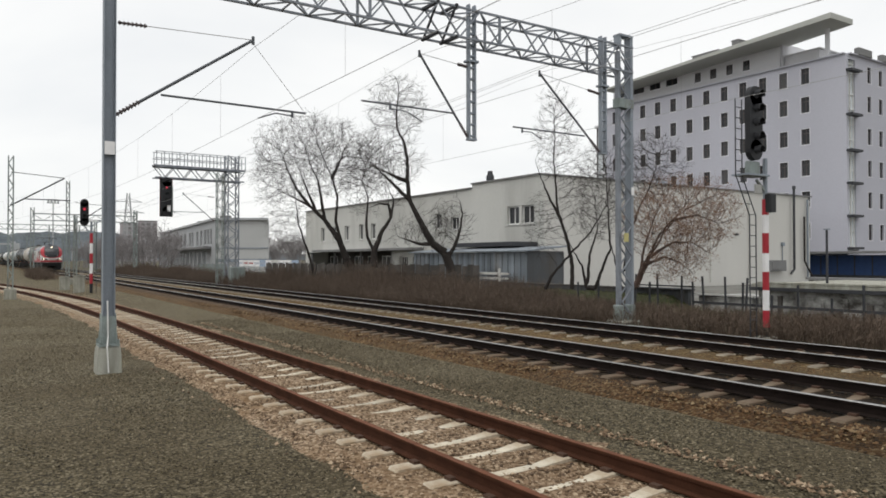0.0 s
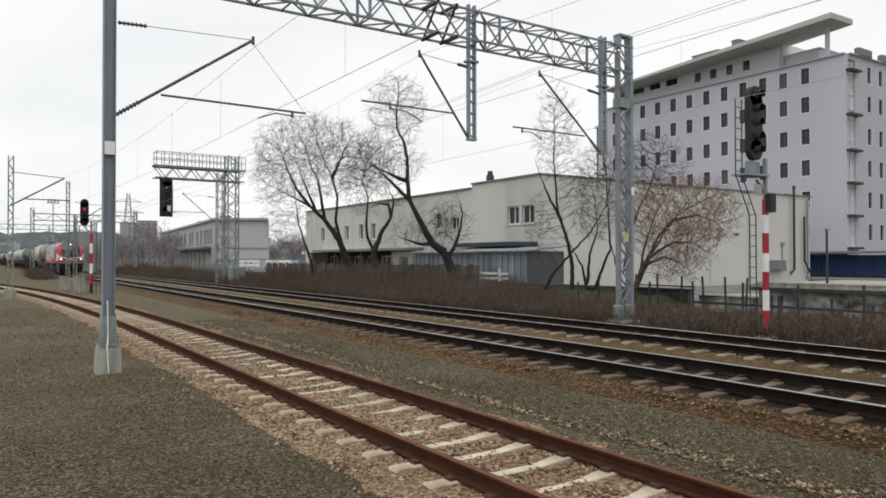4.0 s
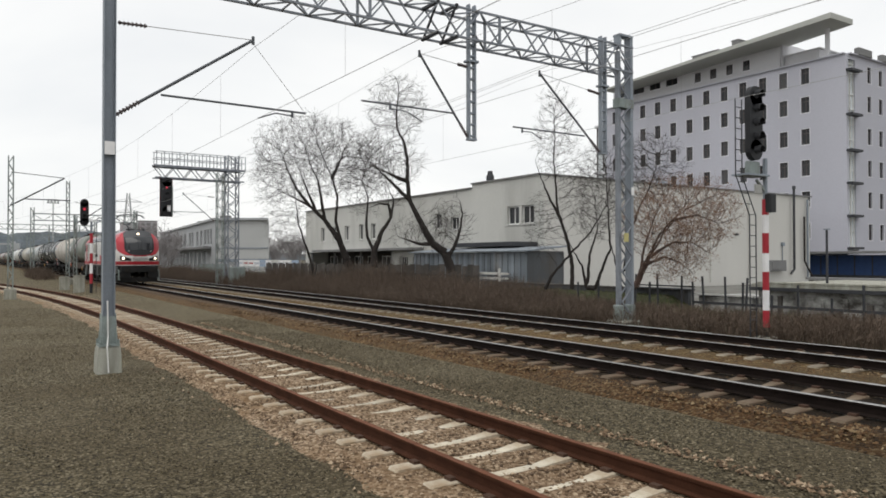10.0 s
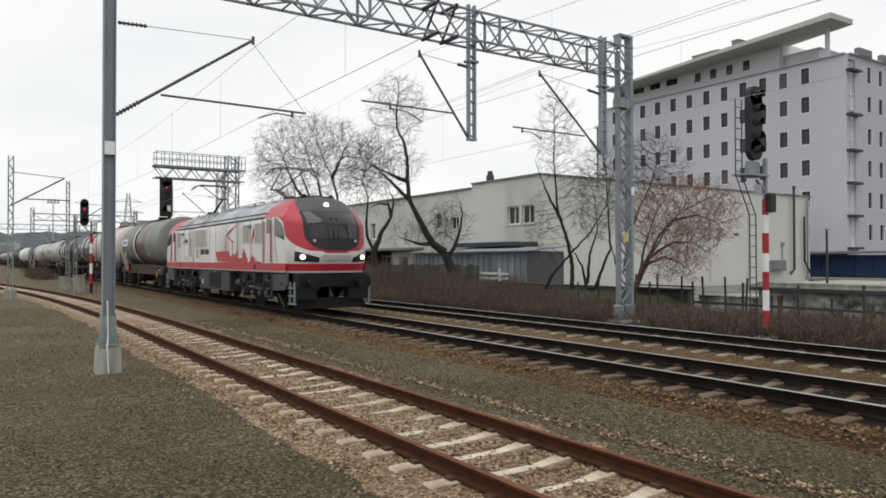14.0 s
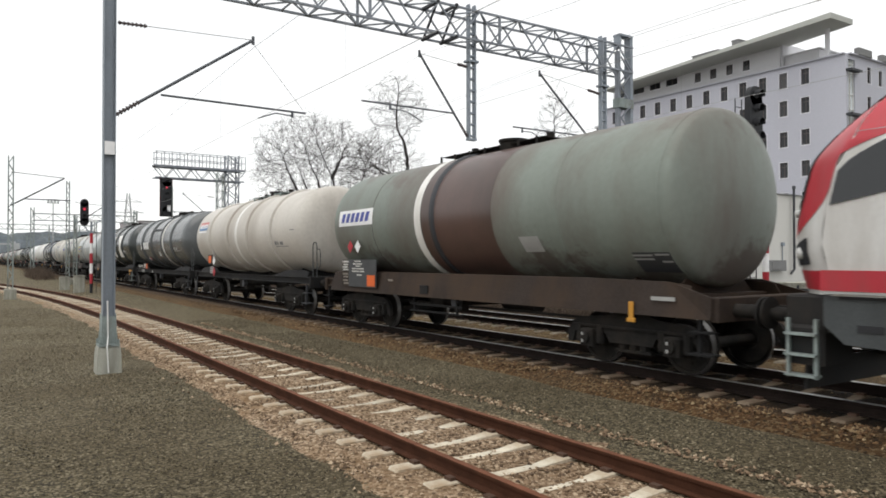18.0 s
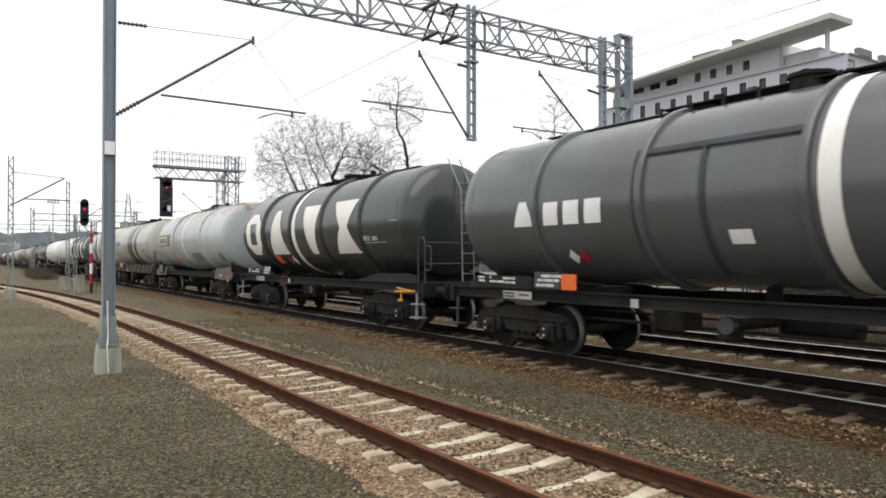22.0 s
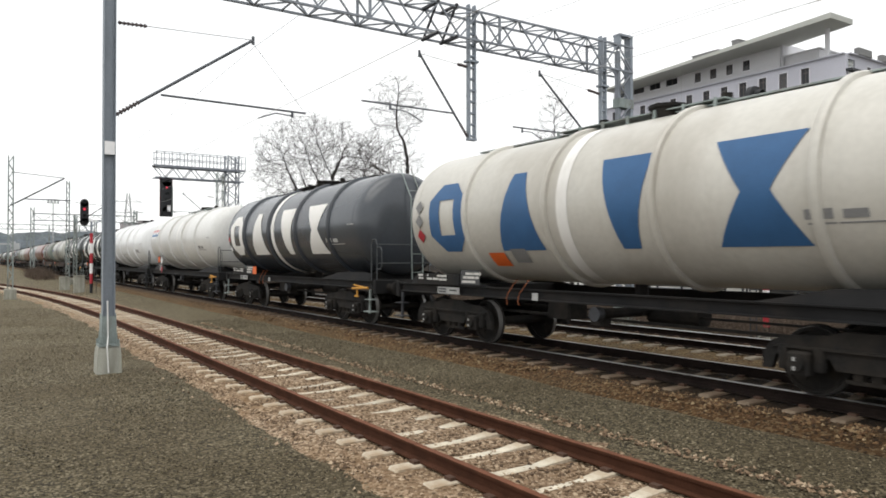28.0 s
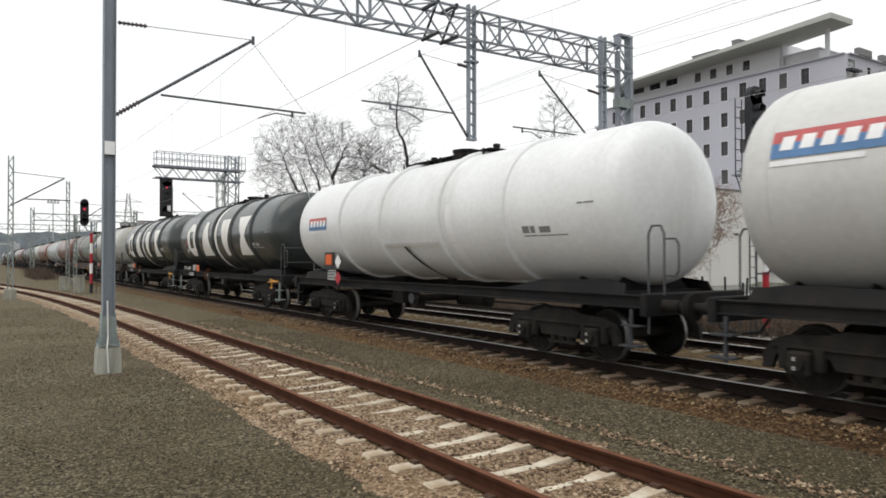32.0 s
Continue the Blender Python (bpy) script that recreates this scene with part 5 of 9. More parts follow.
    solo("weedy_bank", k, M_weed, "low weedy green-brown bank behind the fence", "bank", kind="structure", smooth=60)
    bl = Geo()
    for i in range(5200):
        x, v = rng.uniform(-32, -18.8), rng.random()
        z = -0.5 + (0.1 + 0.62 * v ** 0.8) * min(1.0, (-18.3 - x) / 1.9, (x + 32.5) / 1.9)
        y, hh = 22.0 + 3.1 * v, rng.uniform(0.05, 0.2)
        dx, dy, lx = rng.normal(0, 0.01), rng.normal(0, 0.01), rng.normal(0, 0.06)
        bl.add([(x - 0.009, y, z), (x + 0.009, y + dy, z), (x + lx + dx, y - abs(lx), z + hh)], [(0, 1, 2)])
    tagged(new("bank_grass", bl.mesh("bank_grass", M_grass)), "short green grass and weeds on the bank", "grass", kind="stuff")
    q = thing("steel_post", pose(-13.9, 26.0, 0.75), "slim dark steel pole on the platform", "post")
    part("pole", Geo().lathe([(0, 0.045), (2.1, 0.04)], (0, 0, 0), 10, "z"), M_dark, q)
    part("pole_cap", Geo().box((0, 0, 2.12), (0.16, 0.16, 0.05)), M_galv, q)
    lw = thing("low_wall", Matrix.Identity(4), "pale low concrete wall behind the platform", "wall", kind="structure")
    for i in range(10):
        part("wall_panel", Geo().box((-20.0 + 2.52 * i, 38.0, 0.15), (2.5, 0.3, 1.0)), M_mottle, lw)
    part("coping", Geo().box((-8.66, 38.0, 0.72), (25.4, 0.5, 0.14), ch=0.02), M_roof, lw)
    g = thing("board_fence", Matrix.Identity(4), "dark weathered board fence at the back of the brush", "fence")
    for i in range(60):
        part("board", Geo().box((-34.5 - 0.62 * i, 25.2 + 0.04 * (i % 3), 0.52 + 0.06 * math.sin(i * 2.3)), (0.6, 0.04, 1.8)), M_board, g)
    for z in (0.1, 0.8):
        part("rail", Geo().box((-52.8, 25.14, z), (37.2, 0.06, 0.09)), M_board, g)


build_fence()


def build_banners():
    b = thing("banner_fence", Matrix.Identity(4), "wire fence hung with white and blue banners", "fence")
    tones = (M_white, M_wframe, M_white, M_white, M_blue_pale, M_white, M_plaster, M_white, M_white, M_blue_pale)
    for i in range(10):
        x = -92.6 + 2.1 * i
        part("post", Geo().box((x - 1.05, 29.4, 0.7), (0.07, 0.07, 2.4)), M_galv, b)
        k = part("banner", Geo().box((x, 29.36, 1.3), (2.0, 0.03, 0.8)), tones[i], b)
        bars = Geo()
        for j in range(4):
            bars.box((x - 0.6 + 0.4 * j, 29.335, 1.3), (0.26, 0.01, 0.22))
        part("banner_bars", bars, M_red if i in (1, 2) else M_logo_soft, k, kind="stuff")
    for z in (0.2, 0.55):
        part("rail", Geo().box((-83.2, 29.42, z), (21.0, 0.04, 0.05)), M_galv2, b)
    g = thing("panel_fence", Matrix.Identity(4), "low pale green-grey panel fence beside the gantry", "fence")
    for i in range(8):
        part("panel", Geo().box((-106.0 + 1.9 * i, 27.6, 0.4), (1.84, 0.06, 1.5)), M_galv2, g)
        part("post", Geo().box((-106.95 + 1.9 * i, 27.6, 0.45), (0.09, 0.1, 1.7)), M_galv, g)


build_banners()


# ---- bare trees and brush ----
def limb(g, tips, p, d, length, r, depth, rng, droop, spread, min_r=0.006, kids=(2, 4), decay=(0.62, 0.85)):
    """A crooked tapered branch that forks; ends are collected in tips."""
    n = 3 if depth > 1 else 2
    pts = [p]
    for i in range(n):
        d = (d + Vector((rng.gauss(0, 0.13), rng.gauss(0, 0.13), rng.gauss(0.09, 0.1) - droop * 0.1))).normalized()
        pts.append(pts[-1] + d * length / n)
    end = max(min_r, r * 0.62)
    for i in range(n):
        a, b = r + (end - r) * i / n, r + (end - r) * (i + 1) / n
        g.tube(pts[i], pts[i + 1], a, b, n=7 if r > 0.05 else (4 if r > 0.015 else 3), caps=False)
    if depth == 0:
        tips.append((pts[-1], d))
        return
    for k in range(rng.randint(*kids)):
        t = rng.uniform(0.35, 1.0) if k else 1.0
        i = min(n - 1, int(t * n))
        base = pts[i].lerp(pts[i + 1], t * n - i) if t < 1 else pts[-1]
        side = Vector((rng.gauss(0, 1), rng.gauss(0, 1), rng.gauss(0.1, 0.6))).normalized()
        nd = (d + side * spread * (0.55 if k == 0 else 1.0)).normalized()
        limb(g, tips, base, nd, length * rng.uniform(*decay), end * (0.9 if k == 0 else rng.uniform(0.5, 0.75)), depth - 1, rng, droop, spread, min_r, kids, decay)


def colonize(paths, blobs, step, rng):
    """Grows branches from the given limbs towards points strewn through the crown; gives nodes, parents and generations."""
    nodes, up, own_by = [], [], []
    for which, pts in enumerate(paths):
        fine = []
        for p, q in zip(pts, pts[1:]):
            n = max(1, int((q - p).length / step))
            fine += [p.lerp(q, i / n) for i in range(n)]
        fine.append(pts[-1])
        near = -1
        if nodes:
            d = np.linalg.norm(np.array(nodes) - np.array(fine[0]), axis=1)
            near = int(d.argmin()) if d.min() < 0.5 else -1
        for i, c in enumerate(fine):
            w = 0.012 * min(1.0, i / 3)
            nodes.append(tuple(c + Vector((rng.normal(0, w), rng.normal(0, w), rng.normal(0, w)))))
            up.append(near if i == 0 else len(nodes) - 2)
            own_by.append(which)
    stem = len(nodes)
    goals = []
    for cu, cw, cz, ru, rz, n in blobs:
        v = rng.normal(0, 1, (n, 3))
        v *= (rng.random(n) ** 0.45 / np.linalg.norm(v, axis=1))[:, None]
        goals.append(v * (ru, ru * 0.8, rz) + (cu, cw, cz))
    goals = np.concatenate(goals)
    reach, kill = step * 9, step * 1.25
    own = np.array(nodes)
    gap = np.linalg.norm(goals[:, None] - own[None], axis=2)
    best, dist = gap.argmin(1), gap.min(1)
    alive = dist > kill
    for turn in range(90):
        far = reach if turn < 60 else reach * 3
        pull = {}
        for g in np.nonzero(alive & (dist < far))[0]:
            pull.setdefault(int(best[g]), []).append(g)
        if not pull:
            if turn > 60 or not alive.any():
                break
            continue
        first = len(nodes)
        for i, gs in pull.items():
            p = np.array(nodes[i])
            way = goals[gs] - p
            d = (way / np.linalg.norm(way, axis=1)[:, None]).sum(0) / len(gs) + rng.normal(0, 0.2, 3) + np.array((0, 0, 0.12))
            if up[i] >= 0:
                old = p - np.array(nodes[up[i]])
                d = d / (np.linalg.norm(d) + 1e-9) + 0.8 * old / (np.linalg.norm(old) + 1e-9)
            nodes.append(tuple(p + d / (np.linalg.norm(d) + 1e-9) * step))
            up.append(i)
            own_by.append(own_by[i])
        extra = np.array(nodes[first:])
        gap = np.linalg.norm(goals[:, None] - extra[None], axis=2)
        nb, nd = gap.argmin(1), gap.min(1)
        closer = nd < dist
        best[closer], dist[closer] = nb[closer] + first, nd[closer]
        alive &= dist > kill
    return nodes, up, stem, own_by


def grown_tree(name, x, y, turn, limbs, blobs, label, seed, r0, step=0.2, twig_mat=M_twig, bark=M_bark, leaf=0, category="tree"):
    """A bare tree: crooked main limbs of (across, height) that fork again and again through the crown, then fine twigs."""
    rng = np.random.default_rng(seed)
    t = thing(name, pose(x, y, -0.4, 0, 0, turn), label, category, "bare trees")
    drift = [rng.uniform(-0.9, 0.9) if k else 0.0 for k in range(len(limbs))]
    paths = [[Vector((u, drift[k] * (i / len(l)) ** 1.5 * (1.0 if r0 > 0.1 else 0.5), z)) for i, (u, z) in enumerate(l)] for k, l in enumerate(limbs)]
    for p in paths:
        if p[0].z < 0.3:
            p[0].z = -0.15
    nodes, up, stem, own_by = colonize(paths, [(u, 0.0, z, ru, rz, n) for u, z, ru, rz, n in blobs], step, rng)
    n = len(nodes)
    load = np.full(n, 0.0)
    kids = [0] * n
    for i in range(n - 1, -1, -1):
        if load[i] == 0:
            load[i] = 1.0
        if up[i] >= 0:
            load[up[i]] += load[i]
            kids[up[i]] += 1
    tip = 0.0075 if r0 > 0.1 else 0.0052
    rad = tip * load ** 0.36
    wood, thin, twigs = [Geo() for _ in limbs], [Geo() for _ in limbs], Geo()
    # the laid-out limbs keep some girth to their ends
    count = 0
    for l, p in zip(limbs, paths):
        m = 1 + sum(max(1, int((b - a).length / step)) for a, b in zip(p, p[1:]))
        for i in range(m):
            rad[count + i] = max(rad[count + i], r0 * ((0.42 if r0 > 0.1 else 0.7) if count else 0.9) * (1 - 0.9 * i / m) ** 1.1)
        count += m
    for i in range(n):
        if up[i] < 0:
            continue
        a, b = Vector(nodes[up[i]]), Vector(nodes[i])
        ra, rb = min(rad[up[i]], rad[i] * 1.3), rad[i]
        (wood if rb > 0.035 else thin)[own_by[i]].tube(a, b, ra, rb, n=8 if rb > 0.06 else (5 if rb > 0.025 else 3), caps=False)
        if rb < 0.03 and i >= stem:
            d = (b - a).normalized()
            for k in range(3 if kids[i] == 0 else 1):
                e = b + (d * 1.0 + Vector(rng.normal(0, 0.5, 3)) + Vector((0, 0, 0.18))).normalized() * rng.uniform(1.0, 3.2) * step
                twigs.tube(b, e, tip * 0.75, tip * 0.4, n=3, caps=False)
                f = b.lerp(e, rng.uniform(0.3, 0.7))
                twigs.tube(f, f + ((e - b) * 0.5 + Vector(rng.normal(0, 0.5 * step, 3))), tip * 0.55, tip * 0.35, n=3, caps=False)
    for k in range(len(limbs)):
        stemwood = part("trunk" if k == 0 else "limb", wood[k], bark, t, smooth=60) if wood[k].v else t
        if thin[k].v:
            part("bough", thin[k], bark if bark is not M_bark else M_bough, stemwood, kind="stuff")
    part("crown", twigs, twig_mat, t)
    if leaf:
        lg = Geo()
        ends = [i for i in range(stem, n) if kids[i] == 0]
        for i in range(leaf):
            c = Vector(nodes[ends[int(rng.integers(len(ends)))]]) + Vector(rng.normal(0, 0.12, 3))
            s = rng.uniform(0.02, 0.045)
            a = Vector(rng.normal(0, 1, 3)).normalized()
            b = a.orthogonal().normalized()
            cc = a.cross(b) * s * 0.3
            lg.add([c - a * s, c + b * s * 0.6 + cc, c + a * s, c - b * s * 0.6 + cc], [(0, 1, 2, 3)])
        part("leaves", lg, M_leaf, t, "sparse withered brown leaves", kind="stuff")
    return t


grown_tree("bare_tree", -45.60, 22.20, 64.0, [
    [(0.08, 1.44), (-0.71, 3.56), (-1.7, 4.95), (-2.76, 5.94), (-3.85, 6.53), (-4.71, 6.91)],
    [(-1.7, 4.95), (-1.9, 6.15), (-2.17, 7.74), (-2.76, 8.93), (-3.08, 10.04)],
    [(-0.48, 3.12), (-0.95, 4.88), (-0.83, 6.56), (-1.19, 7.95), (-1.82, 9.34), (-2.29, 10.53)],
    [(-2.76, 5.94), (-3.66, 7.12), (-4.32, 8.5), (-4.71, 9.69)],
    [(-1.19, 7.95), (-0.64, 9.16), (-0.24, 10.17)],
    [(-2.29, 5.43), (-2.88, 6.93), (-3.54, 8.6)]],
    [(-2.49, 9.33, 4.36, 3.07, 2600), (-5.48, 7.89, 1.37, 2.1, 380), (1.07, 9.19, 1.45, 2.34, 520)], "bare many-limbed tree with dark thick limbs and a wide twiggy crown", 21, 0.31, step=0.2)
grown_tree("bare_tree", -50.39, 21.60, 66.8, [
    [(-0.0, 0.79), (-0.26, 2.16), (-0.8, 3.66), (-1.18, 4.94), (-1.31, 6.01), (-1.44, 7.29), (-1.61, 7.93)]],
    [(-2.02, 5.36, 1.74, 2.53, 360)], "slender leaning bare tree at the brush edge", 22, 0.13, step=0.2)
grown_tree("bare_tree", -42.62, 22.60, 62.1, [
    [(0.0, 1.59), (0.0, 2.73), (0.53, 4.07), (1.15, 5.03), (1.34, 6.3), (1.07, 6.76)],
    [(1.15, 5.03), (0.99, 5.91), (0.38, 5.98), (-0.38, 5.67)],
    [(0.0, 2.73), (-0.46, 3.69), (-0.53, 4.64), (-0.38, 6.36), (-0.83, 7.51), (-0.53, 8.47)]],
    [(-0.45, 7.7, 1.84, 2.99, 560), (1.34, 6.37, 0.84, 0.77, 160)], "bare stunted tree with a crooked forked trunk", 23, 0.28, step=0.2)
grown_tree("bare_tree", -32.83, 22.20, 55.9, [
    [(0.1, 1.47), (-0.28, 2.57), (-1.0, 3.05), (-1.63, 4.22), (-2.26, 5.48), (-3.37, 6.59), (-4.48, 7.64)],
    [(-2.3, 5.58), (-2.39, 6.65), (-2.39, 7.79), (-2.58, 8.74), (-2.96, 9.5), (-3.02, 10.23), (-2.92, 11.03), (-2.86, 11.91), (-3.05, 12.36)],
    [(-2.39, 6.53), (-3.31, 6.94), (-4.32, 7.48)],
    [(-1.0, 3.05), (-1.64, 3.02), (-2.42, 3.27), (-2.96, 3.49)],
    [(-0.09, 2.29), (0.29, 3.05), (0.57, 3.9), (0.67, 4.68), (0.54, 5.47)]],
    [(-3.05, 10.55, 1.7, 2.08, 620), (-3.37, 7.54, 2.08, 1.58, 460), (-0.21, 3.9, 1.42, 1.51, 520), (-1.95, 3.59, 1.42, 0.88, 200)], "tall crooked bare tree leaning over the brush", 24, 0.3, step=0.2)
grown_tree("bare_tree", -20.73, 20.40, 45.5, [
    [(-0.4, 0.99), (-0.38, 1.94), (-0.55, 2.85), (-0.84, 3.77), (-1.0, 4.46), (-1.04, 5.38), (-1.1, 6.3), (-1.05, 7.21), (-1.12, 8.02)],
    [(-0.82, 3.77), (-1.33, 4.81), (-1.67, 5.62), (-1.83, 6.2)],
    [(-1.46, 0.98), (-1.23, 1.48), (-0.55, 2.28), (0.34, 3.26), (0.94, 4.31), (1.08, 5.1)],
    [(0.18, 1.04), (0.0, 1.94), (-0.4, 2.63), (-0.55, 2.97)],
    [(0.22, 1.26), (0.32, 2.4), (0.63, 3.41), (0.5, 4.66)],
    [(0.49, 0.99), (0.85, 1.94), (1.11, 2.62), (1.05, 3.52), (1.01, 4.65), (0.91, 5.78)],
    [(1.54, 1.0), (1.29, 2.17), (1.11, 2.84)],
    [(1.65, 1.72), (1.88, 3.18), (2.21, 4.14), (2.56, 4.85), (2.87, 5.73), (3.08, 6.35)]],
    [(0.68, 4.77, 1.53, 1.97, 1700), (-1.03, 7.21, 0.83, 1.97, 620), (2.65, 5.74, 1.34, 1.43, 900), (-1.57, 3.55, 0.74, 1.39, 260)], "thin many-stemmed bare tree behind the lattice mast", 25, 0.099, step=0.14)
grown_tree("shrub_tree", -18.05, 20.50, 41.4, [
    [(-0.06, 1.16), (0.41, 2.17), (0.82, 3.0), (1.22, 3.56), (1.81, 4.02), (2.59, 4.42)],
    [(0.06, 1.16), (0.55, 2.34), (0.96, 3.04), (1.51, 3.82), (1.95, 4.43)],
    [(0.51, 2.27), (1.31, 2.79), (1.9, 2.83), (2.48, 2.47)],
    [(0.31, 1.96), (1.01, 2.27), (1.6, 2.06), (2.05, 1.59)],
    [(1.31, 3.62), (2.2, 3.81), (2.87, 3.49)],
    [(0.1, 1.33), (0.31, 2.59), (0.72, 3.84), (1.12, 4.56)]],
    [(1.41, 3.51, 1.91, 1.78, 1900), (2.58, 3.9, 1.09, 1.13, 750), (1.31, 2.27, 1.2, 0.91, 520)], "spreading shrub with reddish twigs and withered leaves", 26, 0.088, twig_mat=M_twig2, bark=M_redbark, leaf=4200, category="shrub", step=0.13)


def far_tree(seed, high):
    """A distant bare tree: trunk, limbs and a thin haze of twigs."""
    rng = random.Random(seed)
    t = thing("distant_tree", Matrix.Identity(4), "hazy bare tree in the distance", "tree", "distant trees")
    wood, tw, tips = Geo(), Geo(), []
    for k in range(3):
        limb(wood, tips, Vector((rng.uniform(-0.6, 0.6), rng.uniform(-0.6, 0.6), -0.2)), Vector((rng.gauss(0, 0.3), rng.gauss(0, 0.3), 1)).normalized(), high * 0.42, 0.13, 3, rng, 0, 0.7, 0.03)
    for p, d in tips:
        for k in range(4):
            e = p + (d + Vector((rng.gauss(0, 0.6), rng.gauss(0, 0.6), rng.gauss(0, 0.5)))).normalized() * rng.uniform(0.6, 1.4)
            tw.tube(p, e, 0.025, 0.012, n=3, caps=False)
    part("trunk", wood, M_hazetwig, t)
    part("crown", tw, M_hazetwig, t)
    return t


kinds = [far_tree(31, 6.0), far_tree(32, 7.0), far_tree(33, 5.0)]
rng = random.Random(4)
spots = [(-108 - 4.6 * i + rng.uniform(-2, 2), 23.5 + rng.uniform(-1, 4)) for i in range(24)] + [(-132 - 6 * i, 54 + rng.uniform(-6, 14)) for i in range(9)] + [(-98 - 4.5 * i, 44 + rng.uniform(-3, 8)) for i in range(4)]
for i, (x, y) in enumerate(spots):
    m = pose(x, y, -0.4, 0, 0, rng.uniform(0, 360))
    if i < 3:
        kinds[i].matrix_basis = m
    else:
        copy_thing(kinds[i % 3], m)


def grass_tuft(x, y, count, size, seed):
    rng = random.Random(seed)
    g = Geo()
    for i in range(count):
        a, b = x + rng.gauss(0, size), y + rng.gauss(0, size * 0.7)
        h, t, w = rng.uniform(0.15, 0.5), rng.uniform(0, 6.28), 0.012
        lx, ly = rng.gauss(0, 0.12), rng.gauss(0, 0.12)
        dx, dy = math.cos(t) * w, math.sin(t) * w
        z = -0.36
        g.add([(a - dx, b - dy, z), (a + dx, b + dy, z), (a + lx * 0.4 + dx * 0.7, b + ly * 0.4 + dy * 0.7, z + h * 0.6), (a + lx, b + ly, z + h)], [(0, 1, 2), (0, 2, 3)])
    solo("grass_tuft", g, M_grass, "tuft of dull green grass in the brush", "grass", "grass tufts", "stuff")


grass_tuft(-16.6, 20.8, 900, 0.9, 5)
grass_tuft(-13.0, 21.5, 500, 1.2, 6)


def brush():
    """Dense dry stems along the far side of the line, thicker and taller in clumps."""
    rng = np.random.default_rng(8)
    n = 56000
    x = -3 - 125 * rng.random(n) ** 1.35
    y = 16.9 + np.abs(rng.normal(0, 2.6, n)) + np.where(x > -14, 0.3, 0)
    y = np.minimum(y, 24.8)
    m = 2600
    x[:m], y[:m] = rng.normal(-106, 6.0, m), 18.2 + 2 * rng.random(m)
    x[m:2 * m], y[m:2 * m] = rng.normal(-98, 5.0, m), np.clip(rng.normal(6.6, 0.5, m), 5.6, 7.8)
    tall = np.ones(n)
    k = 2 * m
    for cx, cy, sx, sy, cnt, up in ((-35.5, 21.0, 2.4, 0.8, 1500, 1.5), (-41.5, 21.5, 2.0, 0.7, 900, 1.3), (-46.0, 21.0, 2.2, 0.7, 900, 1.25), (-24.0, 20.5, 2.2, 0.7, 900, 1.2), (-31.0, 20.0, 2.0, 0.8, 800, 1.3), (-56.0, 20.5, 4.0, 0.9, 900, 1.35), (-9.0, 19.3, 2.5, 0.5, 900, 1.15), (-18.5, 19.6, 1.8, 0.6, 700, 1.2)):
        x[k:k + cnt], y[k:k + cnt], tall[k:k + cnt] = rng.normal(cx, sx, cnt), np.clip(rng.normal(cy, sy, cnt), 17.2, 24.6), up
        k += cnt
    ok = ~((np.abs(x - PORTAL_X) < 0.6) & (np.abs(y - 17.83) < 0.6))
    vs, fs = [], []
    for a, b, up in zip(x[ok], y[ok], tall[ok]):
        c = 0.5 + noise.noise((a * 0.22, b * 0.3, 1.0))
        h = up * (0.6 + 0.95 * max(0.1, c)) * rng.uniform(0.5, 1.25) * (min(1.0, 0.45 + (b - 16.9) * 0.3) if b > 16 else 1.0)
        if a > -26 and b > 16:
            # kept low along the loading platform
            cut = max(0.22, 0.9 - 0.1 * (b - 18)) * rng.uniform(0.6, 1.12)
            h = min(h, cut + max(0.0, -a - 21) * 0.25)
        w = 0.0075 * (1 + abs(a) / 60)
        lx, ly, t = rng.normal(0, 0.28) * h, rng.normal(0, 0.28) * h, rng.uniform(0, 6.28)
        dx, dy = math.cos(t) * w, math.sin(t) * w
        o = len(vs)
        vs += [(a - dx, b - dy, -0.45), (a + dx, b + dy, -0.45), (a + dy, b - dx, -0.45), (a + lx, b + ly, -0.4 + h)]
        fs += [(o, o + 1, o + 3), (o + 1, o + 2, o + 3), (o + 2, o, o + 3)]
        if h > 0.4:
            for k in range(3):
                f = rng.uniform(0.3, 0.85)
                p = (a + lx * f, b + ly * f, -0.4 + h * f)
                e = (p[0] + rng.normal(0, 0.2), p[1] + rng.normal(0, 0.2), p[2] + rng.uniform(0.05, 0.3))
                o = len(vs)
                vs += [(p[0] - w * 0.7, p[1], p[2]), (p[0] + w * 0.7, p[1], p[2]), (p[0], p[1] + w, p[2]), e]
                fs += [(o, o + 1, o + 3), (o + 1, o + 2, o + 3), (o + 2, o, o + 3)]
    me = bpy.data.meshes.new("dry_brush")
    me.from_pydata(vs, [], fs)
    me.materials.append(M_brush)
    tagged(new("dry_brush", me), "dense brown leafless brush along the track", "brush", kind="stuff")


brush()


# ---- the train ----
M_loco_white = mat("loco_white", (0.66, 0.655, 0.64), 0.4, var=0.06, scale=1.0, fine=20, bump=0.02, dirt=(0.40, 0.38, 0.35), dirt_amount=0.34, streak=4, spec=0.5)
M_loco_red = mat("loco_red", (0.42, 0.022, 0.036), 0.4, var=0.08, scale=1.0, bump=0.02, dirt=(0.25, 0.05, 0.05), dirt_amount=0.2, streak=3, spec=0.5)
M_loco_grey = mat("loco_underframe_grey", (0.0115, 0.0122, 0.0128), 0.65, var=0.2, scale=1.5, dirt=(0.024, 0.02, 0.017), dirt_amount=0.3, spec=0.25)
M_loco_roof = mat("loco_roof_grey", (0.36, 0.385, 0.415), 0.55, var=0.15, scale=1.0, dirt=(0.12, 0.11, 0.10), dirt_amount=0.35)
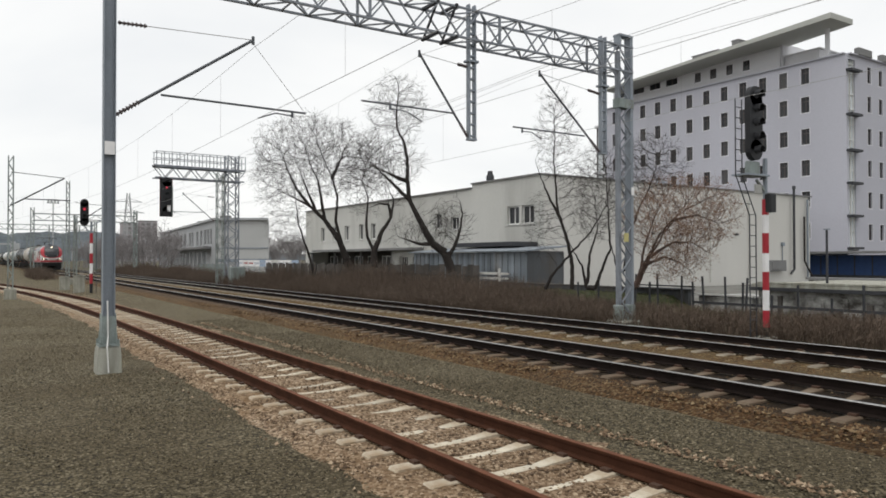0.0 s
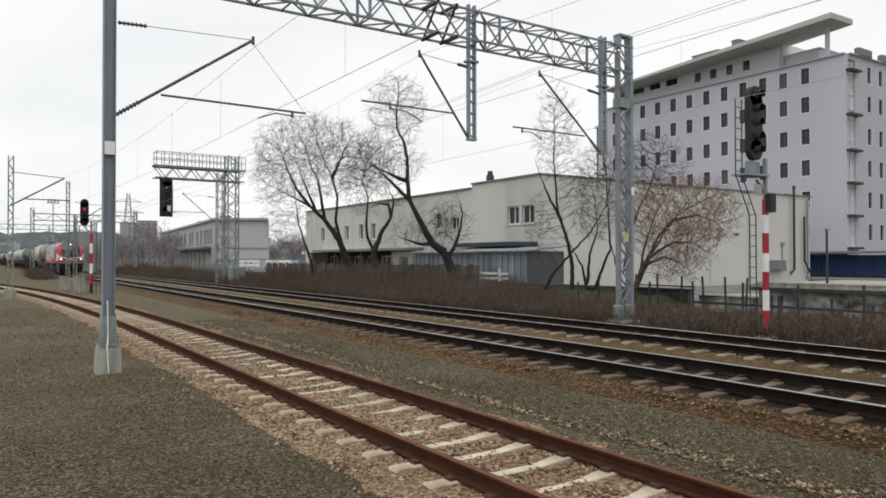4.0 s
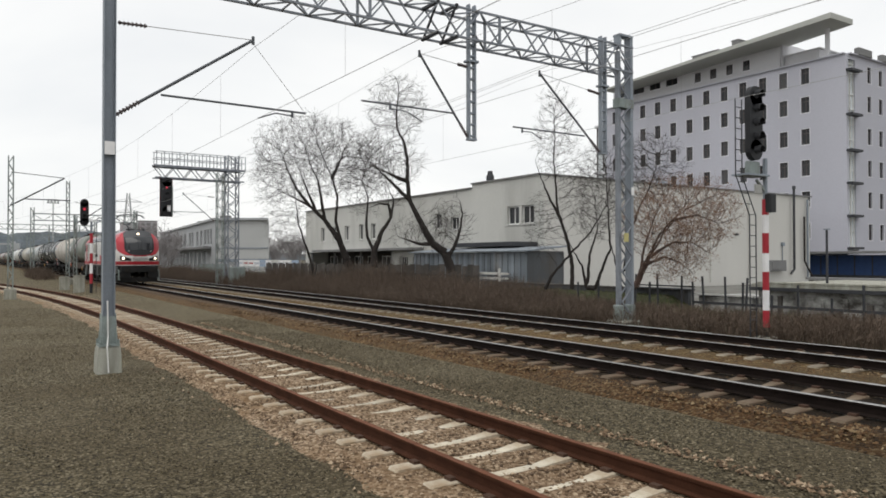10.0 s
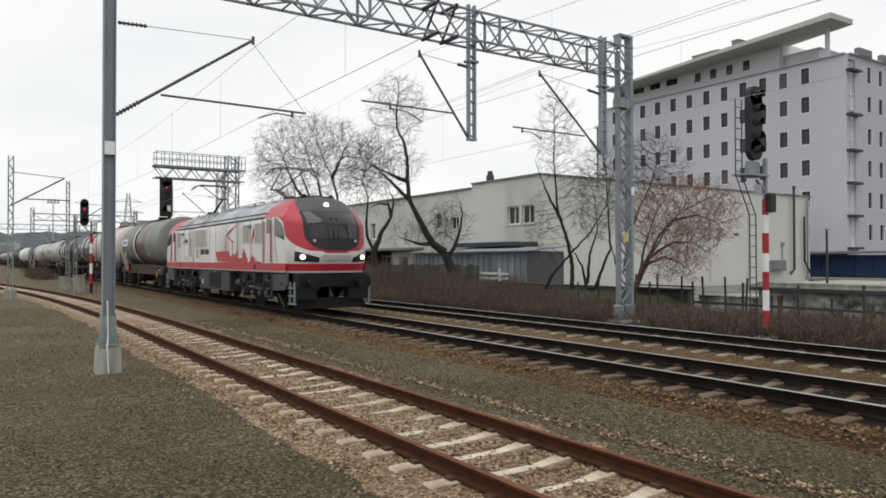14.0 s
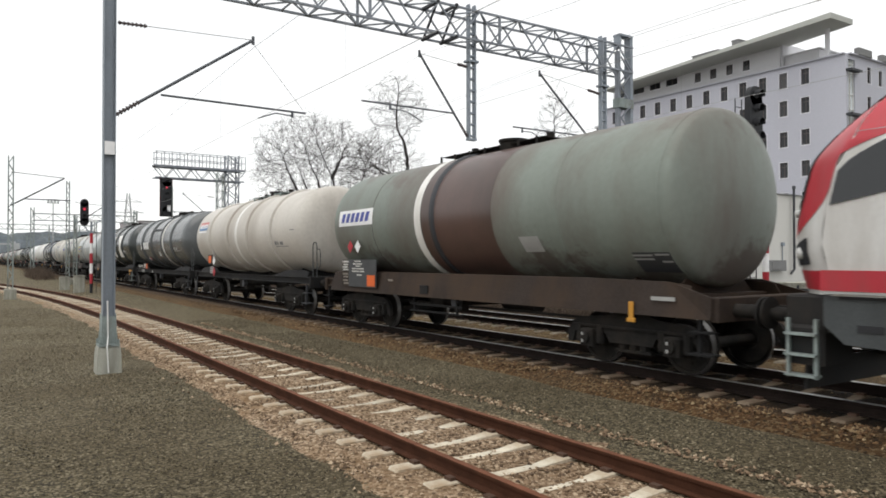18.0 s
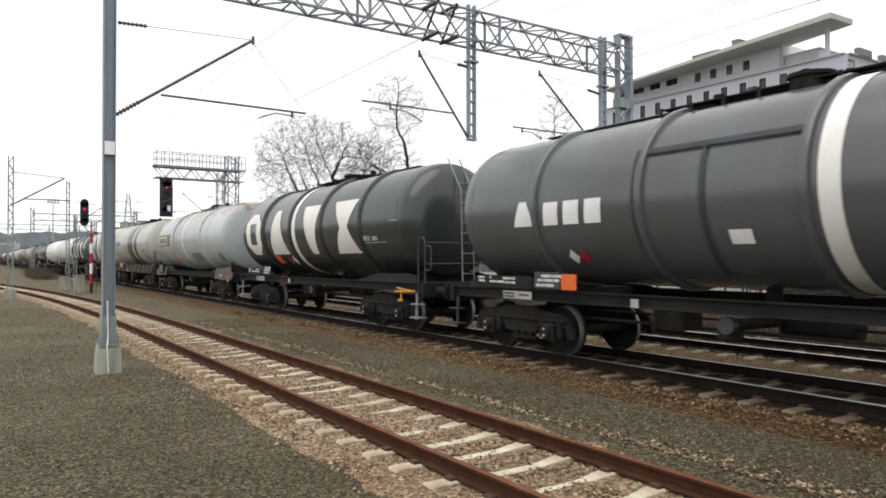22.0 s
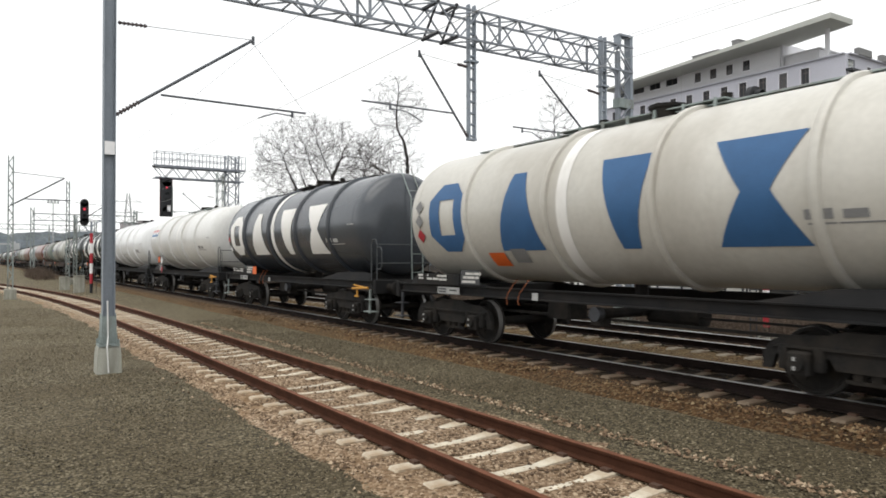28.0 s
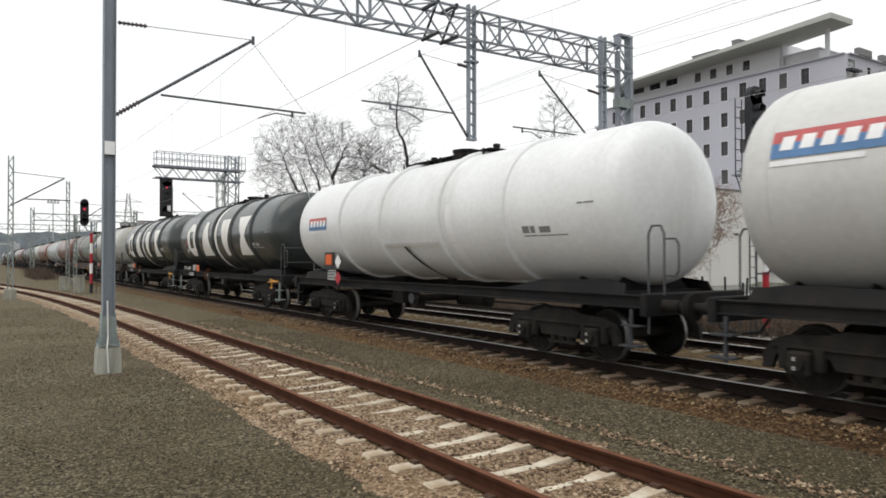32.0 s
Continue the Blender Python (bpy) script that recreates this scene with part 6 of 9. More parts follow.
M_gap = mat("panel_gap_grey", (0.12, 0.12, 0.118), 0.7, var=0.1)
M_skirt = mat("slate_cab_skirt", (0.05, 0.056, 0.058), 0.55, var=0.2, scale=1.2, dirt=(0.07, 0.06, 0.05), dirt_amount=0.3, streak=3)
M_brow = mat("dark_grey_cab_brow", (0.05, 0.052, 0.056), 0.45, var=0.12, scale=2.0)
M_grille = mat("roof_grille_grey", (0.3, 0.3, 0.265), 0.55, var=0.15, scale=2.0)
M_slate = mat("slate_grey_equipment_box", (0.026, 0.031, 0.032), 0.55, var=0.2, scale=1.2, dirt=(0.05, 0.042, 0.035), dirt_amount=0.25, streak=3)
M_vent = mat("vent_mesh_grey", (0.36, 0.35, 0.325), 0.6, var=0.12)
M_louvre = mat("louvre_beige", (0.42, 0.405, 0.36), 0.6, var=0.12)
M_screen = glass("black_windscreen", (0.012, 0.014, 0.017), 0.06)
M_lens = glass("lamp_lens", (0.5, 0.5, 0.48), 0.1)


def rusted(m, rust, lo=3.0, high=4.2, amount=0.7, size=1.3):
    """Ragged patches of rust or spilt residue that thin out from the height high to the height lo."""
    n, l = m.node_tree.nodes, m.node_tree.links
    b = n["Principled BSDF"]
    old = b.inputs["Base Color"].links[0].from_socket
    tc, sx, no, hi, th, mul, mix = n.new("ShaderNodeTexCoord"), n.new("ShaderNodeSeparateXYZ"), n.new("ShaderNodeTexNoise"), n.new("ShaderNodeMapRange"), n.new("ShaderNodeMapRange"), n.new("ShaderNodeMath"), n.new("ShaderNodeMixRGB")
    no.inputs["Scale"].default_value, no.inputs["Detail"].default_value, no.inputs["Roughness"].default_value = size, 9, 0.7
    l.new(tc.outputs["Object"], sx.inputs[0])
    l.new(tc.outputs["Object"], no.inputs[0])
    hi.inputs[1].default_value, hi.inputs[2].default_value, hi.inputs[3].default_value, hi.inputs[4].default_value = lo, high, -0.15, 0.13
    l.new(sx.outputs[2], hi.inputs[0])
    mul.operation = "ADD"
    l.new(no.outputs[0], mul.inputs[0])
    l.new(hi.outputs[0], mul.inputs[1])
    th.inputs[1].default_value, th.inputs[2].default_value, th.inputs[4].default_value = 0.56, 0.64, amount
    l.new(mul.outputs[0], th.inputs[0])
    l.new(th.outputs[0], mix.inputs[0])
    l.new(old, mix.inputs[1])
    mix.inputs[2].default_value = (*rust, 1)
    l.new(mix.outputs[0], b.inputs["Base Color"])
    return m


def tank_paint(name, color, dirt, amount, rough=0.32, var=0.08):
    return mat(name, color, rough, var=var, scale=0.55, fine=9, bump=0.02, dirt=dirt, dirt_amount=amount, streak=3.5, spec=0.65 if rough < 0.3 else (0.45 if rough < 0.4 else 0.25))


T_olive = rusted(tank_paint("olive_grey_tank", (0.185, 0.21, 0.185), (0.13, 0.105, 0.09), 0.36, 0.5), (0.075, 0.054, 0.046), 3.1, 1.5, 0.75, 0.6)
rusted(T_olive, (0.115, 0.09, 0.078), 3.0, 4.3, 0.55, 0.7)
T_brown = tank_paint("brown_tank_band", (0.095, 0.055, 0.046), (0.05, 0.035, 0.03), 0.3)
T_tar = tank_paint("tarry_band", (0.032, 0.026, 0.023), (0.05, 0.04, 0.035), 0.3)
T_cream = tank_paint("cream_tank", (0.495, 0.468, 0.426), (0.34, 0.305, 0.265), 0.26, 0.45)
T_grey = tank_paint("dark_grey_tank", (0.082, 0.09, 0.094), (0.066, 0.066, 0.065), 0.3, 0.24)
T_black = tank_paint("anthracite_tank", (0.027, 0.034, 0.034), (0.046, 0.045, 0.043), 0.25, 0.24)
T_navy = tank_paint("blue_black_tank", (0.045, 0.052, 0.062), (0.055, 0.058, 0.066), 0.25, 0.24)
T_pale = rusted(tank_paint("faded_pale_tank", (0.375, 0.405, 0.41), (0.31, 0.31, 0.3), 0.3), (0.25, 0.145, 0.105), 2.75, 4.2, 0.75, 1.6)
T_oxide = tank_paint("red_oxide_tank", (0.15, 0.058, 0.045), (0.09, 0.05, 0.042), 0.35)
T_putty = rusted(tank_paint("putty_grey_tank", (0.345, 0.35, 0.315), (0.2, 0.19, 0.165), 0.25), (0.16, 0.11, 0.075))
T_white = tank_paint("white_tank", (0.57, 0.57, 0.55), (0.42, 0.40, 0.37), 0.12)
T_bright = tank_paint("clean_white_tank", (0.68, 0.69, 0.69), (0.5, 0.5, 0.48), 0.12)
T_ivory = tank_paint("ivory_tank", (0.49, 0.475, 0.43), (0.34, 0.315, 0.27), 0.28)
M_band = mat("off_white_band", (0.72, 0.71, 0.68), 0.5, var=0.05, scale=1.2, dirt=(0.5, 0.48, 0.44), dirt_amount=0.12, streak=3)
M_logo_blue = mat("logo_blue", (0.03, 0.10, 0.23), 0.5, var=0.08)
M_fade_red = mat("faded_sign_red", (0.45, 0.10, 0.10), 0.5, var=0.15)
M_fade_blue = mat("faded_sign_blue", (0.09, 0.19, 0.36), 0.5, var=0.15)
M_logo_navy = mat("logo_navy", (0.05, 0.07, 0.3), 0.5, var=0.08)
M_frame_black = mat("wagon_frame_black", (0.011, 0.011, 0.0115), 0.75, var=0.25, scale=1.5, dirt=(0.026, 0.022, 0.019), dirt_amount=0.3, spec=0.2)
M_frame_brown = mat("wagon_frame_brown", (0.032, 0.024, 0.02), 0.8, var=0.3, scale=1.2, fine=25, dirt=(0.055, 0.035, 0.023), dirt_amount=0.45, streak=2, spec=0.2)
M_data = mat("data_panel_grey", (0.33, 0.33, 0.32), 0.6, var=0.12)
M_rail_grey = mat("dull_handrail", (0.06, 0.065, 0.068), 0.6, 0.2, var=0.15)
M_skirt_red = mat("faded_red_brown_skirt", (0.08, 0.05, 0.043), 0.7, var=0.2, scale=1.5, fine=20, dirt=(0.075, 0.066, 0.062), dirt_amount=0.4, streak=3)
M_text = mat("worn_white_lettering", (0.5, 0.49, 0.46), 0.7, var=0.25, scale=6, fine=40)
M_text_tan = mat("grimy_tan_lettering", (0.2, 0.175, 0.15), 0.8, var=0.25, scale=6, fine=40)
M_panel = mat("dark_data_panel", (0.045, 0.047, 0.05), 0.6, var=0.12)
M_tread = mat("bright_wheel_tread", (0.22, 0.215, 0.21), 0.5, 0.7, var=0.1)

M_seam = mat("dirty_weld_seam", (0.06, 0.05, 0.042), 0.8, var=0.2)

TANK_R, TANK_Z = 1.46, 2.80


def wheelset_mesh(r):
    g = Geo()
    for s in (-1, 1):
        y = s * 0.75
        g.lathe([(y - 0.07 * s, r + 0.025), (y - 0.045 * s, r + 0.025), (y - 0.035 * s, r), (y + 0.065 * s, r - 0.008), (y + 0.065 * s, r - 0.06), (y + 0.03 * s, r - 0.08), (y + 0.03 * s, 0.18), (y + 0.08 * s, 0.14), (y + 0.08 * s, 0.0)], n=28, axis="y", close=False)
    g.k = 1
    for s in (-1, 1):
        y = s * 0.75
        g.lathe([(y - 0.03 * s, r + 0.002), (y + 0.06 * s, r - 0.005), (y + 0.067 * s, r - 0.012)], n=28, axis="y", close=False)
    g.k = 0
    g.lathe([(-0.9, 0.09), (0.9, 0.09)], n=12, axis="y")
    for a in (0.3, 2.4, 4.5):
        for s in (-1, 1):
            g.tube((r * 0.6 * math.cos(a), s * 0.78, r * 0.6 * math.sin(a)), (r * 0.6 * math.cos(a), s * 0.8, r * 0.6 * math.sin(a)), 0.035, n=6)
    return g.mesh("wheelset", [M_iron, M_tread], 40)


WHEEL, LOCO_WHEEL = wheelset_mesh(0.46), wheelset_mesh(0.6)
wheels = []


def wheelset(parent, x, r, mesh):
    ob = part("wheelset", mesh, None, parent)
    ob.matrix_parent_inverse = Matrix.Translation((x, 0, r))
    wheels.append((ob, r))
    return ob


def bogie_mesh(base):
    """Sprung wagon bogie: side frames with axle boxes, springs, centre bolster and brake gear."""
    g = Geo()
    h = base / 2
    for s in (-1, 1):
        y = s * 1.02
        g.plate([(-h - 0.56, 0.34), (-h - 0.54, 0.56), (-h - 0.42, 0.72), (-h - 0.2, 0.8), (-0.6, 0.83), (-0.35, 0.9), (0.35, 0.9), (0.6, 0.83), (h + 0.2, 0.8), (h + 0.42, 0.72), (h + 0.54, 0.56), (h + 0.56, 0.34), (h + 0.42, 0.34), (h + 0.36, 0.54), (h - 0.36, 0.54), (0.46, 0.4), (-0.46, 0.4), (-h + 0.36, 0.54), (-h - 0.36, 0.54), (-h - 0.42, 0.34)], lambda u, v, w, y=y, s=s: (u, y + s * w, v), 0.09)
        for a in (-h, h):
            g.box((a, y + s * 0.1, 0.46), (0.3, 0.22, 0.3), ch=0.03)
            g.lathe([(y + s * 0.2, 0.11), (y + s * 0.27, 0.11), (y + s * 0.28, 0.0)], (a, 0, 0.46), 12, "y", close=False)
            for o in (-0.24, 0.24):
                g.lathe([(0.36, 0.07), (0.44, 0.085), (0.52, 0.07), (0.6, 0.085), (0.68, 0.07)], (a + o, y + s * 0.08, 0), 8, "z")
        g.bar((-0.75, s * 0.6, 0.35), (0.75, s * 0.6, 0.35), 0.08)
        for o in (-0.22, 0.0, 0.22):
            g.lathe([(0.3, 0.075), (0.36, 0.09), (0.42, 0.075), (0.48, 0.09), (0.54, 0.075)], (o, s * 1.0, 0), 8, "z")
        g.bar((-0.38, s * 1.0, 0.28), (0.38, s * 1.0, 0.28), 0.1, 0.05)
        for o in (-0.4, 0.4):
            g.bar((o, s * 0.85, 0.8), (o * 1.15, s * 0.8, 0.25), 0.05)
            g.box((o * 1.08, s * 0.76, 0.45), (0.06, 0.1, 0.3))
        g.bar((-h - 0.4, s * 1.14, 0.66), (h + 0.4, s * 1.14, 0.66), 0.035)
    g.box((0, 0, 0.78), (0.5, 2.1, 0.16))
    g.box((-h + 0.62, 0, 0.45), (0.1, 1.7, 0.1))
    g.box((h - 0.62, 0, 0.45), (0.1, 1.7, 0.1))
    k = g.k
    g.k = 1
    for s in (-1, 1):
        for a in (-h, h):
            for dz in (0.06, -0.06):
                g.box((a, s * 1.305, 0.46 + dz), (0.035, 0.012, 0.05))
    return g.mesh("bogie", [M_iron, M_data], 35)


BOGIE = bogie_mesh(1.8)


def buffer_mesh():
    g = Geo().lathe([(0, 0.17), (0.03, 0.17), (0.03, 0.1), (0.38, 0.1), (0.38, 0.075), (0.55, 0.075), (0.55, 0.22), (0.585, 0.225), (0.6, 0.15), (0.605, 0.0)], n=18, close=False)
    return g.mesh("buffer", M_iron, 40)


BUFFER = buffer_mesh()


def on_tank(x, z, lift=0.0, side=-1):
    """The point on the tank's flank at height z."""
    dz = max(-TANK_R * 0.98, min(TANK_R * 0.98, z - TANK_Z))
    a = math.asin(dz / TANK_R)
    r = TANK_R + lift
    return (x, side * r * math.cos(a), TANK_Z + r * math.sin(a))


def tank_patch(g, outline, lift, steps=10):
    """A plain painted shape lying on the flank: outline of (x, z); cut into strips so that it follows the curve."""
    zs = [z for _, z in outline]
    lo, hi = min(zs), max(zs)
    cuts = [lo + (hi - lo) * i / steps for i in range(steps + 1)]

    def span(z):
        xs = []
        for (x0, z0), (x1, z1) in zip(outline, outline[1:] + outline[:1]):
            if abs(z1 - z0) < 1e-9:
                continue
            t = (z - z0) / (z1 - z0)
            if -1e-6 <= t <= 1 + 1e-6:
                xs.append(x0 + (x1 - x0) * t)
        return min(xs), max(xs)
    rows = [span(min(hi - 1e-4, max(lo + 1e-4, z))) for z in cuts]
    for side in (-1,):
        for (a, b), (c, d), z0, z1 in zip(rows, rows[1:], cuts, cuts[1:]):
            g.add([on_tank(a, z0, lift), on_tank(b, z0, lift), on_tank(d, z1, lift), on_tank(c, z1, lift)], [(0, 1, 2, 3)])
    return g


def rect(x0, z0, x1, z1, lean=0.0):
    return [(x0, z0), (x1, z0), (x1 + lean, z1), (x0 + lean, z1)]


def diamond(x, z, d):
    return [(x, z - d), (x + d, z), (x, z + d), (x - d, z)]


def text_rows(w, x, y, rows, high, material, words):
    """Unreadable lettering as rows of plain bars: rows of (z, start, length)."""
    g = Geo()
    for j, (z, a, wd) in enumerate(rows):
        for i in range(words):
            k = 0.16 if (i + j) % 2 else 0.05
            p, q = a + wd * i / words, a + wd * (i + 1) / words - wd * k / words
            g.box((x + (p + q) / 2, y, z), (q - p, 0.004, high))
    return part("text_block", g, material, w, kind="stuff")


def tank_wagon(L, paint, frame_mat, label, bands=(), rings=(), band_at=None, brown=None, ends=None, art=None, plate=1, ladder="end", plat=True, skirt=False, deep=False, at=0.4, flank=None, trim=(0.0, 0.0), flat=None):
    """A four-axle tank wagon of length L over the buffers, centred on its own origin, front towards +x."""
    w = thing("tank_wagon", Matrix.Identity(4), label, "tank wagon", "tank wagons")
    H = L / 2 - 0.86
    R = TANK_R
    n = 48
    dish = [(H, 0.0), (H - 0.008, R * 0.25), (H - 0.03, R * 0.48), (H - 0.075, R * 0.68), (H - 0.135, R * 0.82), (H - 0.2, R * 0.91), (H - 0.28, R * 0.965), (H - 0.37, R * 0.992), (H - 0.46, R)]
    if deep:
        dish = [(H - 0.09 - (H - x) * 1.5, r) for x, r in dish]
    else:
        dish = [(H - (H - x) * 1.4, r) for x, r in dish]
    prof = [(-x + trim[1], r) for x, r in dish] + [(x - trim[0], r) for x, r in reversed(dish)]
    if flat:
        # sharp knuckle and shallow dish at the front end
        prof = prof[:len(dish)] + [(flat + o, R * k) for o, k in ((0, 1.0), (0.09, 0.996), (0.15, 0.98), (0.19, 0.95), (0.24, 0.88), (0.3, 0.75), (0.37, 0.52), (0.42, 0.26), (0.435, 0.0))]
    g = Geo()
    g.lathe([(x, max(r, 0.001)) for x, r in prof], (0, 0, TANK_Z), n, close=False)
    tank = part("tank", g, paint, w, smooth=35)
    seam = M_seam if paint in (T_olive, T_putty, T_pale) else paint
    if brown:
        part("painted_band", Geo().lathe([(brown[0], R + 0.004), (brown[1], R + 0.004)], (0, 0, TANK_Z), n, close=False), brown[2], tank, smooth=35)
    for x in rings:
        part("stiffening_ring", Geo().lathe([(x - 0.075, R), (x - 0.06, R + 0.055), (x - 0.03, R + 0.075), (x + 0.03, R + 0.075), (x + 0.06, R + 0.055), (x + 0.075, R)], (0, 0, TANK_Z), n, close=False), paint, tank, smooth=35)
    if band_at is not None:
        part("white_band", Geo().lathe([(band_at - 0.14, R + 0.008), (band_at + 0.14, R + 0.008)], (0, 0, TANK_Z), n, close=False), M_band, tank, "off-white painted hoop", smooth=35)
    part("weld_seam", Geo().lathe([((flat - 2.3 if flat else H - trim[0] - 0.74) + o, R + q) for o, q in ((0, 0.002), (0.01, 0.008), (0.02, 0.002))], (0, 0, TANK_Z), n, close=False), seam, tank, smooth=35)
    part("weld_seam", Geo().lathe([((-3.45 if flat else -H + trim[1] + 0.72) + o, R + q) for o, q in ((0, 0.002), (0.01, 0.008), (0.02, 0.002))], (0, 0, TANK_Z), n, close=False), seam, tank, smooth=35)
    if flat:
        for x in (flat - 2.32, flat - 0.03):
            part("weld_bead", Geo().lathe([(x, R + 0.001), (x + 0.012, R + 0.012), (x + 0.035, R + 0.012), (x + 0.05, R + 0.001)], (0, 0, TANK_Z), n, close=False), paint, tank, smooth=20)
    # underframe
    F = L / 2 - 0.62
    for s in (-1, 1):
        q = F - 0.08
        u = Geo().plate([(1.14, 1.02), (1.27, 1.02), (1.27, 1.04), (1.2, 1.05), (1.2, 1.2), (1.27, 1.21), (1.27, 1.23), (1.14, 1.23)], lambda a, b, c, s=s, q=q: (c - q, s * a, b), 2 * q)
        part("side_sill", u, frame_mat, w)
        part("headstock", Geo().box((s * F, 0, 1.08), (0.14, 2.6, 0.36), ch=0.02), frame_mat, w)
        part("bolster", Geo().box((s * (F - 1.9), 0, 1.135), (2.4, 2.26, 0.25)), frame_mat, w)
        cr = Geo()
        for i in range(5):
            x = s * (H - 0.7 - 0.25 * i)
            cr.plate([(-1.1, 1.2), (1.1, 1.2), (0.72, 1.5), (0.5, 1.42), (0, 1.35), (-0.5, 1.42), (-0.72, 1.5)], lambda a, b, c, x=x: (x + c, a, b), 0.03) if i in (0, 4) else None
        part("cradle", cr, frame_mat, w)
    if skirt == "ends":
        for s in (-1, 1):
            for e in (-1, 1):
                k = Geo().plate([(e * (H - 2.05), 0.97), (e * (H + 0.12), 0.93), (e * (H + 0.42), 1.05), (e * (H + 0.42), 1.2), (e * (H + 0.1), 1.3), (e * (H - 0.05), 1.52), (e * (H - 0.4), 1.47), (e * (H - 1.85), 1.42), (e * (H - 2.0), 1.34)], lambda a, b, c, s=s: (a, s * (1.3 - 0.16 * (b - 1.0) + c), b), 0.04)
                part("end_skirt", k, M_skirt_red, w, "faded red-brown end skirt")
                part("jacking_block", Geo().box((e * (H + 0.02), s * 1.16, 1.55), (0.16, 0.16, 0.24), ch=0.015), M_frame_black, w)
        for e in (-1, 1):
            tr = Geo().plate([(-1.12, 1.24), (1.12, 1.24), (1.12, 1.6), (0.8, 1.48), (0.4, 1.4), (0, 1.37), (-0.4, 1.4), (-0.8, 1.48), (-1.12, 1.6)], lambda a, b, c, e=e: (e * (H + 0.12 + c), a, b), 0.1)
            part("end_cradle", tr, M_frame_black, w)
        part("sill_plate", Geo().box((H - 1.15, -1.335, 1.13), (0.34, 0.014, 0.09)), M_data, w)
        part("handbrake_lever", Geo().box((H - 0.02, -1.37, 1.02), (0.07, 0.03, 0.22), ch=0.01).box((H - 0.02, -1.37, 0.92), (0.15, 0.04, 0.07), ch=0.01), M_lever, w, "yellow brake lever")
    elif skirt:
        for s in (-1, 1):
            edge = [(H + 0.22, 0.93), (H + 0.22, 1.25), (H - 0.6, 1.46), (H - 2.4, 1.49), (-H + 2.6, 1.48)] if flat else [(H - 0.2, 0.98), (H - 0.05, 1.5), (H - 2.6, 1.47), (-H + 2.6, 1.47)]
            back = (-H + 0.3, 1.46) if flat else (-H + 0.05, 1.5)
            k = Geo().plate([(-H + 0.2, 0.92 if flat else 0.98), *edge, back], lambda a, b, c, s=s: (a, s * (1.31 - 0.5 * max(0.0, b - 1.22) + c), b), 0.04)
            part("side_skirt", k, frame_mat, w)
            for i in range(0 if flat else 9):
                x = -H + 0.8 + i * (2 * H - 1.6) / 8
                part("skirt_rib", Geo().bar((x, s * 1.36, 1.0), (x, s * 1.24, 1.45), 0.05), frame_mat, w)
    for s in (-1, 1):
        for e in (-1, 1):
            # long low saddle, leaning in from the sill to the tank, tapered towards the middle
            sk = Geo().plate([(e * (H - 3.5), 1.22), (e * (H - 0.25), 1.22), (e * (H - 0.3), 1.4), (e * (H - 0.8), 1.46), (e * (H - 2.4), 1.43), (e * (H - 3.0), 1.3)], lambda a, b, c, s=s: (a, s * (1.15 - 0.45 * (b - 1.22) + c), b), 0.03)
            part("saddle", sk, frame_mat, w)
    for e in (-1, 1):
        b = part("bogie", BOGIE, None, w)
        bx = e * (L / 2 - (2.35 if flat and skirt is True and e > 0 else 2.75))
        b.location = (bx, 0, 0)
        for a in (-0.9, 0.9):
            wheelset(w, bx + a, 0.46, WHEEL)
        for s in (-1, 1):
            bu = part("buffer", BUFFER, None, w)
            bu.matrix_basis = pose(e * (L / 2 - 0.6), s * 0.875, 1.06, 0, 0, 0 if e > 0 else 180)
        part("drawhook", Geo().box((e * (L / 2 - 0.35), 0, 1.05), (0.5, 0.08, 0.12)).tube((e * (L / 2 - 0.15), 0, 1.05), (e * (L / 2), 0, 0.8), 0.03), M_iron, w)
        part("brake_hose", Geo().pipe([(e * (L / 2 - 0.55), 0.35, 0.95), (e * (L / 2 - 0.35), 0.35, 0.65), (e * (L / 2 - 0.05), 0.3, 0.6)], 0.028), M_black, w)
        part("cross_step", Geo().box((e * (L / 2 - 0.82), -1.28, 0.42), (0.4, 0.25, 0.03)).box((e * (L / 2 - 0.82), -1.28, 0.74), (0.36, 0.2, 0.025)).bar((e * (L / 2 - 0.86), -1.28, 1.0), (e * (L / 2 - 0.86), -1.3, 0.36), 0.05), M_frame_black if flat else (M_galv2 if paint in (T_black, T_navy) else M_dark), w)
    # brake gear and valves under the tank
    v = Geo()
    v.lathe([(-0.9, 0.0), (-0.9, 0.2), (0.2, 0.2), (0.2, 0.0)], (0.9, 0.3, 0.82), 14)
    v.box((-1.3, -0.6, 0.85), (0.6, 0.5, 0.35), ch=0.03)
    v.box((-0.1, -0.95, 0.8), (0.3, 0.25, 0.3), ch=0.03)
    v.tube((0, -1.2, 0.86), (0, 1.2, 0.86), 0.09, n=12)
    v.tube((0, 0, 1.35), (0, 0, 0.8), 0.12, n=12)
    v.bar((-L / 2 + 3.2, -0.4, 0.7), (L / 2 - 3.2, -0.4, 0.7), 0.05)
    v.bar((-L / 2 + 3.2, 0.2, 0.8), (L / 2 - 3.2, 0.2, 0.8), 0.04)
    part("valve_gear", v, M_iron, w)
    part("outlet_cap", Geo().lathe([(-1.22, 0.0), (-1.22, 0.13), (-1.08, 0.13), (-1.08, 0.0)], (0, 0, 0.86), 12, "y"), M_dark, w)
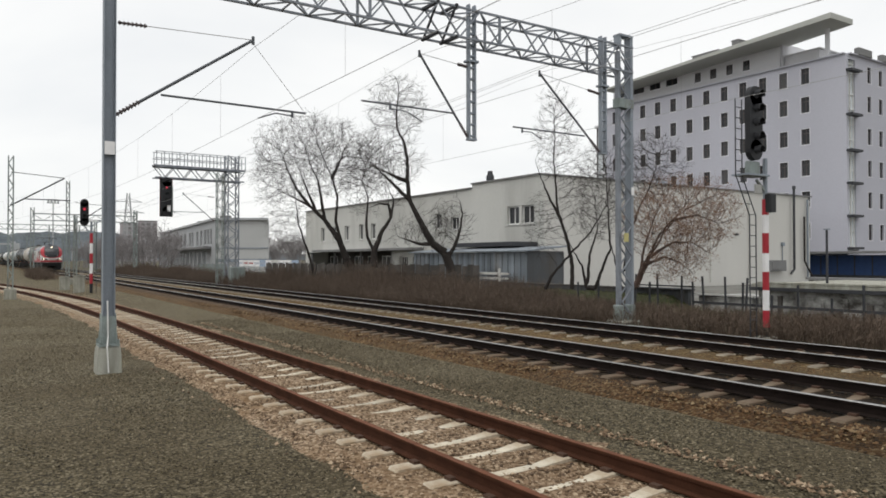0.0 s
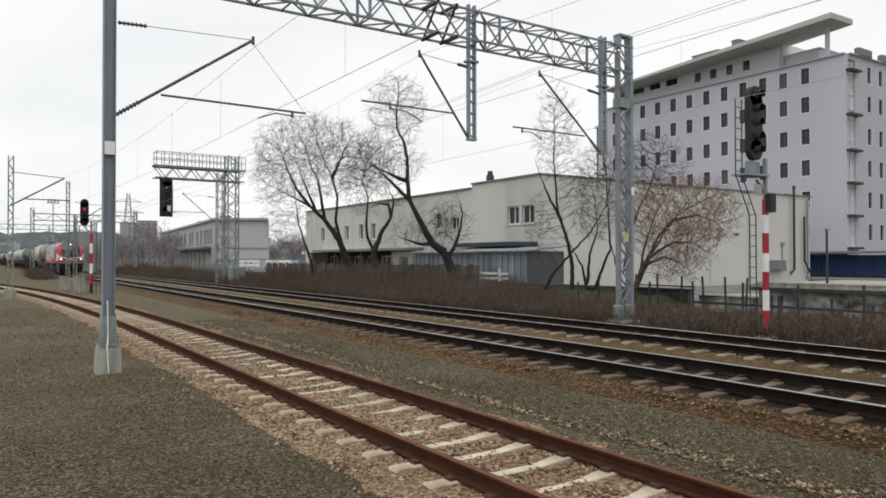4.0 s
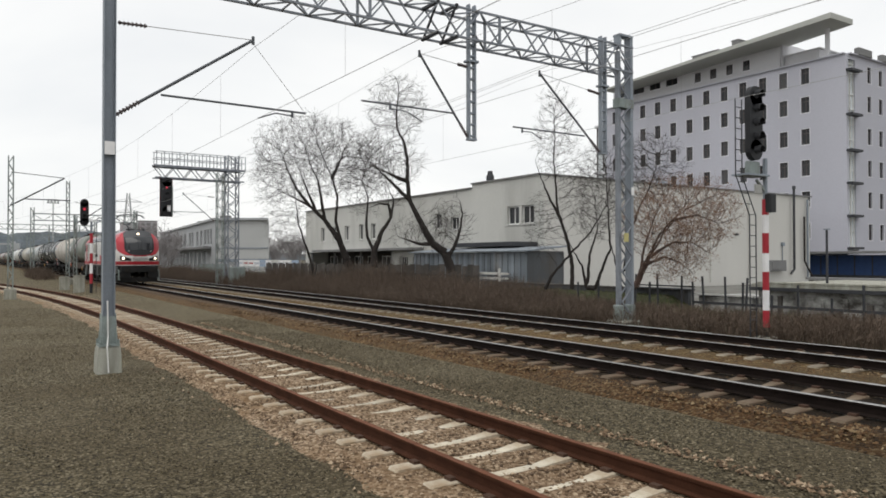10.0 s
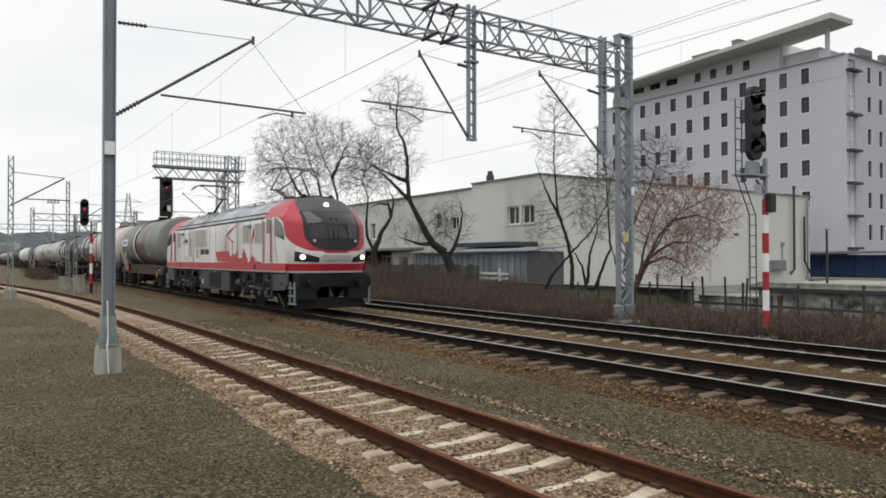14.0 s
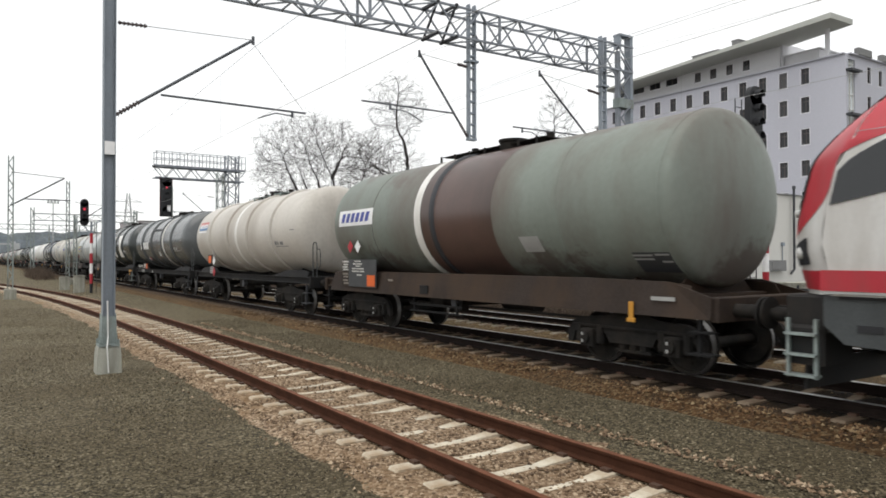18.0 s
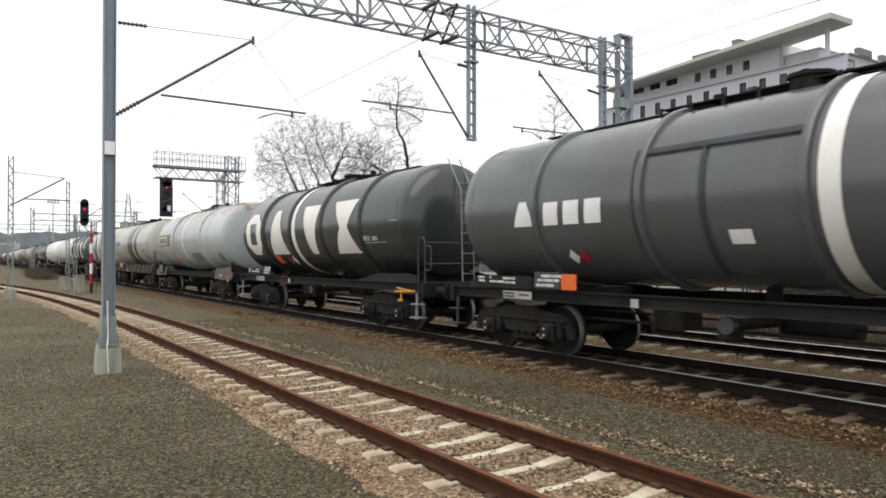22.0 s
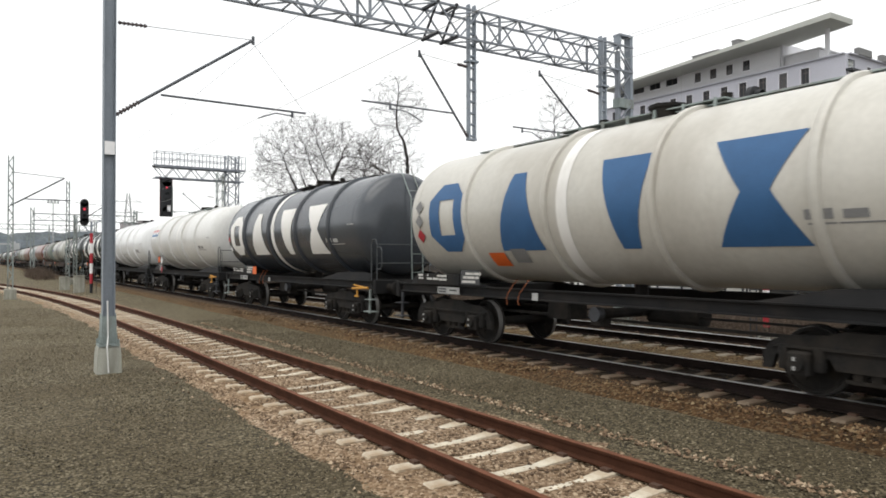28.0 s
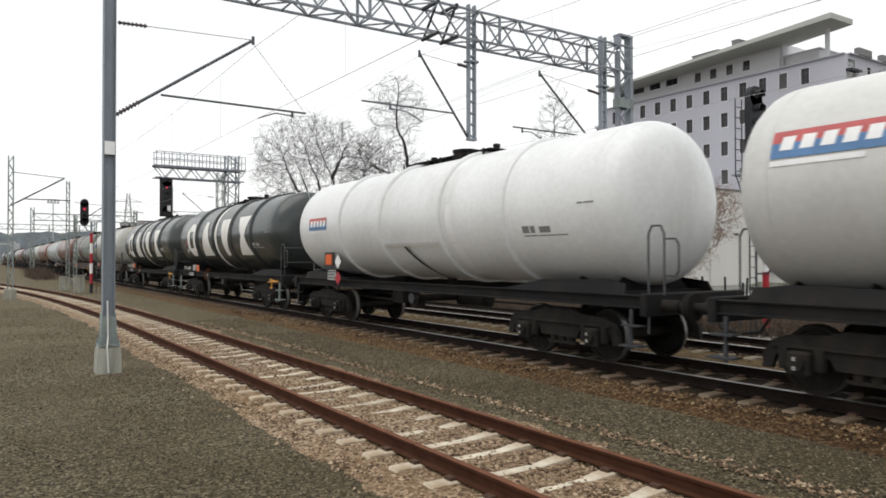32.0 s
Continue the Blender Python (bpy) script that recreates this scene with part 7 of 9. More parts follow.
    if art and (plate == 1 or paint is T_white) and not skirt and paint is not T_grey:
        part("lever", Geo().box((L / 2 - 1.6, -1.3, 0.93), (0.05, 0.03, 0.3)).box((L / 2 - 1.6, -1.32, 0.8), (0.2, 0.03, 0.05)).tube((L / 2 - 1.9, -1.3, 1.0), (L / 2 - 0.95, -1.3, 1.04), 0.03).tube((L / 2 - 1.8, -1.3, 1.1), (L / 2 - 1.1, -1.3, 1.04), 0.02), M_lever, w, "orange-yellow brake lever")
    # walkway and dome on top
    t = Geo()
    t.box((0, 0, TANK_Z + R + 0.1), (3.8, 0.5, 0.02))
    for i in range(7):
        t.bar((-1.8 + 0.6 * i, -0.36, TANK_Z + R - 0.05), (-1.8 + 0.6 * i, -0.36, TANK_Z + R + 0.1), 0.04)
        t.bar((-1.8 + 0.6 * i, 0.36, TANK_Z + R - 0.05), (-1.8 + 0.6 * i, 0.36, TANK_Z + R + 0.1), 0.04)
    if plat:
        t.box((-(H - 2.6) / 2 - 0.9, 0, TANK_Z + R + 0.04), (H - 2.6, 0.36, 0.025))
        t.box(((H - 2.6) / 2 + 0.9, 0, TANK_Z + R + 0.04), (H - 2.6, 0.36, 0.025))
    part("walkway", t, M_galv2 if paint in (T_white, T_cream, T_ivory, T_pale) else M_iron, w)
    part("dome", Geo().lathe([(TANK_Z + R - 0.08, 0.3), (TANK_Z + R + 0.14, 0.3), (TANK_Z + R + 0.17, 0.34), (TANK_Z + R + 0.22, 0.34), (TANK_Z + R + 0.25, 0.0)], (0.6, 0, 0), 16, "z", close=False), M_iron, w, smooth=40)
    for x in (-1.0, 1.7):
        part("safety_valve", Geo().lathe([(TANK_Z + R - 0.05, 0.09), (TANK_Z + R + 0.24, 0.09), (TANK_Z + R + 0.26, 0.0)], (x, 0.1, 0), 10, "z", close=False), M_iron, w)
    # platform rails at the front end: a tall and a low hoop at each corner
    x = L / 2 - (0.95 if ladder else 0.58)
    r = Geo()
    if ladder == "end":
        r.pipe([(x + 0.4, -1.2, 2.2), (x + 0.4, 1.2, 2.2)], 0.018).pipe([(x + 0.4, -1.2, 1.7), (x + 0.4, 1.2, 1.7)], 0.018)
    for s in (-1, 1):
        if not flat:
            hp = Geo().pipe([(x, s * 1.2, 0.62), (x, s * 1.2, 2.2), (x + 0.07, s * 1.2, 2.33), (x + 0.24, s * 1.2, 2.33), (x + 0.31, s * 1.2, 2.2), (x + 0.31, s * 1.2, 1.25)], 0.018)
            part("corner_hoop", hp, M_rail_grey, w)
            lo = Geo().pipe([(x + 0.32, s * 1.2, 2.12), (x + 0.52, s * 1.2, 2.12), (x + 0.58, s * 1.2, 2.03), (x + 0.58, s * 1.2, 1.63), (x + 0.52, s * 1.2, 1.55), (x + 0.32, s * 1.2, 1.55)], 0.016)
            part("corner_hoop", lo, M_rail_grey, w)
    if ladder == "end":
        part("handrail", r, M_rail_grey, w)
        l = Geo()
        for o in (-0.1, 0.25):
            l.pipe([(H - 0.1 + 0.3, o, 1.25), (H + 0.14, o, 3.5), (H - 0.45, o, TANK_Z + R + 0.1)], 0.018)
        for i in range(10):
            z = 1.45 + 0.25 * i
            xx = H + 0.2 if z < 3.5 else H + 0.14 - 0.55 * (z - 3.5)
            l.tube((xx, -0.1, z), (xx, 0.25, z), 0.012, n=6)
        part("ladder", l, M_galv2, w)
    # plates near the rear end
    px = -L / 2 + 1.75 + at
    y0 = -1.33
    if plate == 1:
        if flank:
            part("hazard_plate", tank_patch(Geo(), rect(flank - 0.26, 1.68, flank + 0.26, 1.95), 0.02, 3), M_orange, w, "orange hazard plate")
            if paint is T_ivory:
                part("tank_plate", tank_patch(Geo(), rect(flank + 0.5, 1.75, flank + 0.95, 2.02), 0.02, 3), M_roof, w, "grey blank plate")
            else:
                for k, mm in ((0.95, M_red), (1.35, M_white)):
                    part("hazard_diamond", tank_patch(Geo(), diamond(flank + k, 1.78, 0.16), 0.02, 4), mm, w)
        elif not flat:
            part("hazard_plate", Geo().box((px + 2.25, y0 - 0.05, 1.4), (0.38, 0.015, 0.28)), M_orange, w, "orange hazard plate")
        part("sill_label", Geo().box((px + (4.77 if flat else 3.7), y0 - 0.005, 1.1), (0.16, 0.012, 0.14)), M_lime if skirt else M_data, w)
        if not flat:
            part("data_panel", Geo().box((px + 1.68, y0 - 0.05, 1.42), (0.68, 0.012, 0.3), ch=0.004), M_panel, w, "dark data panel with unreadable lines")
            text_rows(w, px + 1.4, y0 - 0.062, [(1.5, 0.14, 0.56), (1.42, 0.04, 0.58), (1.33, 0.0, 0.5)], 0.05, M_text, 4)
        if not skirt:
            part("lettering_board", Geo().box((px + 0.3, y0 + 0.03, 1.36), (1.75, 0.02, 0.24), ch=0.004), frame_mat, w)
            text_rows(w, px - 0.5, y0 + 0.012, [(1.44, 0.0, 0.22), (1.37, 0.02, 0.2), (1.44, 0.38, 0.06), (1.36, 0.38, 0.5), (1.43, 0.82, 0.4), (1.35, 0.9, 0.3)], 0.045, M_text, 2)
            part("sill_plate", Geo().box((px + 0.72, y0 + 0.045, 1.11), (0.86, 0.012, 0.15), ch=0.004), M_data, w, "grey boxed sill plate")
            text_rows(w, px + 0.33, y0 + 0.034, [(1.14, 0.0, 0.34), (1.08, 0.02, 0.3), (1.12, 0.45, 0.3)], 0.035, M_panel, 2)
    elif plate == 2:
        px -= at
        part("plate_board", Geo().box((px + 1.8, -1.42, 1.8), (0.62, 0.03, 0.42)), M_black, w)
        part("hazard_plate", Geo().box((px + 1.8, -1.445, 1.8), (0.4, 0.012, 0.3)), M_orange, w, "orange hazard plate")
        part("data_panel", Geo().box((px + 1.8, y0 - 0.02, 1.35), (0.55, 0.012, 0.3)), M_data, w, "grey data panel with unreadable lines")
        text_rows(w, px + 1.55, y0 - 0.029, [(1.44, 0.0, 0.5), (1.36, 0.0, 0.46), (1.27, 0.04, 0.44)], 0.03, M_panel, 3)
        for z, mm in ((1.74, M_white), (1.27, M_red)):
            d = 0.2
            part("hazard_diamond", Geo().plate([(-d, 0), (0, -d), (d, 0), (0, d)], lambda a, b, c, z=z: (px + 2.4 + a, -1.43 - c, z + b), 0.012), mm, w)
    else:
        for k in range(4):
            part("data_line", Geo().box((px + 0.2, y0 - 0.062, 1.16 + 0.1 * k), (0.75 - 0.12 * (k % 2), 0.006, 0.035)), M_data, w)
        part("data_board", Geo().box((px + 0.2, y0 - 0.05, 1.31), (1.0, 0.012, 0.5)), M_frame_black, w)
    tx = Geo()
    for x0, z0, wd, hh in ((H - 2.58, 2.3, 0.2, 0.13), (H - 2.34, 2.3, 0.12, 0.13), (H - 2.1, 2.3, 0.3, 0.11), (H - 2.55, 2.235, 0.36, 0.025), (H - 2.16, 2.235, 0.78, 0.022), (H - 1.05, 2.76, 0.14, 0.03), (H - 0.88, 2.76, 0.22, 0.03)):
        tank_patch(tx, rect(x0, z0, x0 + wd, z0 + hh), 0.006, 2)
    if not flat:
        part("text_block", tx, M_data if paint in (T_black, T_grey, T_navy) else M_roof, w, kind="stuff")
    if art:
        art(w, tank, L)
    return w


def badge(w, x0, z0, x1, z1, ground, bars, inset=0.12):
    """A plain sign panel with slanted blocks, on the flank."""
    part("sign_panel", tank_patch(Geo(), rect(x0, z0, x1, z1), 0.010, 4), ground, w, smooth=40)
    n = 6
    for i in range(n):
        a = x0 + (x1 - x0) * (0.08 + 0.84 * i / n)
        wd = (x1 - x0) * 0.84 / n * 0.68
        part("sign_block", tank_patch(Geo(), rect(a, z0 + (z1 - z0) * 0.22, a + wd, z1 - (z1 - z0) * 0.2, 0.08), 0.014, 3), bars, w)


def blocks(w, xs, z0, z1, material):
    """Four large plain blocks painted along the flank."""
    h = z1 - z0
    for i, (x, wd) in enumerate(xs):
        g = Geo()
        if i == 0:
            t = wd * 0.3
            tank_patch(g, [(x + t, z0), (x + wd - t, z0), (x + wd, z0 + 0.24 * h), (x, z0 + 0.24 * h)], 0.012, 3)
            tank_patch(g, rect(x, z0 + 0.24 * h, x + t, z1 - 0.24 * h), 0.012, 6)
            tank_patch(g, rect(x + wd - t, z0 + 0.24 * h, x + wd, z1 - 0.24 * h), 0.012, 6)
            tank_patch(g, [(x, z1 - 0.24 * h), (x + wd, z1 - 0.24 * h), (x + wd - t, z1), (x + t, z1)], 0.012, 3)
        elif i == 1:
            tank_patch(g, [(x, z0), (x + wd, z0), (x + wd * 0.66, z1), (x + wd * 0.36, z1)], 0.012, 8)
        elif i == 2:
            tank_patch(g, [(x + wd * 0.34, z0), (x + wd * 0.68, z0), (x + wd, z1), (x, z1)], 0.012, 8)
        else:
            tank_patch(g, [(x, z0), (x + wd, z0), (x + wd * 0.66, z0 + h * 0.5), (x + wd * 0.34, z0 + h * 0.5)], 0.012, 5)
            tank_patch(g, [(x + wd * 0.34, z0 + h * 0.5), (x + wd * 0.66, z0 + h * 0.5), (x + wd, z1), (x, z1)], 0.012, 5)
        part("painted_block", g, material, w, smooth=40)


def loco_half(z):
    """Half width of the locomotive's body at height z."""
    pts = [(1.36, 1.45), (1.6, 1.47), (3.2, 1.47), (3.32, 1.42), (3.65, 1.16), (3.9, 0.75), (4.02, 0.0)]
    for (a, b), (c, d) in zip(pts, pts[1:]):
        if z <= c:
            return b + (d - b) * (z - a) / (c - a)
    return 0.0


def loco_nose(y, z):
    """How far the cab front lies behind the tip at (y, z)."""
    k = min(1.0, abs(y) / 1.47)
    rake = 0.0 if z < 2.1 else 0.24 * (z - 2.1) ** 1.35
    if z > 3.0:
        rake += 0.95 * (z - 3.0) ** 1.5
    return -0.33 + 0.85 * k ** 2.8 + rake + 0.3 * max(0.0, 1.9 - z)


def cab_side(X, s, a, b):
    """A point of the swept cab side window, on the body's surface; a runs backwards, b upwards."""
    x = (-0.62 - 0.95 * a) * (1 - b) + (-0.72 - 0.83 * a ** 0.8) * b
    z = (2.46 + 0.17 * a) * (1 - b) + (2.86 + 0.42 * a ** 0.55) * b
    f = max(0.0, min(1.0, (-x + 0.33 - (0.24 * max(0.0, z - 2.1) ** 1.35 + 0.95 * max(0.0, z - 3.0) ** 1.5)) / 0.85))
    return (X(x), s * (min(loco_half(z), 1.47 * f ** (1 / 2.8)) + 0.014), z)


def lamp_shell(X, s, u, v):
    """The swept black headlamp housing on the cab front; u runs outwards, v upwards."""
    y = s * (0.6 + 0.68 * u)
    z = 1.7 + 0.04 * u + (0.16 + 0.18 * u) * v
    return (X(-loco_nose(y, z) + 0.025), y, z)


def build_loco():
    L, C = 18.3, -9.15
    lo = thing("electric_locomotive", Matrix.Identity(4), "white and red four-axle electric locomotive with lit headlamps", "locomotive")
    zs = [1.36, 1.44, 1.68, 2.0, 2.4, 2.9, 3.2, 3.26, 3.32, 3.48, 3.65, 3.8, 3.92, 4.005]
    ring = [(-loco_half(z), z) for z in zs] + [(loco_half(z), z) for z in reversed(zs)]
    n = len(ring)
    st = []
    for e in (1, -1):
        row = []
        for f in (0.0, 0.25, 0.6, 1.0):
            row.append([(-loco_nose(y, z) * (1 - f) - 2.75 * f, y, z) for y, z in ring])
        if e < 0:
            row = [[(-L - x, y, z) for x, y, z in r] for r in row][::-1]
        st += row
    body, roof, reds = Geo(), Geo(), (Geo(), Geo())
    for i in range(len(st) - 1):
        for j in range(n - 1):
            z = (ring[j][1] + ring[j + 1][1]) / 2
            q = [st[i][j], st[i][j + 1], st[i + 1][j + 1], st[i + 1][j]]
            end = i != 3
            t = reds[i > 3] if end and z > 3.3 else (roof if z > 3.28 else body)
            t.add(q, [(0, 1, 2, 3)])
    # cab fronts, closed by a curved sheet
    for e in (1, -1):
        def face(u, v, e=e):
            z = 1.36 + 2.645 * v
            y = (2 * u - 1) * loco_half(z)
            x = -loco_nose(y, z)
            return (x if e > 0 else -L - x, y, z)
        body.grid(face, 28, 28)
    part("body", body, M_loco_white, lo, smooth=30)
    part("roof", roof, M_loco_roof, lo, smooth=30)
    for red in reds:
        part("cab_hood", red, M_loco_red, lo, "red cab roof sides", smooth=30)
    for e in (1, -1):
        X = (lambda x: x) if e > 0 else (lambda x: -L - x)

        def sheet(z0, z1, half, lift, nu=28, nv=24):
            """A panel on the cab front between two heights, as wide at each height as half(z) says, proud of the body."""
            def at(u, v):
                z = z0 + (z1 - z0) * v
                w = min(half(z), loco_half(z) - 0.002)
                a = 2 * u - 1
                y = w * math.copysign(abs(a) ** 0.75, a)
                return (X(-loco_nose(y, z) + lift), y, z)
            return Geo().grid(at, nu, nv)
        dome = lambda z, lo_z, wide, rise: wide * (1 - (1 - min(1.0, max(0.0, (z - lo_z) / rise))) ** 2.2) ** 0.5
        part("front_surround", sheet(2.02, 3.94, lambda z: 0.42 + dome(z, 2.02, 1.06, 0.75), 0.010), M_loco_red, lo, "glossy red windscreen surround", smooth=40)
        part("windscreen_mask", sheet(2.1, 3.44, lambda z: 0.3 + dome(z, 2.1, 0.72, 0.6) - 0.04 * max(0.0, z - 2.9), 0.022), M_black, lo, "black glossy mask below the windscreen", smooth=40)
        part("windscreen", sheet(2.5, 3.41, lambda z: 0.84 + 0.1 * (z - 2.52), 0.034), M_screen, lo, "large raked windscreen", smooth=40)
        part("brow", sheet(3.43, 4.0, lambda z: 1.0 - 0.1 * (z - 3.43), 0.03), M_brow, lo, "dark grey brow over the windscreen", smooth=40)
        part("cab_roof_cap", Geo().grid(lambda u, v: (X(-1.25 - 1.1 * u), (2 * v - 1) * 0.7, 4.0 + 0.05 * math.sin(math.pi * v) - 0.03 * abs(2 * v - 1)), 6, 8), M_brow, lo, smooth=40)
        # red side panels that sweep down from the roof round the side window
        for s in (-1, 1):
            def flank(u, v, s=s):
                x = -0.5 - 2.2 * u
                top = 3.31
                low = 2.82 + 0.46 * min(1.0, u / 0.42) ** 0.5
                z = low + (top - low) * v
                f = max(0.0, min(1.0, (-x + 0.33 - (0.24 * max(0.0, z - 2.1) ** 1.35 + 0.95 * max(0.0, z - 3.0) ** 1.5)) / 0.85))
                return (X(x), s * (min(loco_half(z), 1.47 * f ** (1 / 2.8)) + 0.008), z)
            part("cab_flank", Geo().grid(flank, 24, 5), M_loco_red, lo, smooth=40)
        part("front_stripe", Geo().grid(lambda u, v: (X(-loco_nose((2 * u - 1) * 1.45, 1.42 + 0.24 * v) + 0.014), (2 * u - 1) * 1.45, 1.42 + 0.24 * v), 20, 2), M_loco_red, lo, smooth=40)
        for y in (-0.95, 0.95):
            hl = part("headlamp_housing", Geo().grid(lambda u, v, y=y: lamp_shell(X, 1 if y > 0 else -1, u, v), 10, 5), M_black, lo, smooth=40)
            yy = y * 1.14
            lamp = Geo().lathe([(-0.04 * e, 0.085), (0.05 * e, 0.08), (0.075 * e, 0.0)], (X(-loco_nose(yy, 1.88) + (0.04 if e > 0 else -0.03)), yy, 1.88), 16, close=False)
            part("corner_lamp", Geo().lathe([(-0.03, 0.05), (0.03, 0.045), (0.04, 0.0)], (X(-loco_nose(y * 0.78, 2.42) + 0.03), y * 0.78, 2.42), 12, close=False), M_lens, lo)
            part("headlamp", lamp, M_head if e > 0 else M_lens, hl)
        tl = Geo().lathe([(0.0, 0.1), (0.03, 0.09), (0.05, 0.0)], (X(-loco_nose(0, 3.66) + 0.05), 0, 3.66), 16, close=False)
        part("top_lamp", tl, M_head if e > 0 else M_lens, lo)
        wp = Geo()
        for o in (-0.08, 0.08):
            wp.bar((X(-loco_nose(0, 2.5) + 0.07), o, 2.5), (X(-loco_nose(0, 3.2) + 0.07), o * 1.3, 3.2), 0.035)
        part("wipers", wp, M_black, lo)
        part("blank_sign", Geo().box((X(0.325), 0, 1.87), (0.05, 1.0, 0.17), ch=0.01), M_data, lo, "silver grille panel between the headlamps")
        pl = Geo()
        for y in (-0.95, 0.95):
            pl.box((X(-0.2), y, 0.72), (0.5, 0.75, 0.5), ch=0.04)
        pl.box((X(-0.22), 0, 1.12), (0.6, 2.5, 0.46), ch=0.03)
        part("front_beam", pl, M_loco_grey, lo)
        pw = Geo()
        pw.plate([(-1.2, 0.52), (1.2, 0.52), (1.3, 0.16), (-1.3, 0.16)], lambda u, v, w, X=X: (X(0.15 - 0.25 * abs(u) - w), u, v), 0.05)
        part("snow_plough", pw, M_loco_grey, lo)
        for s in (-1, 1):
            bu = part("buffer", BUFFER, None, lo)
            bu.matrix_basis = pose(X(0.05), s * 0.875, 1.05, 0, 0, 0 if e > 0 else 180)
            ls = Geo()
            for o in (-0.18, 0.18):
                ls.box((X(-0.2 + o), s * 1.36, 0.68), (0.04, 0.05, 0.75))
            for z in (0.34, 0.6, 0.86):
                ls.box((X(-0.2), s * 1.36, z), (0.4, 0.16, 0.03))
            part("cab_step", ls, M_galv2, lo)
            # cab side: window, door and rails
            y = lambda c, s=s: s * (1.474 + c)
            part("cab_window", Geo().grid(lambda a, b, s=s: cab_side(X, s, a, b), 10, 8), M_screen, lo, smooth=40)
            d = part("cab_door", Geo().plate([(X(-1.9), 1.67), (X(-2.42), 1.67), (X(-2.42), 3.25), (X(-1.9), 3.25)], lambda u, v, w: (u, y(w), v), 0.012), M_loco_white, lo)
            part("door_window", Geo().plate([(X(-2.05), 2.72), (X(-2.26), 2.72), (X(-2.32), 2.78), (X(-2.32), 3.15), (X(-2.26), 3.22), (X(-2.05), 3.22), (X(-1.99), 3.15), (X(-1.99), 2.78)], lambda u, v, w: (u, y(0.012 + w), v), 0.01), M_screen, d)
            hr = Geo()
            for o in (-1.8, -2.48):
                hr.tube((X(o), y(0.05), 1.7), (X(o), y(0.05), 3.15), 0.022, n=6)
            part("handrail", hr, M_loco_red, lo)
            dl = Geo()
            for o in (-1.88, -2.43, -2.76):
                dl.box((X(o), y(0.001), 2.46), (0.016, 0.012, 1.58))
            dl.bar((X(-1.56), y(0.003), 2.66), (X(-1.3), y(0.003), 1.7), 0.012, 0.016)
            part("panel_gap", dl, M_dark, lo)
            ms = Geo()
            for o in (-0.18, 0.18):
                ms.box((X(-2.16 + o), s * 1.42, 0.9), (0.05, 0.06, 0.82))
            for z in (0.5, 0.78, 1.06):
                ms.box((X(-2.16), s * 1.42, z), (0.4, 0.18, 0.03))
            part("door_step", ms, M_skirt, lo)
            cs = Geo().plate([(X(-0.5), 1.37), (X(-1.95), 1.37), (X(-1.95), 0.72), (X(-0.75), 0.78), (X(-0.5), 1.0)], lambda u, v, w: (u, s * (1.36 + w), v), 0.05)
            part("cab_skirt", cs, M_skirt, lo, "slate-grey skirt below the cab")
            part("skirt_slot", Geo().box((X(-1.05), s * 1.415, 0.98), (0.3, 0.012, 0.09)), M_black, lo)
            part("handbrake_plate", Geo().box((X(-3.6), y(0.012), 1.53), (0.24, 0.01, 0.17)), M_dark, lo)
            part("mirror_lamp", Geo().lathe([(X(-3.92), 0.0), (X(-3.96), 0.06), (X(-4.12), 0.075), (X(-4.22), 0.02)], (0, y(0.06), 3.05), 10), M_galv, lo)
    for s in (-1, 1):
        y = lambda c, s=s: s * (1.474 + c)
        st_ = part("side_stripe", Geo().box((C, y(0.004), 1.545), (L - 1.0, 0.012, 0.25)), M_loco_red, lo)
        part("stripe_edge", Geo().box((C, y(0.004), 1.4), (L - 1.0, 0.012, 0.03)), M_data, lo)
        for x in (-4.12, -5.66, -7.12, -8.65, -9.57, -12.3, -13.16, -14.05):
            part("panel_gap", Geo().box((x, y(0.0), 2.48), (0.018, 0.01, 1.62)), M_gap, lo)
        part("gutter", Geo().box((C, s * 1.455, 3.29), (L - 5.4, 0.05, 0.045)), M_dark, lo, "dark rain gutter along the roof edge")
        part("gutter", Geo().box((C, s * 1.33, 3.46), (L - 5.4, 0.03, 0.03)), M_dark, lo)
        for x0, z0, w, h, slats in ((-3.2, 2.4, 0.78, 0.7, 1), (-15.1, 2.4, 0.78, 0.72, 1), (-11.02, 2.36, 1.86, 0.76, 0), (-12.87, 1.93, 0.52, 0.89, 0), (-4.56, 2.41, 0.76, 0.69, 1), (-12.98, 2.86, 0.3, 0.22, 0), (-11.6, 1.86, 0.5, 0.42, 0)):
            f = part("louvre", Geo().box((x0, y(0.002), z0 + h / 2), (w, 0.012, h)), M_vent, lo)
            rim = Geo()
            for o in (-1, 1):
                rim.box((x0 + o * (w / 2 + 0.012), y(0.008), z0 + h / 2), (0.024, 0.024, h + 0.05)).box((x0, y(0.008), z0 + h / 2 + o * (h / 2 + 0.012)), (w, 0.024, 0.024))
            part("rim", rim, M_loco_white, f)
            if slats:
                sl = Geo()
                k = int(h / 0.075)
                for i in range(k):
                    sl.box((x0, y(0.011), z0 + 0.05 + i * (h - 0.06) / k), (w - 0.05, 0.012, 0.035))
                part("slats", sl, M_louvre, f)
        part("control_panel", Geo().box((-13.64, y(0.003), 1.92), (0.46, 0.012, 0.3)), M_loco_white, lo)
        part("socket", Geo().box((-13.64, y(0.01), 1.84), (0.12, 0.012, 0.08)), M_black, lo)
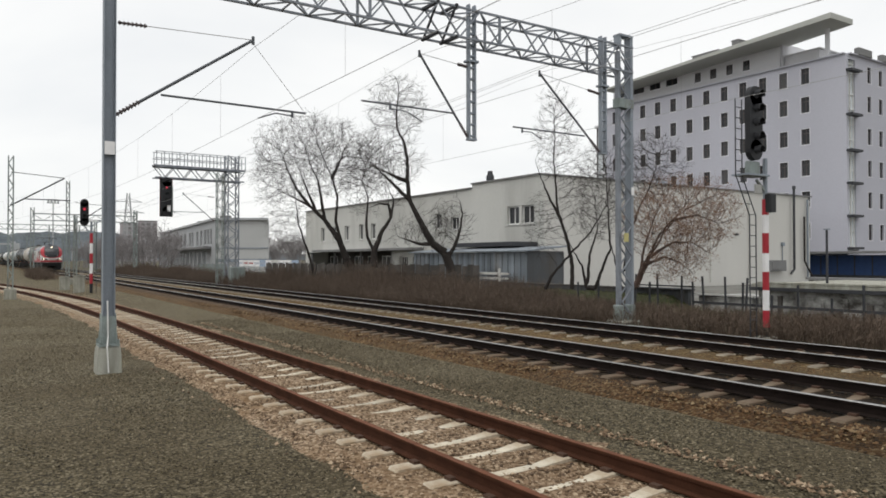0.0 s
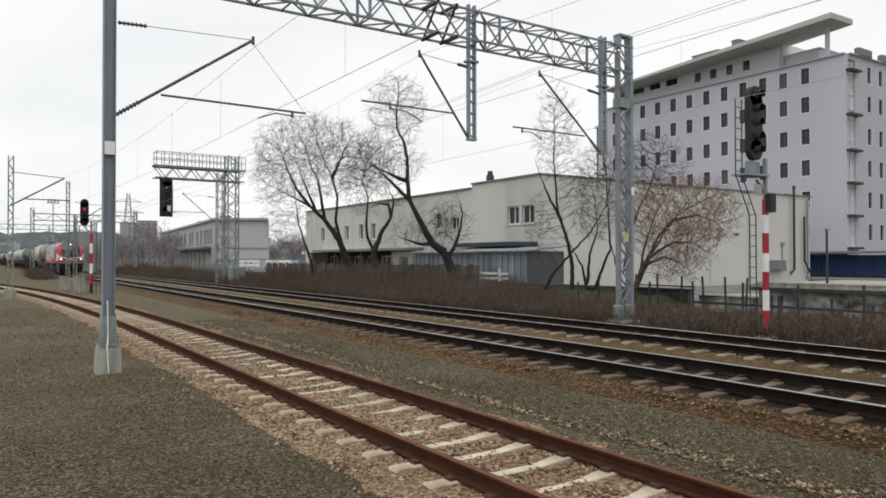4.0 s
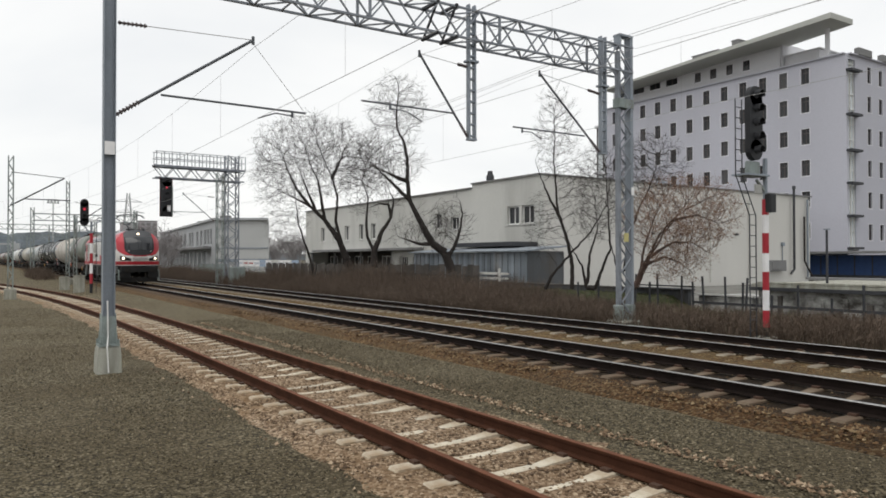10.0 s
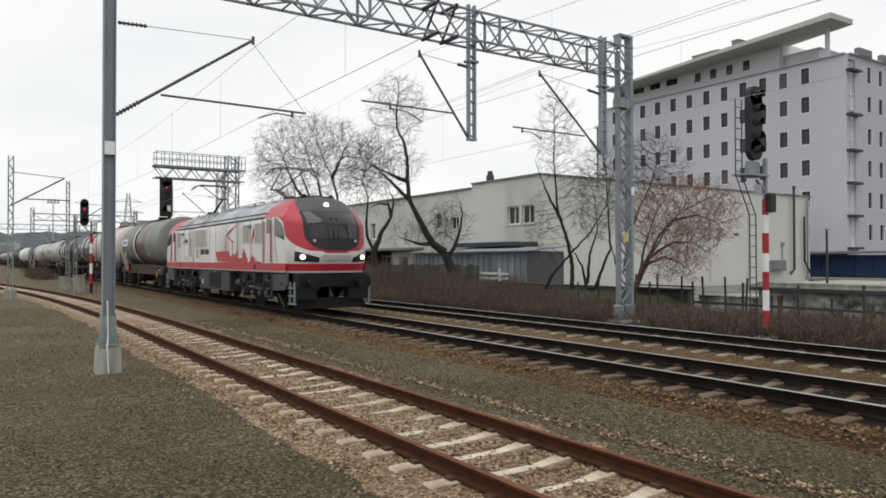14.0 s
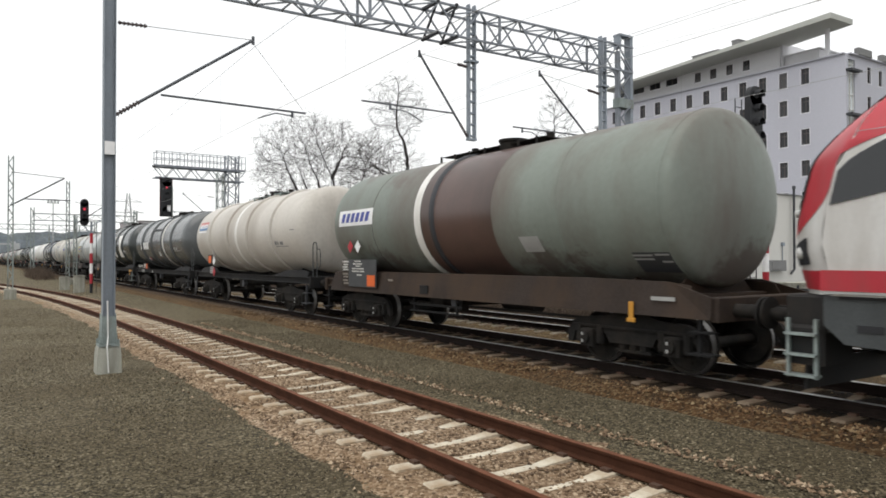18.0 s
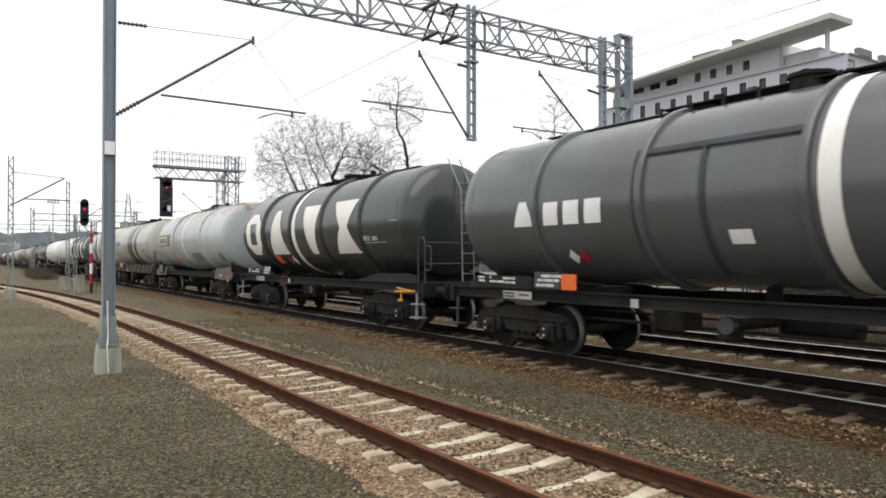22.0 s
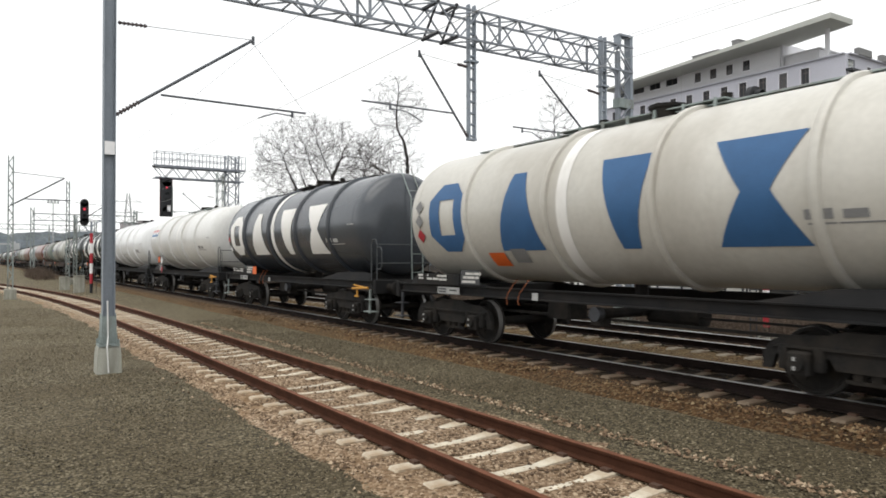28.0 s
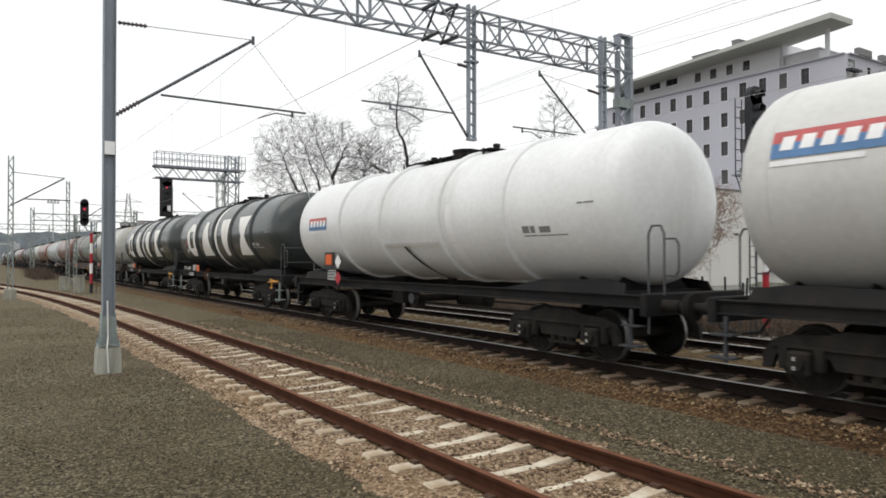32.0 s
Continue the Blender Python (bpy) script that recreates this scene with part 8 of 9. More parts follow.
        # red harbour silhouette: hull, deckhouses, cranes and a pump jack
        sil = [
            [(-8.62, 2.13), (-8.42, 1.79), (-8.36, 1.74), (-6.7, 1.7), (-6.7, 2.06), (-6.75, 2.13), (-7.38, 2.14), (-7.46, 2.18), (-7.54, 2.14)],
            [(-8.32, 1.66), (-4.42, 1.66), (-4.42, 1.87), (-4.62, 1.9), (-4.66, 2.06), (-4.78, 2.1), (-4.82, 2.24), (-4.88, 2.1), (-5.0, 2.04), (-5.06, 1.88), (-5.22, 1.84), (-5.7, 1.87), (-5.7, 2.1), (-5.85, 2.1), (-5.88, 1.98), (-6.3, 2.03), (-6.36, 1.93), (-6.52, 1.91), (-6.66, 2.04), (-6.7, 1.69), (-8.3, 1.69)],
            [(-4.42, 1.66), (-2.9, 1.66), (-2.9, 1.72), (-3.55, 1.74), (-3.6, 1.86), (-3.72, 1.88), (-3.87, 1.97), (-4.02, 1.88), (-4.1, 1.8), (-4.12, 1.72), (-4.42, 1.7)],
        ]
        for q in sil:
            part("harbour_silhouette", Geo().plate(q, lambda u, v, w: (u, y(0.006 + w), v), 0.006), M_loco_red, lo)
        cr = Geo()
        for (a, b), (c, d), t in (((-7.12, 2.77), (-5.77, 3.16), 0.03), ((-6.95, 2.9), (-5.95, 3.12), 0.016), ((-7.1, 2.77), (-6.7, 2.94), 0.05), ((-6.86, 2.1), (-6.86, 2.76), 0.022), ((-6.95, 2.74), (-6.3, 2.53), 0.035), ((-6.42, 2.52), (-6.15, 2.5), 0.05), ((-6.3, 2.02), (-6.3, 2.52), 0.022), ((-7.27, 2.14), (-7.27, 2.76), 0.018), ((-7.35, 2.32), (-7.19, 2.32), 0.04), ((-3.88, 1.95), (-3.87, 2.5), 0.016), ((-3.95, 2.42), (-3.7, 2.95), 0.1), ((-3.72, 2.6), (-3.62, 2.95), 0.04), ((-5.3, 2.0), (-4.48, 2.02), 0.018), ((-4.95, 1.9), (-4.95, 2.25), 0.016), ((-5.6, 1.86), (-5.6, 2.2), 0.016)):
            cr.bar((a, y(0.01), b), (c, y(0.01), d), 0.012, t)
        part("crane_silhouette", cr, M_loco_red, lo)
        nb, px = Geo(), -11.06
        for wd in (0.04, 0.04, 0.04, 0.13, 0.12, 0.06, 0.12, 0.12, 0.12):
            if wd > 0.1:
                for o in (0.018, wd - 0.018):
                    nb.box((px + o, y(0.006), 2.14), (0.036, 0.008, 0.24))
            else:
                nb.box((px + wd / 2, y(0.006), 2.14), (wd, 0.008, 0.24 if wd < 0.05 else 0.035))
            px += wd + 0.065
        part("number_block", nb, M_dark, lo, kind="stuff")
        lg = Geo()
        for k in range(3):
            lg.box((-13.83 + 0.17 * k, y(0.006), 2.67), (0.13, 0.008, 0.15))
        part("logo_block", lg, M_dark, lo)
        ar = Geo()
        for i in range(8):
            a0, a1 = i / 8, (i + 1) / 8
            ar.bar((-14.36 + 0.95 * a0, y(0.008), 2.58 + 0.24 * math.sin(1.7 * a0)), (-14.36 + 0.95 * a1, y(0.008), 2.58 + 0.24 * math.sin(1.7 * a1)), 0.008, 0.03)
        part("logo_arc", ar, M_loco_red, lo)
        # underframe boxes and bogie frames
        sk = Geo().box((C, s * 1.0, 1.2), (L - 1.2, 0.14, 0.34)).box((C, s * 1.4, 1.345), (L - 1.4, 0.08, 0.05))
        part("sill", sk, M_loco_grey, lo)
        for bx in (-3.75, -14.05):
            fr = Geo().plate([(-2.0, 0.92), (-0.9, 1.02), (0.9, 1.02), (2.0, 0.92), (1.95, 0.62), (1.55, 0.5), (0.8, 0.72), (0.5, 0.45), (-0.5, 0.45), (-0.8, 0.72), (-1.55, 0.5), (-1.95, 0.62)], lambda u, v, w, bx=bx: (bx + u, s * (1.12 + w), v), 0.16)
            for a in (-1.25, 1.25):
                fr.box((bx + a, s * 1.3, 0.6), (0.42, 0.16, 0.36), ch=0.04)
                fr.lathe([(s * 1.36, 0.16), (s * 1.44, 0.15), (s * 1.45, 0.0)], (bx + a, 0, 0.58), 14, "y", close=False)
                for o in (-0.4, 0.4):
                    fr.lathe([(0.62, 0.1), (0.7, 0.12), (0.78, 0.1), (0.86, 0.12), (0.94, 0.1)], (bx + a + o, s * 1.3, 0), 8, "z")
            dm = Geo().tube((bx - 0.55, s * 1.42, 0.8), (bx + 0.05, s * 1.42, 0.77), 0.05).tube((bx + 0.05, s * 1.42, 0.77), (bx + 0.75, s * 1.42, 0.74), 0.03)
            part("yaw_damper", dm, M_skirt, lo, "dull grey yaw damper")
            for a in (-1, 1):
                sh = Geo().plate([(a * 0.12, 1.33), (a * 2.0, 1.33), (a * 2.0, 1.05), (a * 1.82, 1.12), (a * 1.6, 1.22), (a * 1.25, 1.26), (a * 0.9, 1.2), (a * 0.66, 1.02), (a * 0.55, 0.8), (a * 0.3, 0.74), (a * 0.2, 1.0)], lambda u, v, w, bx=bx: (bx + u, s * (1.22 + w), v), 0.03)
                part("bogie_shield", sh, M_slate, lo, "slate-grey plate cut round the wheels")
                part("axle_guard", Geo().lathe([(s * 1.44, 0.1), (s * 1.47, 0.09), (s * 1.475, 0.0)], (bx + a * 1.25, 0, 0.58), 12, "y", close=False), M_skirt, lo)
                part("brake_cylinder", Geo().lathe([(-0.16, 0.0), (-0.16, 0.11), (0.16, 0.11), (0.16, 0.0)], (bx + a * 0.42, s * 1.3, 0.56), 12), M_slate, lo)
                part("cable_loop", Geo().pipe([(bx + a * 1.0, s * 1.4, 1.25), (bx + a * 0.98, s * 1.42, 0.95), (bx + a * 1.1, s * 1.43, 0.8), (bx + a * 1.24, s * 1.43, 0.72)], 0.018), M_black, lo)
            for a in (-1.95, 1.95):
                part("sand_pipe", Geo().pipe([(bx + a, s * 1.2, 1.2), (bx + a * 0.98, s * 1.22, 0.6), (bx + a * 0.9, s * 0.95, 0.15)], 0.03), M_galv2, lo)
            for o in (-0.22, 0.22):
                part("body_spring", Geo().lathe([(0.9, 0.13), (0.96, 0.16), (1.02, 0.13), (1.08, 0.16), (1.14, 0.13), (1.2, 0.16), (1.3, 0.13)], (bx + o, s * 1.2, 0), 10, "z"), M_iron, lo)
            part("bogie_frame", fr, M_loco_grey, lo, smooth=35)
    part("transformer_box", Geo().box((-9.08, 0, 0.94), (4.45, 2.84, 0.82), ch=0.04), M_slate, lo, "slate-grey equipment box under the body")
    for i in range(3):
        c = part("cover_plate", Geo().box((-9.55 + 0.62 * i, -1.425, 0.95), (0.5, 0.02, 0.68), ch=0.008), M_loco_grey, lo)
        sl = Geo()
        for k in range(6):
            sl.box((-9.75 + 0.62 * i + 0.08 * k, -1.44, 0.95), (0.025, 0.012, 0.6))
        part("ribs", sl, M_slate, c)
        part("cover_label", Geo().box((-9.55 + 0.62 * i, -1.44, 1.28), (0.24 if i == 1 else 0.08, 0.01, 0.045)), M_data, c)
    part("inspection_plate", Geo().box((-10.85, -1.425, 0.82), (0.12, 0.012, 0.2)), M_white, lo, "small white plate")
    part("drain_tank", Geo().lathe([(-0.35, 0.0), (-0.35, 0.13), (0.35, 0.13), (0.35, 0.0)], (-8.6, -1.0, 0.4), 14), M_dark, lo)
    part("belly_bar", Geo().box((-9.0, -1.1, 0.5), (4.2, 0.05, 0.05)), M_loco_grey, lo)
    for x in (-6.3, -11.7):
        part("air_tank", Geo().lathe([(-0.3, 0.0), (-0.27, 0.16), (0.27, 0.16), (0.3, 0.0)], (x, -1.12, 0.88), 14), M_skirt, lo, smooth=40)
        part("tank_bracket", Geo().box((x, -1.0, 1.1), (0.5, 0.3, 0.2)), M_loco_grey, lo)
    for bx in (-3.75, -14.05):
        for a in (-1.25, 1.25):
            wheelset(lo, bx + a, 0.6, LOCO_WHEEL)
    # roof gear
    part("roof_fairing", Geo().plate([(-13.25, 3.42), (-10.1, 3.42), (-10.4, 3.9), (-12.9, 3.9)], lambda u, v, w: (u, -1.0 + w, v), 2.0), M_loco_roof, lo)
    for i in range(3):
        part("roof_grille", Geo().plate([(0, 0), (0.85, 0), (0.75, 0.3), (0.1, 0.3)], lambda u, v, w, i=i: (-12.95 + 0.95 * i + u, -1.24 - w + 0.75 * v, 3.5 + v), 0.02), M_grille, lo)
    for x, w, h in ((-3.2, 1.4, 0.14), (-5.2, 2.0, 0.14), (-7.6, 2.6, 0.16), (-10.2, 1.6, 0.2)):
        part("roof_box", Geo().box((x, 0, 3.86 + h / 2), (w, 1.2, h), ch=0.03), M_loco_roof, lo)
    for x in (-5.8, -6.9, -8.3, -9.3, -10.6, -15.7):
        part("roof_insulator", insulator((x, -0.35, 3.85), (x, -0.35, 4.1), 0.07), M_insul, lo)
    bus = Geo().pipe([(-5.8, -0.35, 4.1), (-6.9, -0.35, 4.12), (-8.3, -0.35, 4.1), (-10.6, -0.35, 4.1)], 0.018)
    part("busbar", bus, M_dark, lo)
    horn = Geo().lathe([(0.0, 0.03), (0.3, 0.04), (0.42, 0.12)], (-1.7, -0.5, 3.98), 10, close=False).lathe([(0.0, 0.03), (0.3, 0.04), (0.42, 0.12)], (-1.7, 0.5, 3.98), 10, close=False)
    part("horn", horn, M_galv, lo)
    for bx, up, d in ((-13.85, 1.0, 1), (-4.3, 0.75, -1)):
        p = part("pantograph", Geo().box((bx, 0, 4.0), (1.3, 0.9, 0.07)).box((bx - d * 0.5, 0, 4.08), (0.3, 0.5, 0.2)), M_dark, lo)
        knee = Vector((bx + d * 1.15, 0, 4.15 + 0.58 * up))
        head = Vector((bx - d * 0.75, 0, 4.3 + 1.2 * up))
        a = Geo().tube((bx - d * 0.45, 0, 4.1), knee, 0.06, 0.05)
        a.tube(knee + Vector((0, -0.2, 0)), head + Vector((0, -0.45, 0)), 0.025).tube(knee + Vector((0, 0.2, 0)), head + Vector((0, 0.45, 0)), 0.025)
        a.tube(knee + Vector((0, -0.22, 0)), knee + Vector((0, 0.22, 0)), 0.04)
        part("arm", a, M_dark, p)
        hd = Geo()
        for o in (-0.22, 0.22):
            hd.pipe([(head.x + o, -0.98, head.z - 0.22), (head.x + o, -0.8, head.z - 0.02), (head.x + o, -0.55, head.z + 0.04), (head.x + o, 0.55, head.z + 0.04), (head.x + o, 0.8, head.z - 0.02), (head.x + o, 0.98, head.z - 0.22)], 0.025)
        hd.tube((head.x - 0.3, -0.5, head.z - 0.02), (head.x + 0.3, -0.5, head.z - 0.02), 0.02).tube((head.x - 0.3, 0.5, head.z - 0.02), (head.x + 0.3, 0.5, head.z - 0.02), 0.02)
        part("collector_head", hd, M_dark, p)
    return lo


loco = build_loco()


# ---- the wagons, from the locomotive backwards ----
def art_first(w, tank, L):
    badge(w, -5.4, 2.72, -3.4, 3.15, M_white, M_logo_navy)
    part("inspection_sheet", tank_patch(Geo(), rect(2.45, 1.95, 3.0, 2.24, -0.05), 0.01, 3), M_data, w)
    part("data_panel", tank_patch(Geo(), rect(5.05, 1.6, 5.8, 1.92), 0.01, 4), M_panel, w, "dark data panel with unreadable lines")
    tx = Geo()
    for x0, z0, wd in ((5.05, 1.86, 0.4), (5.05, 1.8, 0.4), (5.5, 1.87, 0.28), (5.58, 1.76, 0.2)):
        tank_patch(tx, rect(x0, z0, x0 + wd, z0 + 0.03), 0.016, 2)
    part("text_block", tx, M_data, w, kind="stuff")
    part("sill_plate", Geo().box((5.8, -1.33, 1.2), (0.45, 0.012, 0.06)), M_data, w)
    part("handbrake_lever", Geo().box((5.2, -1.36, 0.98), (0.09, 0.04, 0.3), ch=0.01).box((5.2, -1.36, 0.84), (0.16, 0.05, 0.06), ch=0.01), M_lever, w, "yellow brake lever")
    part("pipe_hoop", Geo().lathe([(-0.65, TANK_R), (-0.6, TANK_R + 0.05), (-0.5, TANK_R + 0.05), (-0.45, TANK_R)], (0, 0, TANK_Z), 40, close=False), M_dark, w, smooth=35)
    # slate board with lettering and the hazard plate at the rear corner
    bd = Geo().plate([(-4.95, 1.06), (-3.34, 1.06), (-3.34, 1.8), (-4.95, 1.8)], lambda a, b, c: (a, -1.37 - c, b), 0.02)
    part("data_board", bd, M_panel, w, "slate-grey data board with unreadable lines")
    part("hazard_plate", Geo().box((-3.6, -1.402, 1.24), (0.42, 0.015, 0.29)), M_orange, w, "orange hazard plate")
    text_rows(w, -4.72, -1.394, [(1.75, 0.16, 0.36), (1.68, 0.06, 0.56), (1.62, 0.22, 0.25), (1.55, 0.0, 0.72), (1.48, 0.0, 0.72), (1.38, 0.28, 0.3)], 0.036, M_text, 3)
    text_rows(w, -5.42, -1.35, [(1.74, 0.0, 0.42), (1.66, 0.06, 0.3), (1.59, 0.0, 0.36), (1.52, 0.04, 0.34)], 0.05, M_text, 2)
    text_rows(w, -5.38, -1.36, [(1.4, 0.0, 0.36), (1.32, 0.04, 0.3), (1.34, 0.42, 0.26), (1.22, 0.0, 0.74), (1.14, 0.06, 0.66)], 0.05, M_text_tan, 2)
    part("corner_board", Geo().box((-5.2, -1.33, 1.42), (0.52, 0.03, 0.76), ch=0.006), M_frame_brown, w)
    text_rows(w, -2.75, -1.36, [(1.28, 0.0, 0.26)], 0.05, M_text_tan, 2)
    part("label_holder", Geo().box((-1.08, -1.335, 1.1), (0.34, 0.03, 0.2), ch=0.006), M_frame_black, w)
    part("tie_bar", Geo().bar((-1.9, -1.2, 0.74), (0.3, -1.2, 0.74), 0.05).bar((-1.9, -1.2, 0.58), (0.3, -1.2, 0.58), 0.04).bar((-1.7, -1.2, 0.95), (-1.7, -1.2, 0.56), 0.05).bar((0.1, -1.2, 0.95), (0.1, -1.2, 0.56), 0.05), M_frame_black, w)
    hz = Geo().plate([(-0.17, 0), (0, -0.17), (0.17, 0), (0, 0.17)], lambda a, b, c: (-4.3 + a, -1.43 - c, 2.15 + b), 0.012)
    part("hazard_diamond", hz, M_white, w)
    part("hazard_diamond", Geo().plate([(-0.17, 0), (0, -0.17), (0.17, 0), (0, 0.17)], lambda a, b, c: (-4.75 + a, -1.43 - c, 2.15 + b), 0.012), M_red, w)


def art_stripes(x0, z0, wide=1.25):
    def art(w, tank, L):
        part("sign_stripe", tank_patch(Geo(), rect(x0, z0 + 0.2, x0 + wide, z0 + 0.36), 0.010, 2), M_fade_red, w)
        part("sign_stripe", tank_patch(Geo(), rect(x0, z0, x0 + wide, z0 + 0.2), 0.010, 2), M_fade_blue, w)
        for i in range(5):
            part("sign_block", tank_patch(Geo(), rect(x0 + 0.08 * wide + 0.184 * wide * i, z0 + 0.1, x0 + 0.2 * wide + 0.184 * wide * i, z0 + 0.28, 0.03), 0.014, 2), M_white, w)
        part("sign_strip", tank_patch(Geo(), rect(x0, z0 - 0.1, x0 + 1.2, z0 - 0.03), 0.010, 2), M_white, w)
    return art


def art_grey(w, tank, L):
    for i in range(3):
        part("sign_block", tank_patch(Geo(), rect(-3.61 + 0.52 * i, 2.42, -3.23 + 0.52 * i, 2.83, 0.05), 0.010, 4), M_white, w)
    part("sign_mark", tank_patch(Geo(), [(-4.45, 2.42), (-3.85, 2.42), (-4.05, 2.88), (-4.25, 2.88)], 0.010, 4), M_white, w)
    pl = Geo()
    tank_patch(pl, rect(-1.45, 3.42, 1.35, 3.5), 0.05, 2)
    tank_patch(pl, rect(-1.48, 2.0, -1.41, 3.5), 0.05, 8)
    tank_patch(pl, rect(-0.23, 1.6, -0.17, 3.42), 0.05, 8)
    part("drip_rail", pl, M_dark, w)
    for x, mm in ((-3.1, M_white), (-2.85, M_red)):
        part("hazard_diamond", tank_patch(Geo(), diamond(x, 1.86, 0.13), 0.02, 4), mm, w)
    part("inspection_sheet", tank_patch(Geo(), rect(0.15, 2.02, 0.5, 2.22), 0.01, 2), M_white, w)


def art_blocks(material, xs):
    def art(w, tank, L):
        blocks(w, xs, 1.98, 3.46, material)
        if material is not M_band:
            for z, mm in ((2.35, M_red), (2.68, M_roof), (3.0, M_roof)):
                part("hazard_diamond", tank_patch(Geo(), diamond(xs[0][0] - 0.42, z, 0.16), 0.02, 4), mm, w)
        elif xs[0][0] > -5.5:
            for z, mm in ((2.6, M_red), (2.24, M_white)):
                part("hazard_diamond", tank_patch(Geo(), diamond(xs[0][0] - 0.2, z, 0.12), 0.02, 4), mm, w)
        for o in (-0.55, -0.2):
            part("hose", Geo().pipe([(-1.4 + o, -1.3, 1.42), (-1.46 + o, -1.36, 1.3), (-1.58 + o, -1.39, 1.15), (-1.64 + o, -1.39, 1.0), (-1.62 + o, -1.38, 0.92)], 0.009), M_hose, w)
    return art


def art_pale(w, tank, L):
    part("sign_back", tank_patch(Geo(), rect(-5.88, 2.5, -3.2, 3.12), 0.008, 4), M_roof, w)
    badge(w, -5.8, 2.58, -3.95, 3.03, M_paleyellow, M_logo_navy)
    part("inspection_sheet", tank_patch(Geo(), rect(0.5, 1.74, 2.2, 2.12), 0.01, 2), M_roof, w)
    part("repair_patch", tank_patch(Geo(), rect(4.9, 1.75, 5.5, 2.1), 0.01, 2), M_roof, w)
    part("hazard_diamond", Geo().plate([(-0.15, 0), (0, -0.15), (0.15, 0), (0, 0.15)], lambda a, b, c: (-5.26 + a, -1.45 - c, 2.1 + b), 0.012), M_red, w)
    part("hazard_plate", tank_patch(Geo(), rect(-3.25, 1.66, -2.8, 1.88), 0.02, 3), M_orange, w, "faded orange hazard plate")
    part("tank_plate", tank_patch(Geo(), rect(-2.65, 1.6, -2.3, 1.8, -0.1), 0.02, 3), M_roof, w)


def art_last(w, tank, L):
    art_stripes(-5.7, 2.68)(w, tank, L)
    g = Geo()
    tank_patch(g, rect(-1.15, 2.14, 1.5, 2.22), 0.05, 2)
    part("drip_rail", g, T_white, w)
    part("drain_pipe", tank_patch(Geo(), rect(0.5, 1.4, 0.62, 2.14, -0.65), 0.05, 8), M_black, w)
    part("paint_patch", tank_patch(Geo(), rect(1.85, 2.2, 2.1, 3.0), 0.008, 5), M_white, w)
    part("paint_patch", tank_patch(Geo(), rect(2.0, 1.5, 2.3, 2.15, -0.12), 0.008, 5), M_white, w)


def art_putty(w, tank, L):
    badge(w, -5.5, 2.75, -3.6, 3.08, M_data, M_logo_navy)
    part("repair_patch", tank_patch(Geo(), rect(4.2, 1.75, 4.8, 2.1), 0.01, 2), M_roof, w)
    part("hatch", Geo().box((L / 2 - 0.98, -0.35, 3.0), (0.05, 0.3, 0.3)), M_dark, w)


CUTS = [-18.8, -33.4, -48.3, -63.1, -77.9, -93.0, -107.4, -121.9, -136.2, -151.3, -167.0]
while CUTS[-1] > -440:
    CUTS.append(CUTS[-1] - 15.6)


consist = []


def couple(i, w):
    consist.append((w, (CUTS[i] + CUTS[i + 1]) / 2))


def span(i):
    return CUTS[i] - CUTS[i + 1]


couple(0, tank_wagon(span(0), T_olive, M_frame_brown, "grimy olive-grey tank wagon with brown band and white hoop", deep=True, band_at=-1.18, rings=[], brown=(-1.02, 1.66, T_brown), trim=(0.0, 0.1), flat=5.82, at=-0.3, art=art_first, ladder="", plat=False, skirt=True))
couple(1, tank_wagon(span(1), T_cream, M_frame_black, "cream tank wagon with ribs and small red-blue sign", plat=False, rings=[-3.85, -1.28, 1.18, 3.74], band_at=-0.2, art=art_stripes(-5.65, 3.1), plate=2, ladder=""))
couple(2, tank_wagon(span(2), T_grey, M_frame_black, "dark grey tank wagon with white hoop and drip rail", rings=[-3.82, -1.34, 1.3, 3.58], band_at=1.61, art=art_grey, ladder=""))
couple(3, tank_wagon(span(3), T_black, M_frame_black, "anthracite tank wagon with four huge white blocks", rings=[-3.82, -1.25, 1.23, 3.8], band_at=-0.9, art=art_blocks(M_band, [(-5.59, 1.55), (-3.2, 1.5), (-0.16, 1.25), (2.11, 1.48)]), flank=-3.0))
couple(4, tank_wagon(span(4), T_pale, M_frame_black, "faded pale blue-grey tank wagon with rust stains", deep=True, rings=[-2.5, 2.63], band_at=-0.6, art=art_pale, ladder="", skirt="ends", plate=3, at=0.0, flat=6.07))
couple(5, tank_wagon(span(5), T_putty, M_frame_brown, "putty-grey tank wagon with a dark band", deep=True, rings=[], band_at=1.1, brown=(-0.95, 2.2, T_tar), at=0.0, art=art_putty, skirt=True))
couple(6, tank_wagon(span(6), T_ivory, M_frame_black, "ivory tank wagon with four huge blue blocks", trim=(0.0, 0.25), rings=[-3.5, -1.0, 1.45, 3.98], band_at=-0.55, art=art_blocks(M_logo_blue, [(-4.89, 1.36), (-2.48, 1.28), (0.33, 1.07), (2.5, 1.35)]), flank=-2.75))
couple(7, tank_wagon(span(7), T_navy, M_frame_black, "blue-black tank wagon with four huge white blocks", rings=[-3.75, -1.1, 1.4, 3.94], band_at=-0.65, art=art_blocks(M_band, [(-5.38, 1.48), (-2.96, 1.47), (0.05, 1.2), (2.3, 1.37)])))
couple(8, tank_wagon(span(8), T_white, M_frame_black, "white tank wagon with end ladder and small red-blue sign", plat=False, rings=[-4.0, -1.48, 1.15, 3.69], band_at=0.2, art=art_stripes(-5.92, 3.1, 1.45), plate=2))
couple(9, tank_wagon(span(9), T_bright, M_frame_black, "clean white tank wagon with small red-blue sign", plat=False, rings=[-3.57, -1.16, 1.57, 3.86], art=art_last, plate=2, ladder=""))
